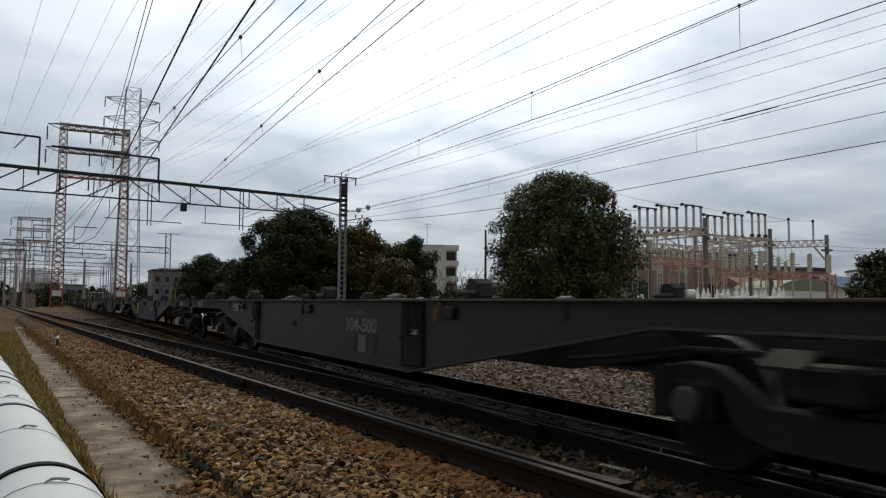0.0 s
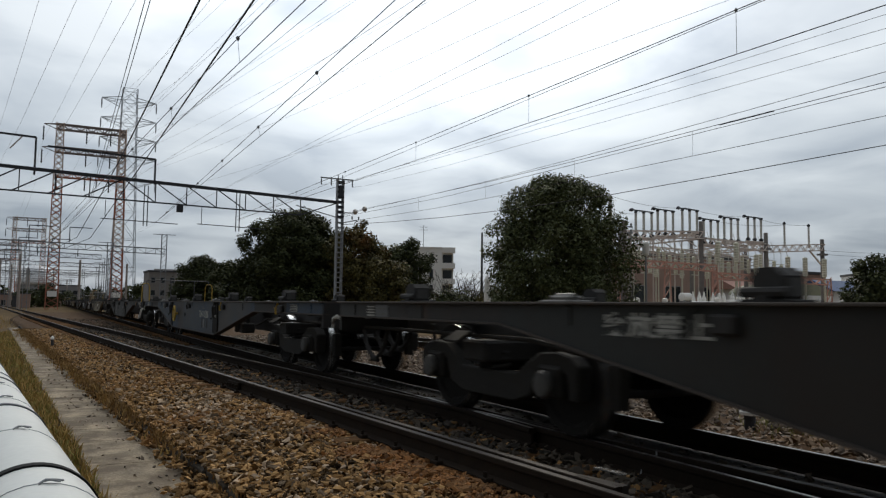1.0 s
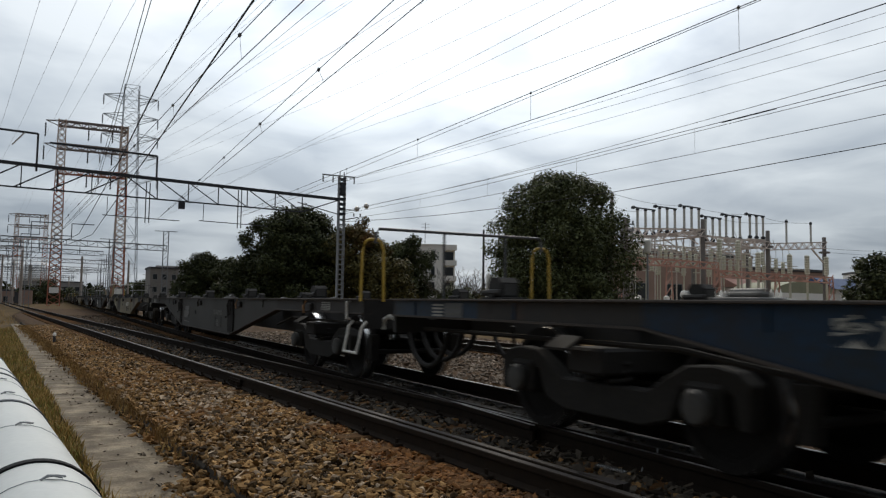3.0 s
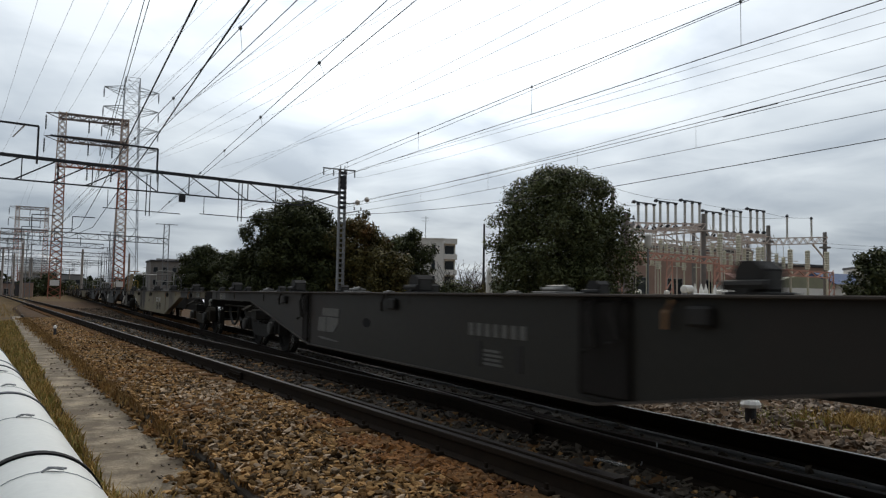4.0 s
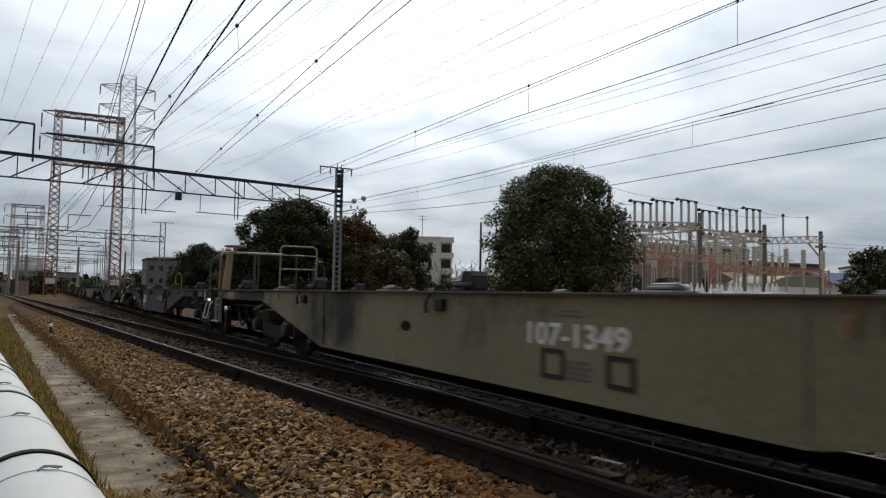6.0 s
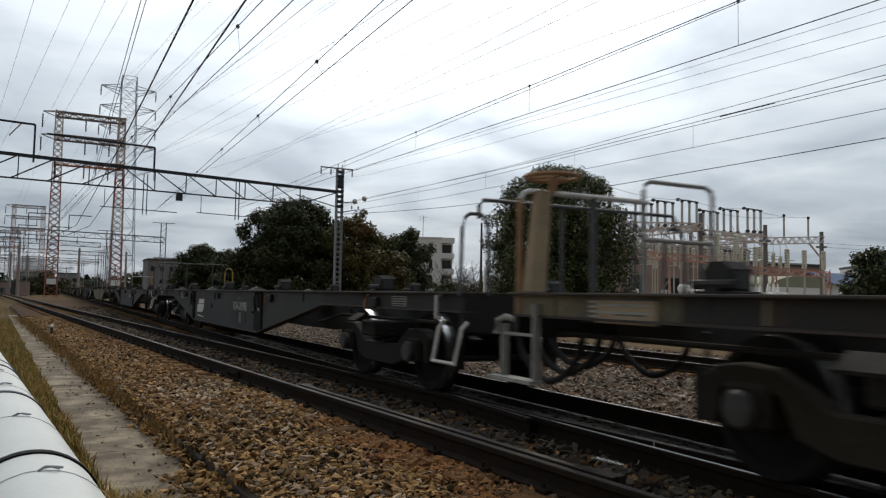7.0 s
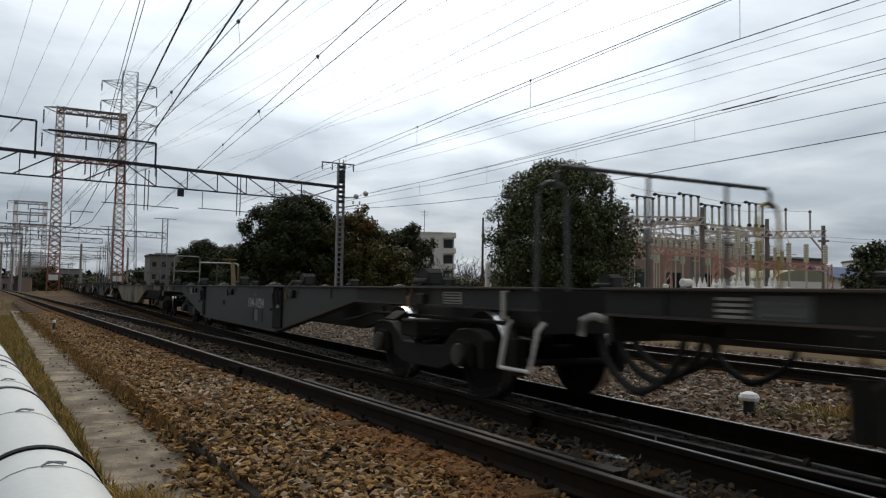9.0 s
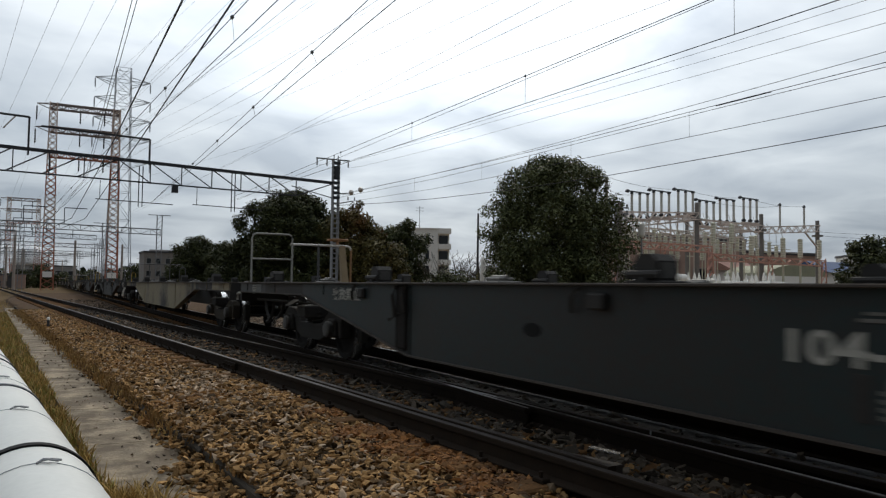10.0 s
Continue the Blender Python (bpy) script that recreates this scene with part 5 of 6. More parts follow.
wires("feeder_cable", [[(22.5, -6, 6.1), (19.53, 12.1, 5.41), (18.83, 16.4, 5.27), (18.03, 21.3, 5.13), (17.2, 26.4, 5.11), (16.36, 31.5, 5.19), (15.6, 36.3, 5.37), (14.8, 41.1, 5.62)]], 0.013, "wire_dark", "black cable from the substation to the mast")
wires("high_wire", [[(18.5, -6, 8.0), (17.2, 10.6, 8.0), (15.83, 29.74, 8.0), (14.9, 41.2, 8.1)]], 0.006, "wire_grey", "thin grey wire carried on the mast's crossarm")
wires("high_wire", [[(18.4, -6, 7.5), (14.93, 28.9, 7.5), (14.1, 37.0, 7.55), (13.6, 41.2, 7.88)]], 0.006, "wire_grey", "thin grey wire carried on the mast's crossarm")
wires("high_wire", [[(19.1, -6, 7.5), (16.1, 30.5, 7.5), (15.3, 38.5, 7.6), (15.5, 41.2, 7.88)]], 0.006, "wire_grey", "thin grey wire carried on the mast's crossarm")
for x, d in ((11.1, -0.042), (11.97, -0.059)):
    wires("high_wire", [[(x - 5 * d, -5, 8), (x + 41 * d, 41, 8), (x + 82 * d, 82, 8)]], 0.005, "wire_faint", "thin pale wire high over the tracks")
for x, d in ((3.95, -0.102), (6.19, -0.107)):
    wires("power_line", [[(x + d * -40, -40, 20.5), (x + d * 20, 20, 20), (x + d * 90, 90, 20), (x + d * 200, 200, 23)]], 0.012, "wire_faint", "thin pale high-voltage line above the tracks")


# ---- masts and portals ----
def lattice_truss(bm, a, b, h, n, w, tri=True):
    """A flat truss from a to b: two chords, posts and diagonals, h high."""
    a, b = Vector(a), Vector(b)
    up = Vector((0, 0, h))
    bar(bm, a, b, w * 1.3)
    bar(bm, a - up, b - up, w)
    for k in range(n + 1):
        p = a.lerp(b, k / n)
        bar(bm, p, p - up, w * 0.6)
        if k < n:
            q = a.lerp(b, (k + 1) / n)
            if k % 2:
                bar(bm, p, q - up, w * 0.6)
            else:
                bar(bm, p - up, q, w * 0.6)


def portal_near():
    y = 41.2
    p = empty("line_portal")
    tagged(p, "dark steel lattice portal on a battened steel mast", "portal")
    # concrete mast with ladder rungs
    for dx in (-0.17, 0.17):
        bm = B()
        box(bm, 14.75 + dx - 0.035, 14.75 + dx + 0.035, y - 0.15, y + 0.15, -0.4, 8.3)
        part("mast_channel", bm, "steel_grey", p)
    # upper battens use dark steel: their silhouette against the sky is painted in
    for k in range(28):
        for dy in (-0.16, 0.16):
            bm = B()
            box(bm, 14.55, 14.95, y + dy - 0.012, y + dy + 0.012, 0.2 + 0.29 * k, 0.2 + 0.29 * k + (0.07 if k < 20 else 0.14))
            part("batten", bm, "steel_grey" if k < 20 else "steel_dark", p)
    bm = B()
    box(bm, 14.62, 14.88, y - 0.22, y + 0.1, 7.2, 7.9, 0.02)
    part("mast_box", bm, "steel_dark", p)
    bm = B()
    bar(bm, (13.55, y, 8.3), (15.55, y, 8.3), 0.07)
    for x in (13.6, 14.2, 15.5):
        lathe(bm, [(0.02, -0.05), (0.05, -0.12), (0.03, -0.18), (0.05, -0.24), (0.03, -0.30), (0.05, -0.36), (0.02, -0.42)], (x, y, 8.3), n=8)
    for x in (14.62, 14.88):
        bar(bm, (x, y, 8.0), (x, y, 8.55), 0.04)
    part("crossarm", bm, "steel_grey", p)
    bm = B()
    for k in range(1):
        bar(bm, (14.6, y, 6.92), (-16, y, 7.84), 0.14, 0.16)
        bar(bm, (12.4, y, 6.04), (-16, y, 6.494), 0.07, 0.07)
        bar(bm, (14.6, y, 6.88), (12.4, y, 6.04), 0.06)
        x = 12.4
        i = 0
        while x > -15:
            zt, zb = 6.92 + (14.6 - x) * 0.030, 6.04 + (12.4 - x) * 0.016
            bar(bm, (x, y, zt), (x, y, zb), 0.05)
            x2 = x - 1.55
            zt2, zb2 = 6.92 + (14.6 - x2) * 0.030, 6.04 + (12.4 - x2) * 0.016
            if x > 4.5:
                bar(bm, (x, y, zb), (x2, y, zt2), 0.05)
            else:
                bar(bm, (x, y, zt), (x2 - 0.3, y, zb2), 0.06)
            x = x2
    part("beam", bm, "steel_dark", p)
    # upstand frames for the feeders
    for x0, x1, zz in ((4.58, -0.4, 8.42), (-0.92, -5.5, 8.95)):
        bm = B()
        bar(bm, (x0, y, 7.1), (x0, y, zz), 0.09)
        bar(bm, (x0, y, zz), (x1, y, zz + 0.15), 0.09)
        part("feeder_frame", bm, "steel_dark", p)
    bm = B()
    for x in (-2.0, -3.6):
        bar(bm, (x + 0.5, y, 8.95), (x, y, 8.3), 0.06)
    part("strain_insulator", bm, "insulator", p)
    # hanging registration arms
    for x in (8.9, 4.2):
        bm = B()
        for o in (-0.09, 0.09):
            bar(bm, (x + o, y, 7.0), (x + o, y, 4.9), 0.045)
        bar(bm, (x + 1.6, y, 5.1), (x - 2.1, y, 5.18), 0.04)
        bar(bm, (x - 1.9, y, 5.17), (x - 1.9, y, 6.12), 0.03)
        part("registration_arm", bm, "steel_dark", p)
    bm = B()
    box(bm, 5.72, 6.04, y - 0.1, y + 0.1, 5.74, 6.1, 0.01)
    part("junction_box", bm, "steel_dark", p)
    bm = B()
    bar(bm, (14.75, y, 6.0), (12.2, y + 0.2, 6.6), 0.05)
    bar(bm, (14.75, y, 5.7), (15.8, y, 5.95), 0.06)
    bar(bm, (14.75, y, 6.35), (15.6, y, 6.35), 0.05)
    for x in (15.3, 15.7):
        lathe(bm, [(0.02, -0.1), (0.06, -0.05), (0.03, 0), (0.06, 0.05), (0.02, 0.1)], (x, y - 0.6, 6.0), n=8)
    part("bracket", bm, "steel_grey", p)


portal_near()


def portal_far(y, xl, xr, z, poles, label, m="steel_grey"):
    p = empty("line_portal")
    tagged(p, label, "portal")
    for x, h in poles:
        bm = B()
        for o in (-0.25, 0.25):
            bar(bm, (x + o, y, -0.4), (x + o, y, h), 0.09)
        for k in range(int(h / 0.5)):
            bar(bm, (x - 0.25, y, 0.5 * k), (x + 0.25, y, 0.5 * k + 0.5), 0.04)
        bar(bm, (x - 1.1, y, h), (x + 1.1, y, h), 0.06)
        part("lattice_mast", bm, m, p)
    bm = B()
    lattice_truss(bm, (xl, y, z), (xr, y, z - 0.25), 0.55, int((xr - xl) / 0.9), 0.08)
    part("beam", bm, m, p)
    for x in (xl + 2.5, xl + 6.0):
        bm = B()
        bar(bm, (x, y, z), (x, y, z + 1.5), 0.08)
        bar(bm, (x, y, z + 1.5), (x + 2.0, y, z + 1.5), 0.08)
        part("feeder_frame", bm, "steel_dark", p)
        bm = B()
        bar(bm, (x + 0.8, y, z - 0.5), (x + 0.8, y, z - 1.4), 0.06)
        part("drop_bar", bm, "steel_dark", p)


portal_far(82, -4.5, 10.4, 6.75, ((10.3, 8.0), (5.2, 6.9)), "grey steel portal with a pair of lattice masts")
portal_far(125, -12, 8, 6.9, ((-5.5, 7.6), (7.5, 7.6)), "distant steel line portal across the tracks")
portal_far(170, -20, 9, 7.0, ((-12, 8.0), (8.6, 8.0)), "distant steel line portal across the tracks")
portal_far(230, -34, 6, 7.2, ((-20, 8.4), (5.0, 8.4)), "far steel line portal in the haze")
for x, y, h in ((4.4, 141, 8.0), (-4.15, 131, 8.1), (-8.5, 165, 9), (12.5, 150, 8)):
    q = empty("line_mast", pose(x, y, 0))
    bm = B()
    lathe(bm, [(0.22, -0.5), (0.17, h)], n=12)
    part("mast", bm, "pole_concrete", q)
    bm = B()
    bar(bm, (-1.2, 0, h - 0.6), (1.2, 0, h - 0.6), 0.08)
    part("crossarm", bm, "steel_grey", q)
    tagged(q, "slim grey concrete line mast far along the track", "mast")


def power_tower(x0, x1, y, h, label, scale=1.0):
    """Two lattice legs joined by three lattice arms, red and white."""
    p = empty("power_tower", pose(0, y, -0.3))
    tagged(p, label, "power tower")
    bands = 6
    for xc in (x0, x1):
        for b in range(bands):
            bm = B()
            z0, z1 = h * b / bands, h * (b + 1) / bands
            for k in range(5):
                a0, a1 = z0 + (z1 - z0) * k / 5, z0 + (z1 - z0) * (k + 1) / 5
                w0, w1 = (0.80 - 0.34 * a0 / h) * scale, (0.80 - 0.34 * a1 / h) * scale
                cor = [(-1, -1), (1, -1), (1, 1), (-1, 1)]
                for i in range(4):
                    (i0, j0), (i1, j1) = cor[i], cor[(i + 1) % 4]
                    bar(bm, (xc + i0 * w0, j0 * w0, a0), (xc + i0 * w1, j0 * w1, a1), 0.15 * scale)
                    bar(bm, (xc + i0 * w0, j0 * w0, a0), (xc + i1 * w1, j1 * w1, a1), 0.08 * scale)
                    bar(bm, (xc + i1 * w0, j1 * w0, a0), (xc + i0 * w1, j0 * w1, a1), 0.08 * scale)
            part("leg_section", bm, "steel_red" if b in (0, 1, 3) else "steel_white", p)
    for z, out, m in ((h - 0.2, 2.1, "arm_brown"), (h * 0.868, 2.2, "arm_brown"), (h * 0.735, 0.2, "steel_red")):
        bm = B()
        n = 12
        for dy in (-0.4, 0.4):
            lattice_truss(bm, (x0 - 0.4, dy, z), (x1 + 0.4, dy, z), 0.75 * scale, n, 0.15 * scale)
        bar(bm, (x0 - 0.4, -0.4, z), (x0 - out, 0, z - 0.1), 0.1)
        bar(bm, (x0 - 0.4, 0.4, z), (x0 - out, 0, z - 0.1), 0.1)
        bar(bm, (x0 - 0.4, 0, z - 0.75), (x0 - out, 0, z - 0.1), 0.1)
        part("crossarm", bm, m, p)
        for x in (x0 - out, x0 + (x1 - x0) * 0.42, x1 - 1.6):
            bm = B()
            lathe(bm, [(0.03, 0)] + [(0.13 if i % 2 else 0.06, -0.1 - 0.2 * i) for i in range(10)] + [(0.03, -2.1)], (x, 0, z - 0.4), n=7)
            part("insulator_string", bm, "steel_dark", p)
    # pale notice boards on the legs
    for xc in (x0, x1):
        bm = B()
        box(bm, xc - 0.6, xc + 0.6, -1.08, -1.02, 1.9, 2.7)
        part("notice_board", bm, "render_white", p)
    return p


power_tower(0.3, 8.6, 120, 26.9, "red and white lattice power tower astride the tracks")
power_tower(-9.6, -2.2, 245, 25.2, "further red and white lattice power tower")
power_tower(-21, -12, 370, 26, "far red and white lattice power tower")
for a, (x, z) in enumerate(((-1.8, 24.0), (3.8, 24.0), (7.0, 24.0), (-1.9, 20.5), (3.8, 20.5), (7.0, 20.5), (3.8, 17.2), (7.0, 17.2))):
    d = MS / MC
    wires("power_line", [sag((x, 120, z), (x + 17.9, -130, z + 1), 3.5, 24)], 0.011, "wire_faint", "thin pale high-voltage line strung between towers")
    wires("power_line", [sag((x, 120, z), (-5.9 + (x - 4) * 0.9, 245, z - 2), 3.0, 16)], 0.011, "wire_faint", "thin pale high-voltage line strung between towers")


def pylon(x, y, h):
    p = empty("pylon", pose(x, y, -0.5))
    tagged(p, "tall lattice steel pylon, distance haze put into its pale grey colour", "pylon")
    bm = B()
    lv = [0, 9, 17, 24, 30, 35, 39, 43, 46, 49, 52, 55]
    lv = [v * h / 55 for v in lv]
    wd = lambda z: 1.3 * (1 - z / h) ** 1.3 + 1.7
    cor = [(-1, -1), (1, -1), (1, 1), (-1, 1)]
    for z0, z1 in zip(lv, lv[1:]):
        w0, w1 = wd(z0), wd(z1)
        for i in range(4):
            (a, b), (c, d) = cor[i], cor[(i + 1) % 4]
            bar(bm, (a * w0, b * w0, z0), (a * w1, b * w1, z1), 0.16)
            bar(bm, (a * w0, b * w0, z0), (c * w1, d * w1, z1), 0.09)
            bar(bm, (c * w0, d * w0, z0), (a * w1, b * w1, z1), 0.09)
            bar(bm, (a * w1, b * w1, z1), (c * w1, d * w1, z1), 0.09)
    part("tower_body", bm, "steel_hazed", p)
    for z in (0.95 * h, 0.86 * h, 0.77 * h, 0.68 * h, 0.58 * h):
        for s in (-1, 1):
            bm = B()
            w = wd(z)
            tip = (s * (w + 4.6), 0, z)
            for dy in (-1, 1):
                bar(bm, (s * w, dy * w, z + 0.4), tip, 0.16)
                bar(bm, (s * w, dy * w, z - 1.6), tip, 0.14)
            bar(bm, (s * (w + 2.2), 0, z - 0.6), (s * w, w, z + 0.4), 0.1)
            lathe(bm, [(0.12, -0.2), (0.18, -1.2), (0.12, -2.6)], tip, n=6)
            part("arm", bm, "steel_hazed", p)
    return p


pylon(15.6, 200, 54.5)
for z, s in ((50, 1), (50, -1), (43.6, 1), (43.6, -1), (37, 1), (37, -1), (30.5, 1), (30.5, -1)):
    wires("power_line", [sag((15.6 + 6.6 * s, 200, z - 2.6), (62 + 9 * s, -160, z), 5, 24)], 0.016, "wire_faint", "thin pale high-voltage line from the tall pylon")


# ---- trees ----
def tree(name_label, x, y, h, blobs, leafmat, seed, leaf=0.16, per=900, z0=-0.3):
    """Trunk, limbs and a crown of leaf clumps; blobs: (dx, dy, z, radius)."""
    rng = np.random.RandomState(seed)
    t = empty("tree", pose(x, y, z0))
    tagged(t, name_label, "tree")
    bm = B()
    tube(bm, [(0, 0, -0.2), (0.05, 0.02, h * 0.2), (-0.04, 0.05, h * 0.45), (0.02, 0, h * 0.8)], 0.28, 10, r1=0.06)
    for dx, dy, z, r in blobs[3::max(1, len(blobs) // 16)]:
        tube(bm, [(0, 0, z * 0.45), (dx * 0.5, dy * 0.5, z * 0.72), (dx * 0.9, dy * 0.9, z)], 0.09, 6, r1=0.02)
    part("trunk", bm, "bark", t)
    V, F, nv = [], [], 0
    for dx, dy, z, r in blobs:
        n = int(per * r * r)
        d = rng.normal(0, 1, (n, 3))
        d /= np.linalg.norm(d, axis=1)[:, None]
        lump = 1 + 0.16 * np.sin(d[:, 0] * 6 + seed) * np.cos(d[:, 2] * 7 + dx * 3) + 0.12 * np.sin(d[:, 1] * 11 + z * 5)
        rad = r * lump * (0.40 + 0.68 * rng.uniform(0, 1, n) ** 0.40)
        P = d * rad[:, None] * np.array([1, 1, 0.92]) + np.array([dx, dy, z])
        nrm = d + rng.normal(0, 0.55, (n, 3)) + np.array([0, 0, 0.55])
        nrm /= np.linalg.norm(nrm, axis=1)[:, None]
        a = rng.normal(0, 1, (n, 3))
        u = np.cross(nrm, a); u /= np.linalg.norm(u, axis=1)[:, None]
        w = np.cross(nrm, u)
        s = leaf * rng.uniform(0.5, 1.15, (n, 1))
        q = np.stack([P - u * s, P - w * s * 0.45 + u * s * 0.1, P + u * s, P + w * s * 0.45 + u * s * 0.1], 1)
        V.append(q.reshape(-1, 3))
        F.append(nv + np.arange(n * 4).reshape(n, 4))
        nv += n * 4
    V, F = np.concatenate(V), np.concatenate(F)
    crown = raw("crown", V.tolist(), F.tolist(), leafmat, t)
    return t


def clumps(seed, n, rx, h, r0, low=0.1, mid=0.45, lean=0.0, extra=(), power=2.4):
    """Leaf clumps over an egg-shaped crown, close together on its skin, few within."""
    rng = random.Random(seed)
    out = []
    for k in range(n):
        u = low + (0.985 - low) * ((k + rng.random()) / n)
        s = (u - mid) / (1 - mid) if u > mid else (mid - u) / (mid + 0.55)
        w = rx * max(0.02, 1 - s ** power) ** 0.58
        a = rng.uniform(0, 2 * math.pi)
        q = 1.0 - 0.75 * rng.random() ** 2.6
        bump = 0.99 + 0.08 * math.sin(3 * a + 6 * u + seed) + 0.09 * math.sin(5 * a - 11 * u)
        r = r0 * rng.uniform(0.6, 1.15)
        out.append((lean * u + w * q * bump * math.cos(a), w * q * bump * math.sin(a), h * u - r * 0.6, r))
    core = [(0, 0, h * v, rx * f) for v, f in ((0.18, 0.72), (0.34, 0.80), (0.50, 0.78), (0.66, 0.60))]
    return core + out + list(extra)


tree("dense dark green broadleaf tree beside the substation", 24.05, 32.6, 8.6, clumps(1, 330, 3.6, 8.5, 0.58, 0.03, 0.36, power=3.0), "leaf_broad", 21, leaf=0.105, per=820)
for lab, x, y, h, rx, n, r0, lm, sd, extra in (
        ("large dark broadleaf tree in the trackside grove", 17.7, 60, 9.1, 4.2, 230, 0.75, "leaf", 31, ()),
        ("olive-brown tree with turning leaves in the grove", 21.8, 57, 7.5, 2.9, 150, 0.65, "leaf_olive", 32, ((0.45, 0, 7.75, 0.55), (0.1, 0.1, 7.3, 0.5), (0.75, 0, 7.95, 0.35))),
        ("lower dark green tree at the end of the grove", 25.3, 58, 6.5, 2.0, 100, 0.55, "leaf_broad", 33, ()),
        ("slender dark green tree at the end of the grove", 27.6, 58, 7.1, 1.75, 100, 0.5, "leaf", 40, ()),
        ("low olive tree at the front of the grove", 23.0, 53, 4.8, 2.1, 90, 0.5, "leaf_olive", 34, ()),
        ("low round dark tree far along the grove", 13.8, 80, 6.2, 3.0, 120, 0.6, "leaf", 36, ()),
        ("low round dark tree far along the line", 16.6, 76, 5.6, 2.6, 100, 0.6, "leaf", 37, ()),
        ("dark tree at the far side of the grove", 14.6, 63, 4.9, 2.4, 80, 0.6, "leaf", 35, ()),
        ("green shrub tree at the edge of the site", 42.3, 26.5, 4.6, 2.0, 90, 0.45, "leaf", 38, ())):
    tree(lab, x, y, h, clumps(sd, n, rx, h, r0, 0.06, extra=extra), lm, sd, leaf=0.15, per=520)
tree("low hedge shrub by the fence", 26.5, 42, 2.6, clumps(41, 40, 1.9, 2.6, 0.45), "leaf_olive", 41, leaf=0.13, per=420)
tree("low hedge shrub by the fence", 24.5, 45, 2.3, clumps(42, 40, 1.9, 2.3, 0.45), "leaf", 42, leaf=0.13, per=420)


def far_woods():
    rng = np.random.RandomState(77)
    V, F, nv = [], [], 0
    for k in range(70):
        a = math.radians(-14 + 92 * k / 70 + rng.uniform(-1, 1))
        R = rng.uniform(230, 330)
        cx, cy, r = R * math.sin(a), R * math.cos(a), rng.uniform(3, 6)
        n = 420
        d = rng.normal(0, 1, (n, 3)); d /= np.linalg.norm(d, axis=1)[:, None]
        P = d * r * np.array([1.5, 1.5, 0.8]) * rng.uniform(0.6, 1.05, (n, 1)) + np.array([cx, cy, r * 0.35])
        u = rng.normal(0, 0.55, (n, 3)); w = rng.normal(0, 0.55, (n, 3))
        q = np.stack([P - u, P - w, P + u, P + w], 1)
        V.append(q.reshape(-1, 3)); F.append(nv + np.arange(n * 4).reshape(n, 4)); nv += n * 4
    ob = raw("far_woods", np.concatenate(V).tolist(), np.concatenate(F).tolist(), "leaf")
    tagged(ob, "far dark line of trees on the horizon", "woods", kind="stuff")


far_woods()


# ---- substation ----
def post_insulator(bm, x, y, z, h, r=0.13):
    prof = [(r * 0.5, 0)]
    n = 8
    for i in range(n):
        prof += [(r, h * (i + 0.3) / n), (r * 0.82, h * (i + 0.8) / n)]
    prof.append((r * 0.5, h))
    lathe(bm, prof, (x, y, z), n=8)


def truss_beam(bm, a, b, s, n, w):
    a, b = Vector(a), Vector(b)
    d = (b - a).normalized()
    side = d.cross(Vector((0, 0, 1))).normalized() * s / 2
    up = Vector((0, 0, s / 2))
    cs = [side + up, -side + up, -side - up, side - up]
    for c in cs:
        bar(bm, a + c, b + c, w)
    for k in range(n):
        p, q = a.lerp(b, k / n), a.lerp(b, (k + 1) / n)
        for i in range(4):
            c, e = cs[i], cs[(i + 1) % 4]
            if k % 2:
                bar(bm, p + c, q + e, w * 0.7)
            else:
                bar(bm, p + e, q + c, w * 0.7)


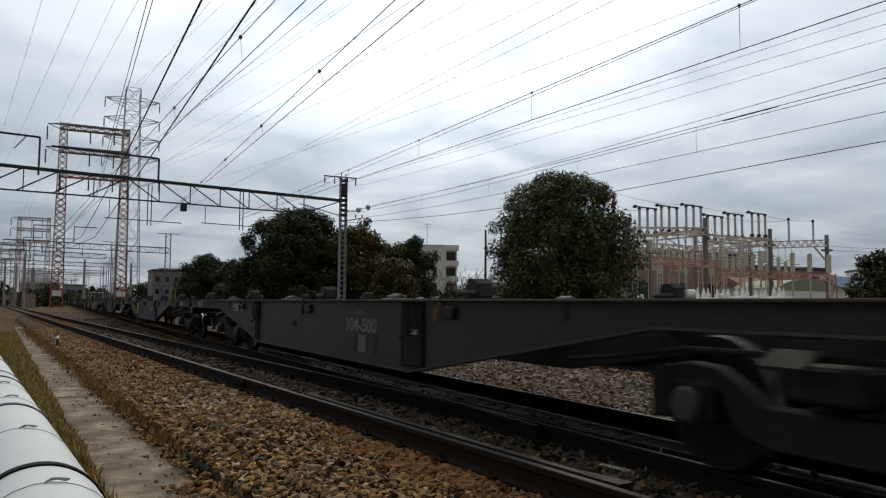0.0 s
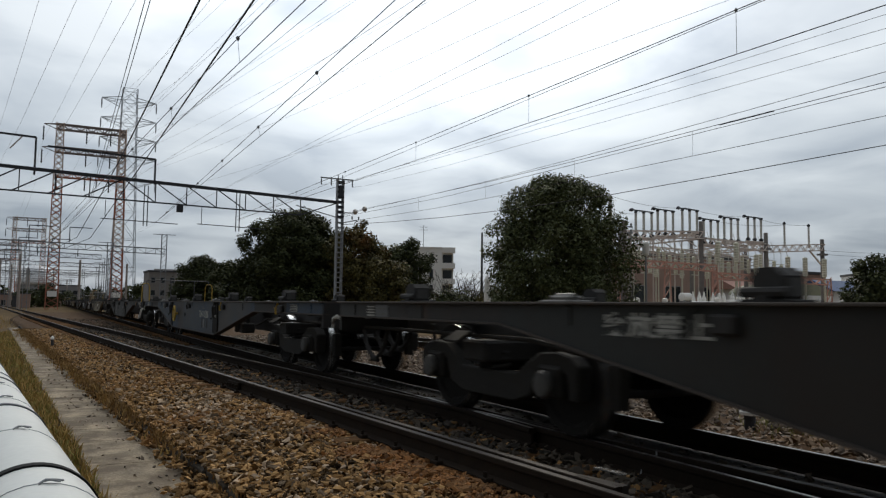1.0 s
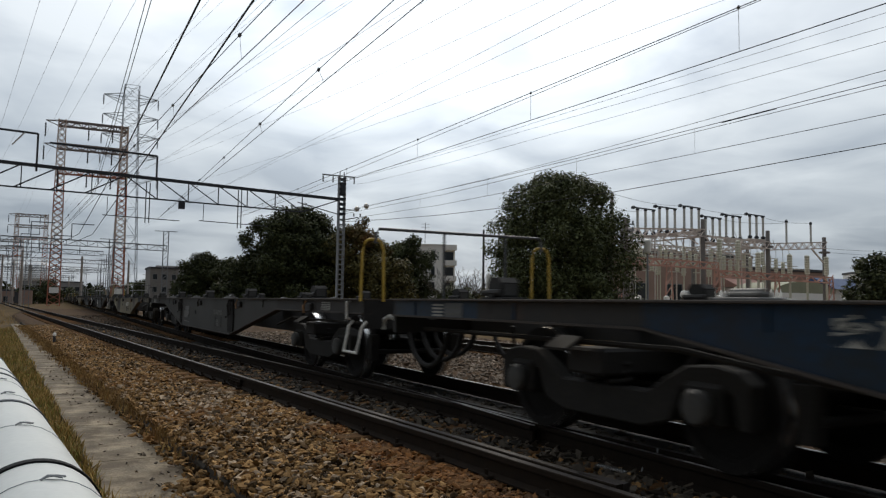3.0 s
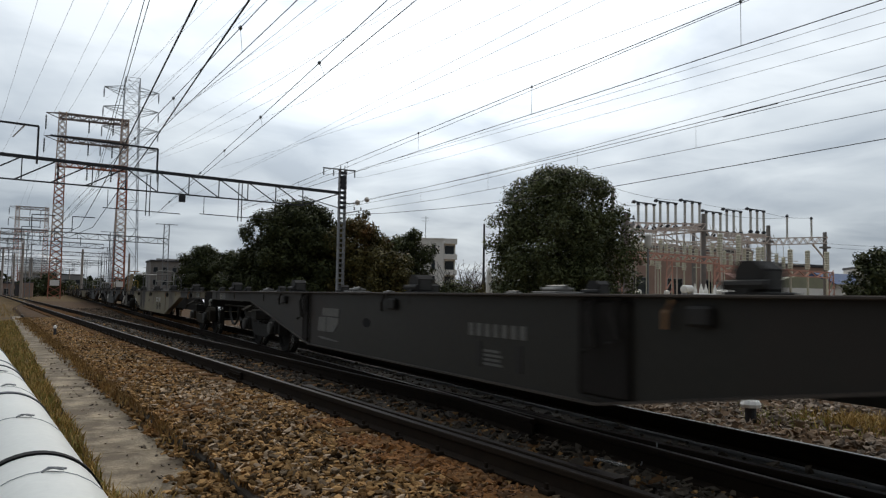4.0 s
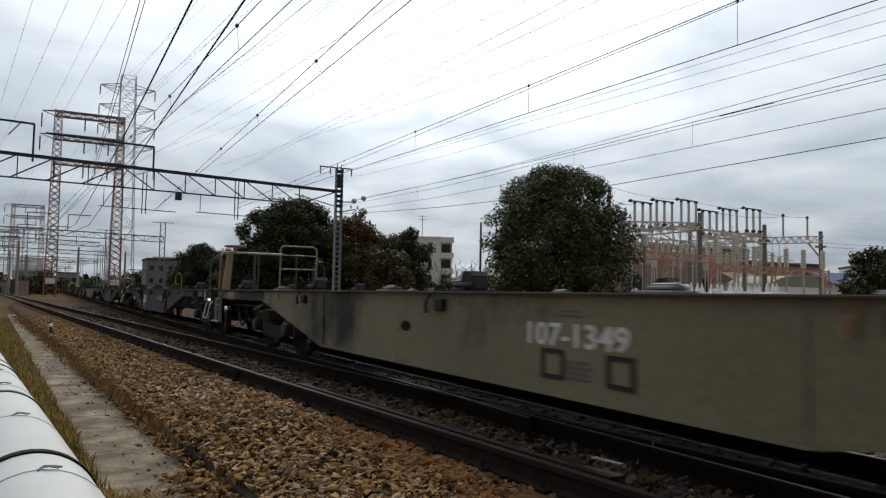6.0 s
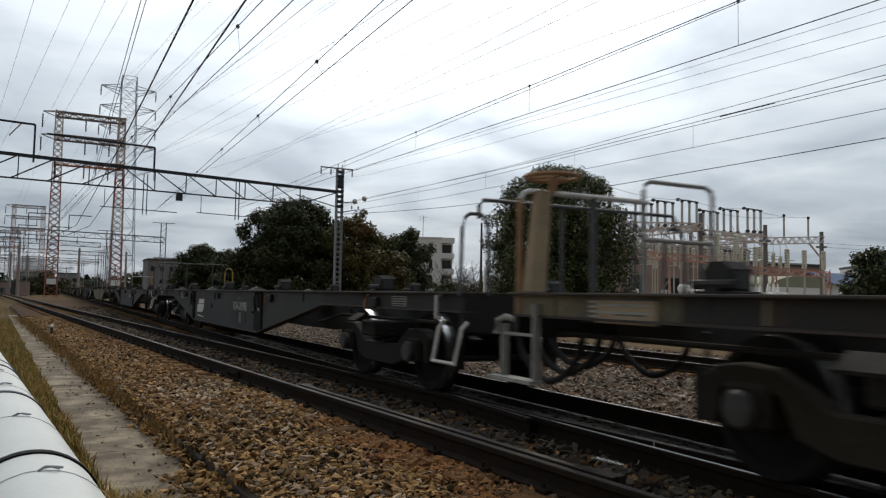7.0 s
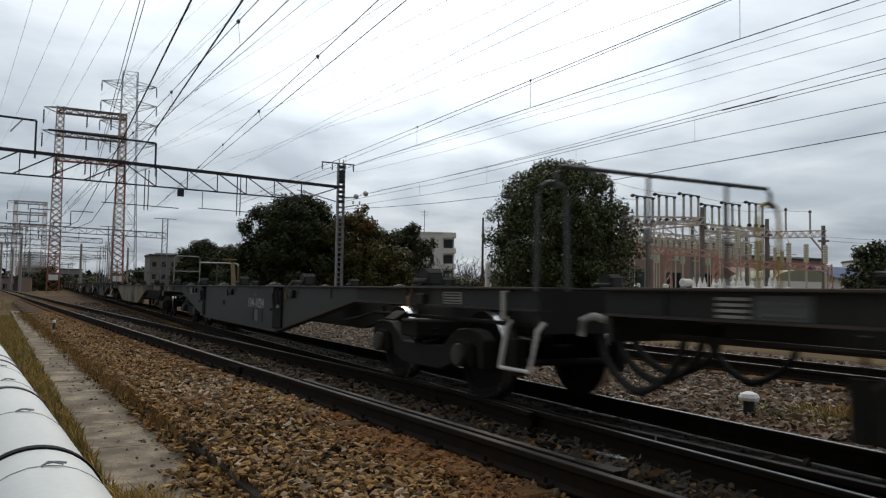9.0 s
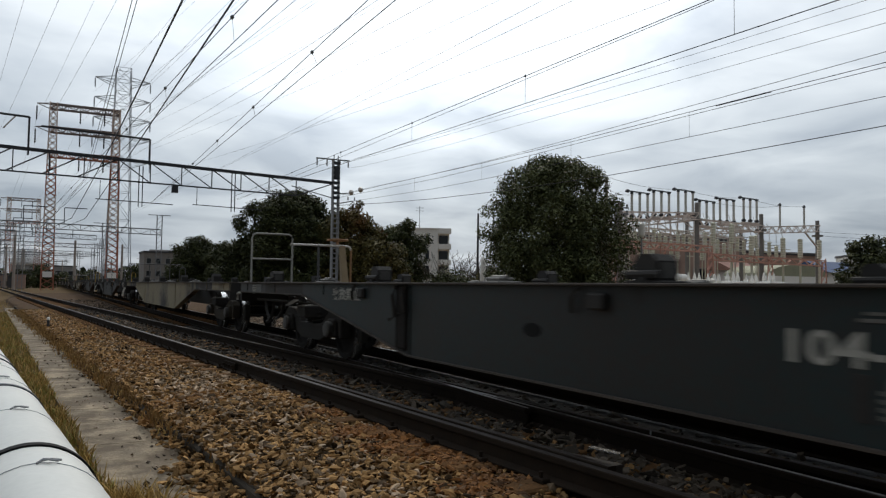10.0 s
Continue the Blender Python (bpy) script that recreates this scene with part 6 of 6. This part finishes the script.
def substation():
    st = empty("switchyard")
    tagged(st, "outdoor substation frame of grey posts and lattice beams", "substation")
    posts = [(33.9, 39, 6.5), (41.4, 39, 7.3), (48.2, 39, 6.85), (54.8, 39, 6.7)]
    for x, y, h in posts:
        for dy in (0, 7.5):
            bm = B()
            lathe(bm, [(0.19, -0.4), (0.15, h)], (x, y + dy, 0), n=12)
            box(bm, x - 0.34, x + 0.34, y + dy - 0.26, y + dy + 0.26, h - 1.3, h - 1.15)
            part("post", bm, "post_grey", st)
    for dy in (0, 7.5):
        for (xa, _, ha), (xb, _, hb) in zip(posts, posts[1:]):
            bm = B()
            za, zb = {33.9: (5.95, 6.30), 41.4: (5.85, 5.72), 48.2: (5.62, 6.05)}[xa]
            truss_beam(bm, (xa, 39 + dy, za), (xb, 39 + dy, zb), 0.5, 14, 0.06)
            part("upper_beam", bm, "steel_cream", st)
    for x, y, h in posts[:3]:
        bm = B()
        truss_beam(bm, (x, 39, h - 1.05), (x, 46.5, h - 1.05), 0.45, 12, 0.06)
        part("cross_beam", bm, "steel_cream", st)
    # low rust-pink beams on the street side
    for a, b in (((32.3, 37.6, 3.95), (41.2, 37.6, 3.85)), ((41.6, 37.9, 3.35), (54.0, 37.9, 3.2))):
        bm = B()
        truss_beam(bm, a, b, 0.42, 18, 0.075)
        part("lower_beam", bm, "steel_red_pale", st)
        for x in (a[0], (a[0] + b[0]) / 2, b[0]):
            bm = B()
            for o in (-0.2, 0.2):
                bar(bm, (x + o, a[1], a[2]), (x + o * 2.2, a[1], -0.3), 0.07)
            for k in range(6):
                bar(bm, (x - 0.25, a[1], 0.6 * k), (x + 0.25, a[1], 0.6 * k + 0.6), 0.05)
            part("beam_leg", bm, "steel_red_pale", st)
    rng = random.Random(9)
    # rows of switches: three post insulators under one bar
    for x, y, z in ((38.75, 42, 6.58), (40.9, 42, 6.82), (43.4, 42, 7.05), (45.65, 42, 6.4), (47.9, 42, 6.68), (50.6, 42, 6.9)):
        sw = empty("switch_set", pose(x, y, 0))
        tagged(sw, "disconnector switch of three pale post insulators", "switchgear", group="switches of the substation")
        for o in (-0.77, 0, 0.77):
            bm = B()
            post_insulator(bm, o, 0, z - 0.12, 1.62, 0.105)
            part("post_insulator", bm, "stack_grey", sw)
            bm = B()
            lathe(bm, [(0.10, -0.14), (0.19, -0.04), (0.17, 0.05), (0.08, 0.12)], (o, 0, z - 0.2), n=8)
            part("insulator_foot", bm, "steel_dark", sw)
            bm = B()
            lathe(bm, [(0.10, -0.08), (0.14, 0), (0.08, 0.08)], (o, 0, z + 1.5), n=8)
            part("insulator_cap", bm, "steel_dark", sw)
        bm = B()
        bar(bm, (-1.0, 0, z + 1.62), (0.95, 0, z + 1.56), 0.09)
        part("contact_bar", bm, "steel_dark", sw)
        bm = B()
        tube(bm, [(-1.0, 0, z + 1.66), (-1.12, 0, z + 1.70), (-1.28, 0, z + 1.66), (-1.36, 0, z + 1.54)], 0.06, 8)
        lathe(bm, [(0.06, -0.12), (0.16, 0), (0.06, 0.12)], (-1.15, 0, z + 1.62), n=8)
        part("contact_jaw", bm, "steel_dark", sw)
        bm = B()
        box(bm, -1.05, 1.05, -0.08, 0.08, z - 0.45, z - 0.34)
        part("base_bar", bm, "steel_cream", sw)
        bm = B()
        bar(bm, (-1.05, 0, z - 0.52), (1.05, 0, z - 0.52), 0.12)
        bar(bm, (-0.9, 0, z - 0.55), (0.7, 0, z - 1.25), 0.06)
        bar(bm, (0.9, 0, z - 0.5), (0.9, 0, -0.3), 0.08)
        part("support", bm, "steel_cream", sw)
    # bus bars and droppers
    for k in range(5):
        bm = B()
        z = 4.3 + 0.35 * k
        tube(bm, [(33.5, 40 + 0.9 * k, z), (54, 40 + 0.9 * k, z - 0.25)], 0.035, 6)
        for x in (35.5, 38, 40.5, 43, 46, 49, 52):
            part("bus_bar", bm, "stack_grey", st)
            bm = B()
            post_insulator(bm, x + 0.3 * k, 40 + 0.9 * k, z - 1.1, 1.1, 0.16)
            if k % 2 == 0:
                bar(bm, (x + 0.3 * k, 40 + 0.9 * k, z - 1.1), (x + 0.3 * k, 40 + 0.9 * k, -0.3), 0.06)
            else:
                bar(bm, (x + 0.3 * k - 0.9, 40 + 0.9 * k, z - 1.12), (x + 0.3 * k + 0.9, 40 + 0.9 * k, z - 1.12), 0.06)
            part("bus_support", bm, "stack_cream", st)
            bm = B()
            tube(bm, [(x + 0.3 * k, 40 + 0.9 * k, z), (x + 0.3 * k + 0.25, 40.2 + 0.9 * k, z + 0.9), (x + 0.3 * k + 0.3, 40.5 + 0.9 * k, z + 1.6)], 0.025, 5)
        part("jumper", bm, "stack_grey", st)
    for x in (42.5, 44.4, 46.5, 50.0, 52.0, 54.3):
        bm = B()
        post_insulator(bm, x, 38.5, 3.6 if x > 46 else 4.4, 1.5, 0.2)
        bar(bm, (x, 38.5, 4.4), (x, 38.5, -0.3), 0.12)
        part("bushing", bm, "stack_cream", st)
    for x in (50.33, 53.19):
        bm = B()
        post_insulator(bm, x, 39, 5.95, 1.75, 0.085)
        part("post_insulator", bm, "stack_grey", st)
        bm = B()
        lathe(bm, [(0.08, -0.1), (0.13, 0), (0.05, 0.12)], (x, 39, 7.72), n=8)
        part("insulator_cap", bm, "steel_dark", st)
    # knee braces at the end post and bent pipes under the upper beams
    bm = B()
    bar(bm, (53.2, 39, 5.75), (54.7, 39, 4.6), 0.10)
    part("knee_brace", bm, "steel_cream", st)
    for k in range(7):
        x = 35.0 + 1.9 * k
        bm = B()
        tube(bm, [(x, 40.2, 6.0), (x, 40.2, 5.35), (x + 0.25, 40.2, 5.1), (x + 1.2, 40.2, 5.05), (x + 1.45, 40.2, 4.85), (x + 1.45, 40.2, 3.9)], 0.05, 6)
        part("bent_pipe", bm, "steel_cream", st)
    # overhead connections
    for a, b in (((27.95, 33, 7.35), (43.1, 42, 8.75)), ((43.1, 42, 8.75), (50.3, 42, 8.55)), ((50.3, 42, 8.55), (53.19, 39, 7.75)), ((27.95, 33, 6.7), (38.5, 42, 8.1)), ((45.4, 42, 8.0), (50.33, 39, 7.6)), ((33.8, 39, 6.9), (27.9, 33, 6.6)), ((54.7, 39, 5.8), (75, 34, 6.2)), ((54.7, 39, 5.5), (75, 34, 5.7))):
        wires("jumper_wire", [sag(a, b, 0.25)], 0.012, "wire_grey", "grey jumper wire of the substation")
    bm = B()
    lathe(bm, [(0.13, -0.4), (0.10, 7.35)], (0, 0, 0), n=10)
    q = empty("steel_pole", pose(27.95, 33.0, 0))
    part("pole", bm, "pole_concrete", q)
    tagged(q, "plain grey pole rising behind the tree", "pole")
    q = empty("line_mast", pose(33.53, 38.2, 0))
    bm = B()
    lathe(bm, [(0.2, -0.4), (0.16, 6.75)], n=12)
    part("mast", bm, "arm_brown", q)
    bm = B()
    for z in (5.6, 6.0, 6.4):
        bar(bm, (-0.8, 0, z), (0.7, 0, z), 0.09)
        for x in (-0.7, 0.6):
            lathe(bm, [(0.03, 0), (0.08, 0.06), (0.05, 0.12), (0.08, 0.18), (0.03, 0.25)], (x, 0, z), n=8)
    part("crossarm", bm, "steel_grey", q)
    tagged(q, "concrete mast with short crossarms at the substation corner", "mast")
    # lamp
    q = empty("street_lamp", pose(27.8, 30.0, 0))
    bm = B()
    lathe(bm, [(0.07, -0.4), (0.05, 3.75)], n=10)
    part("post", bm, "steel_grey", q)
    bm = B()
    lathe(bm, [(0.10, 3.72), (0.17, 3.85), (0.20, 4.4), (0.16, 4.48), (0.03, 4.52)], n=14)
    part("lantern", bm, "porcelain", q)
    tagged(q, "grey lamp post with a white lantern, unlit", "street lamp")


M["steel_cream"] = mat("steel_cream", (0.72, 0.64, 0.58), (0.50, 0.41, 0.36), rough=0.7, scale=2, fine=20, bump=0.1)
M["steel_red_pale"] = mat("steel_red_pale", (0.66, 0.36, 0.28), (0.46, 0.25, 0.19), rough=0.75, scale=1.5, fine=20, bump=0.1)
substation()


def yard_clutter():
    """White insulators, cabinets and the low wall in the yard."""
    rng = random.Random(12)
    for k in range(16):
        x = 28.5 + 1.5 * k + rng.uniform(-0.4, 0.4)
        y = 33.5 + rng.uniform(-0.6, 1.5)
        h = rng.uniform(0.7, 1.2)
        q = empty("cable_bushing", pose(x, y, -0.3))
        bm = B()
        prof = [(0.16, 0)]
        for i in range(5):
            prof += [(0.30 - 0.03 * i, 0.9 + h * (i + 0.2) / 5), (0.17, 0.9 + h * (i + 0.8) / 5)]
        prof.append((0.06, 0.9 + h))
        lathe(bm, prof, n=10)
        part("bushing", bm, "porcelain", q)
        tagged(q, "pale porcelain cable bushing in the substation yard", "insulator", group="bushings of the yard")
    w = empty("yard_wall")
    tagged(w, "low pale concrete yard wall", "wall", kind="structure")
    for k in range(20):
        bm = B()
        box(bm, 24.5 + 2 * k + 0.01, 26.5 + 2 * k - 0.01, 31.6, 31.75, -0.4, 1.25, 0.02)
        part("wall_panel", bm, "render_white", w)


yard_clutter()


def yard_machines():
    """A lying tank and pale plinths of the yard's transformers."""
    q = empty("oil_tank", pose(34.7, 34.0, 0))
    bm = B()
    lathe(bm, [(0.05, -0.42), (0.20, -0.39), (0.26, -0.32), (0.26, 0.32), (0.20, 0.39), (0.05, 0.42)], (0, 0, 1.72), "x", 18)
    part("shell", bm, "porcelain", q)
    bm = B()
    for x in (-0.25, 0.25):
        box(bm, x - 0.06, x + 0.06, -0.2, 0.2, -0.3, 1.52)
    part("stand", bm, "render_grey", q)
    tagged(q, "white lying oil tank on a stand in the yard", "tank")
    rng = random.Random(4)
    for k in range(5):
        q = empty("transformer_plinth", pose(36.2 + 1.75 * k, 34.4, -0.3))
        h = 1.85 + rng.uniform(-0.12, 0.12)
        bm = B()
        box(bm, -0.8, 0.8, -0.7, 0.7, 0, h, 0.04)
        part("block", bm, "render_white", q)
        for x in (-0.45, 0.1, 0.5):
            bm = B()
            lathe(bm, [(0.14, h), (0.15, h + 0.15), (0.08, h + 0.3 + rng.uniform(0, 0.25)), (0.03, h + 0.62)], (x, 0, 0), n=10)
            part("terminal", bm, "porcelain", q)
        tagged(q, "pale concrete transformer plinth with white terminals", "transformer", group="plinths of the yard")


yard_machines()


# ---- buildings ----
def building(name, label, x, y, wx, wy, h, wall, roofm, rows=(), turn=0.0, roof="flat", floors=1, cols=0, z0=-0.4, arch=0.30):
    """A house: walls, roof, windows set in. The front faces -y."""
    b = empty(name, pose(x, y, z0, 0, 0, turn))
    tagged(b, label, "building")
    bm = B()
    box(bm, -wx / 2, wx / 2, -wy / 2, wy / 2, 0, h)
    part("wall", bm, wall, b)
    bm = B()
    if roof == "flat":
        box(bm, -wx / 2 - 0.15, wx / 2 + 0.15, -wy / 2 - 0.15, wy / 2 + 0.15, h, h + 0.35, 0.03)
    elif roof == "gable":
        prism(bm, [(-wy / 2 - 0.4, h), (wy / 2 + 0.4, h), (0, h + wy * 0.28)], "x", -wx / 2 - 0.4, wx / 2 + 0.4)
    elif roof == "arch":
        prism(bm, [(wx / 2 * math.cos(math.pi * k / 12), h + wx * arch * math.sin(math.pi * k / 12)) for k in range(13)], "y", -wy / 2, wy / 2)
    part("roof", bm, roofm, b)
    for f in range(floors):
        for c in range(cols):
            xx = -wx / 2 + wx * (c + 0.5) / cols
            zz = h * (f + 0.35) / floors
            win = new("window")
            win.parent = b
            bm = B()
            ww, hh = wx / cols * 0.22, h / floors * 0.2
            for q in ((-ww - 0.06, -ww, -hh, hh), (ww, ww + 0.06, -hh, hh), (-ww, ww, hh, hh + 0.06), (-ww - 0.1, ww + 0.1, -hh - 0.08, -hh)):
                box(bm, xx + q[0], xx + q[1], -wy / 2 - 0.05, -wy / 2 + 0.02, zz + q[2], zz + q[3])
            part("frame", bm, "steel_grey", win)
            bm = B()
            box(bm, xx - ww, xx + ww, -wy / 2 - 0.02, -wy / 2 + 0.01, zz - hh, zz + hh)
            part("pane", bm, "glass_dark", win)
    return b


def balcony_block():
    """White flats: a slit-windowed stair wall and a bay of open balconies."""
    b = empty("apartment_building", pose(57.3, 113, -0.4, 0, 0, -24))
    tagged(b, "white flat-roofed apartment block with open balconies", "building")
    bm = B()
    box(bm, -6.5, 1.5, 0, 8, 0, 11.1)
    box(bm, 1.5, 3.55, 1.5, 8, 0, 10.7)
    part("wall", bm, "render_white", b)
    bm = B()
    box(bm, -6.6, 1.6, -0.1, 8.1, 11.1, 11.35, 0.03)
    part("roof", bm, "render_white", b)
    for f in range(4):
        bm = B()
        box(bm, 1.52, 3.75, 0.0, 1.48, 2.65 * f + 2.45, 2.65 * f + 2.62)
        box(bm, 1.52, 3.75, 0.0, 0.12, 2.65 * f + 2.62, 2.65 * f + 3.35)
        part("balcony", bm, "render_white", b)
        bm = B()
        box(bm, 1.75, 3.3, 1.44, 1.52, 2.65 * f + 0.25, 2.65 * f + 2.2)
        part("balcony_door", bm, "glass_dark", b)
        for x in (-0.3, -3.4):
            w = new("window")
            w.parent = b
            bm = B()
            box(bm, x - 0.32, x + 0.32, -0.03, 0.02, 2.65 * f + 0.75, 2.65 * f + 2.25)
            part("pane", bm, "glass_dark", w)
            bm = B()
            box(bm, x - 0.4, x + 0.4, -0.09, 0.0, 2.65 * f + 0.66, 2.65 * f + 0.74)
            part("sill", bm, "steel_grey", w)
    bm = B()
    tube(bm, [(-1.6, 2, 11.3), (-1.6, 2, 15.2)], 0.05, 6)
    for z in (14.4, 14.9):
        tube(bm, [(-2.3, 2, z), (-0.9, 2, z)], 0.03, 5)
    part("aerial", bm, "wire_grey", b)


balcony_block()
building("apartment_building", "brown apartment house far along the line", 18.6, 152, 5.0, 8, 7.0, "post_grey", "roof_dark", floors=3, cols=3)
building("substation_building", "long brick-brown substation building behind the switchgear", 55.6, 58, 17.2, 8, 6.4, "brick_wall", "roof_dark", floors=1, cols=4)
building("substation_building", "brown shed with a dark flat roof beyond the switchgear", 75.0, 61, 12.5, 6, 5.6, "brick_wall", "roof_dark", floors=1, cols=4)
building("house", "low hall with a shallow olive curved roof", 60.6, 47.5, 8.2, 5, 2.75, "render_white", "roof_olive", roof="arch", floors=1, cols=4, arch=0.13)
building("house", "low house with a salmon tiled roof behind the switchgear", 59.8, 51.8, 3.4, 3, 3.35, "render_white", "roof_tile", roof="gable", floors=1, cols=2)
building("house", "house with a blue roof beyond the site", 67.4, 47, 5.4, 4, 3.2, "render_white", "roof_blue", roof="gable", floors=1, cols=3)
building("apartment_building", "pale block of flats on the horizon beyond the site", 128, 78, 14, 8, 7.4, "render_white", "roof_dark", floors=3, cols=5, turn=-40)
def domed_hall():
    """A far round hall: low wall, ribbed white dome."""
    b = empty("exhibition_hall", pose(-6.0, 430, 0))
    tagged(b, "far hall with a bright white dome", "building")
    bm = B()
    lathe(bm, [(8.8, -0.5), (8.8, 9.0)], n=32)
    part("wall", bm, "render_grey", b)
    bm = B()
    lathe(bm, [(9.2 * math.cos(math.pi * k / 20), 9.0 + 10.2 * math.sin(math.pi * k / 20)) for k in range(10)], n=32)
    part("roof", bm, "dome_white", b, smooth=True)
    for k in range(10):
        a = math.pi * k / 5
        bm = B()
        tube(bm, [(9.25 * math.cos(q) * math.cos(a), 9.25 * math.cos(q) * math.sin(a), 9.0 + 10.25 * math.sin(q)) for q in (0, 0.3, 0.6, 0.9, 1.2)], 0.16, 6)
        part("rib", bm, "steel_hazed", b)


domed_hall()
building("warehouse", "low dark red shed far along the tracks", -6, 190, 7, 10, 2.6, "brick_wall", "roof_dark", floors=1, cols=4)
building("house", "small pale house beyond the far trees", 33, 190, 10, 8, 7, "render_white", "roof_dark", roof="gable", floors=2, cols=3)
building("house", "small grey house on the far side of the line", 5.5, 260, 6, 8, 6, "render_grey", "roof_dark", floors=2, cols=2)
building("house", "pale two-storey house far behind the grove", 24.5, 175, 8, 8, 6.5, "render_white", "roof_dark", roof="gable", floors=2, cols=3)


# ---- clutter far along the line ----
def far_clutter():
    rng = random.Random(31)
    for k in range(14):
        y = rng.uniform(150, 330)
        x = y * math.tan(radians(rng.uniform(-3.4, 6.5)))
        h = rng.uniform(6, 9.5)
        q = empty("line_mast", pose(x, y, 0))
        bm = B()
        lathe(bm, [(0.2, -0.5), (0.14, h)], n=8)
        part("mast", bm, "pole_concrete", q)
        bm = B()
        bar(bm, (-1.4, 0, h - 0.5), (1.4, 0, h - 0.5), 0.1)
        bar(bm, (-0.9, 0, h - 1.3), (0.9, 0, h - 1.3), 0.08)
        part("crossarm", bm, "steel_grey", q)
        tagged(q, "slim concrete mast with crossarms far along the line", "mast", group="far masts")
    for k in range(10):
        y = rng.uniform(140, 240)
        x = y * math.tan(radians(rng.uniform(-3.2, 5.5)))
        w, h = rng.uniform(1.2, 4), rng.uniform(1.2, 3.0)
        q = empty("relay_cabinet", pose(x, y, -0.3))
        bm = B()
        box(bm, -w / 2, w / 2, -0.6, 0.6, 0, h, 0.05)
        part("body", bm, ("render_grey", "brick_wall", "render_white", "roof_dark")[k % 4], q)
        bm = B()
        box(bm, -w / 2 - 0.1, w / 2 + 0.1, -0.7, 0.7, h, h + 0.12, 0.02)
        part("lid", bm, "roof_dark", q)
        tagged(q, "lineside equipment cabinet far along the tracks", "cabinet", group="lineside cabinets")
    for k in range(9):
        y = rng.uniform(150, 230)
        x = y * math.tan(radians(rng.uniform(-1.5, 8)))
        h = rng.uniform(3, 5.5)
        tree("low dark shrub far along the line", x, y, h, clumps(60 + k, 16, h * 0.5, h, h * 0.2), "leaf", 60 + k, leaf=0.35, per=90)


far_clutter()


def bare_bush(x, y, h, seed):
    """Leafless bush of thin twigs."""
    rng = random.Random(seed)
    q = empty("bare_bush", pose(x, y, -0.3))
    bm = B()
    for k in range(46):
        a, e = rng.uniform(0, 2 * math.pi), rng.uniform(0.5, 1.4)
        L = h * rng.uniform(0.5, 1.0)
        p0 = Vector((0.2 * math.cos(a), 0.2 * math.sin(a), 0.1))
        p1 = p0 + Vector((math.cos(a) * math.cos(e), math.sin(a) * math.cos(e), math.sin(e))) * L * 0.55
        p2 = p1 + Vector((math.cos(a) * math.cos(e) + rng.uniform(-.5, .5), math.sin(a) * math.cos(e) + rng.uniform(-.5, .5), math.sin(e) * 0.8)) * L * 0.45
        tube(bm, [p0, p1, p2], 0.035, 5, r1=0.012)
        for j in range(3):
            s = p1.lerp(p2, rng.uniform(0, 1))
            tube(bm, [s, s + Vector((rng.uniform(-.5, .5), rng.uniform(-.5, .5), rng.uniform(0.1, 0.6)))], 0.014, 4)
    part("branchwork", bm, "bark", q)
    tagged(q, "leafless brown bush behind the tracks", "bush")


bare_bush(31.5, 55, 4.0, 1)
bare_bush(33.2, 53, 3.4, 2)
bare_bush(29.9, 55, 4.9, 3)
bare_bush(31.6, 56, 5.0, 4)


def signal_post():
    q = empty("signal_post", pose(24.4, 40.5, 0))
    bm = B()
    lathe(bm, [(0.12, -0.4), (0.12, 1.2), (0.22, 1.3), (0.17, 2.7), (0.05, 2.95)], n=12)
    part("bell", bm, "porcelain", q)
    tagged(q, "white bell-shaped cable terminal on a short post", "cable terminal")
    q = empty("steel_pole", pose(36.7, 62, 0))
    bm = B()
    lathe(bm, [(0.13, -0.4), (0.09, 8.1)], n=10)
    part("pole", bm, "steel_dark", q)
    tagged(q, "slim dark pole behind the bare bushes", "pole")


signal_post()


def guard_rail():
    q = empty("guard_rail")
    tagged(q, "low white tube guard rail beyond the far track", "guard rail")
    for z in (0.75, 1.1):
        bm = B()
        tube(bm, [(19.0, 33.0, z), (19.0, 46.0, z)], 0.035, 6)
        part("tube", bm, "white_paint", q)
    for k in range(8):
        bm = B()
        tube(bm, [(19.0, 33.0 + 13 * k / 7, -0.4), (19.0, 33.0 + 13 * k / 7, 1.1)], 0.035, 6)
        part("post", bm, "white_paint", q)


guard_rail()

portal_far(102, -6, 5.5, 7.0, ((-2.6, 8.2),), "grey line portal further along the tracks")
portal_far(148, -14, 8.5, 6.6, ((-9, 7.4), (8.0, 8.0)), "distant steel line portal across the tracks")
portal_far(198, -26, 8, 7.4, ((-16, 8.6), (7.0, 8.6)), "distant steel line portal across the tracks")
portal_far(275, -40, 4, 7.2, ((-24, 8.4), (3.0, 8.4)), "far steel line portal in the haze")
for y in (37.2, 38.6):
    q = empty("disc_insulator", pose(14.72, y, 6.1))
    bm = B()
    lathe(bm, [(0.03, -0.14), (0.13, -0.05), (0.15, 0.0), (0.13, 0.05), (0.03, 0.14)], axis="y", n=12)
    part("disc", bm, "insulator", q)
    tagged(q, "grey ball insulator on the tensioned wire", "insulator")


motions()
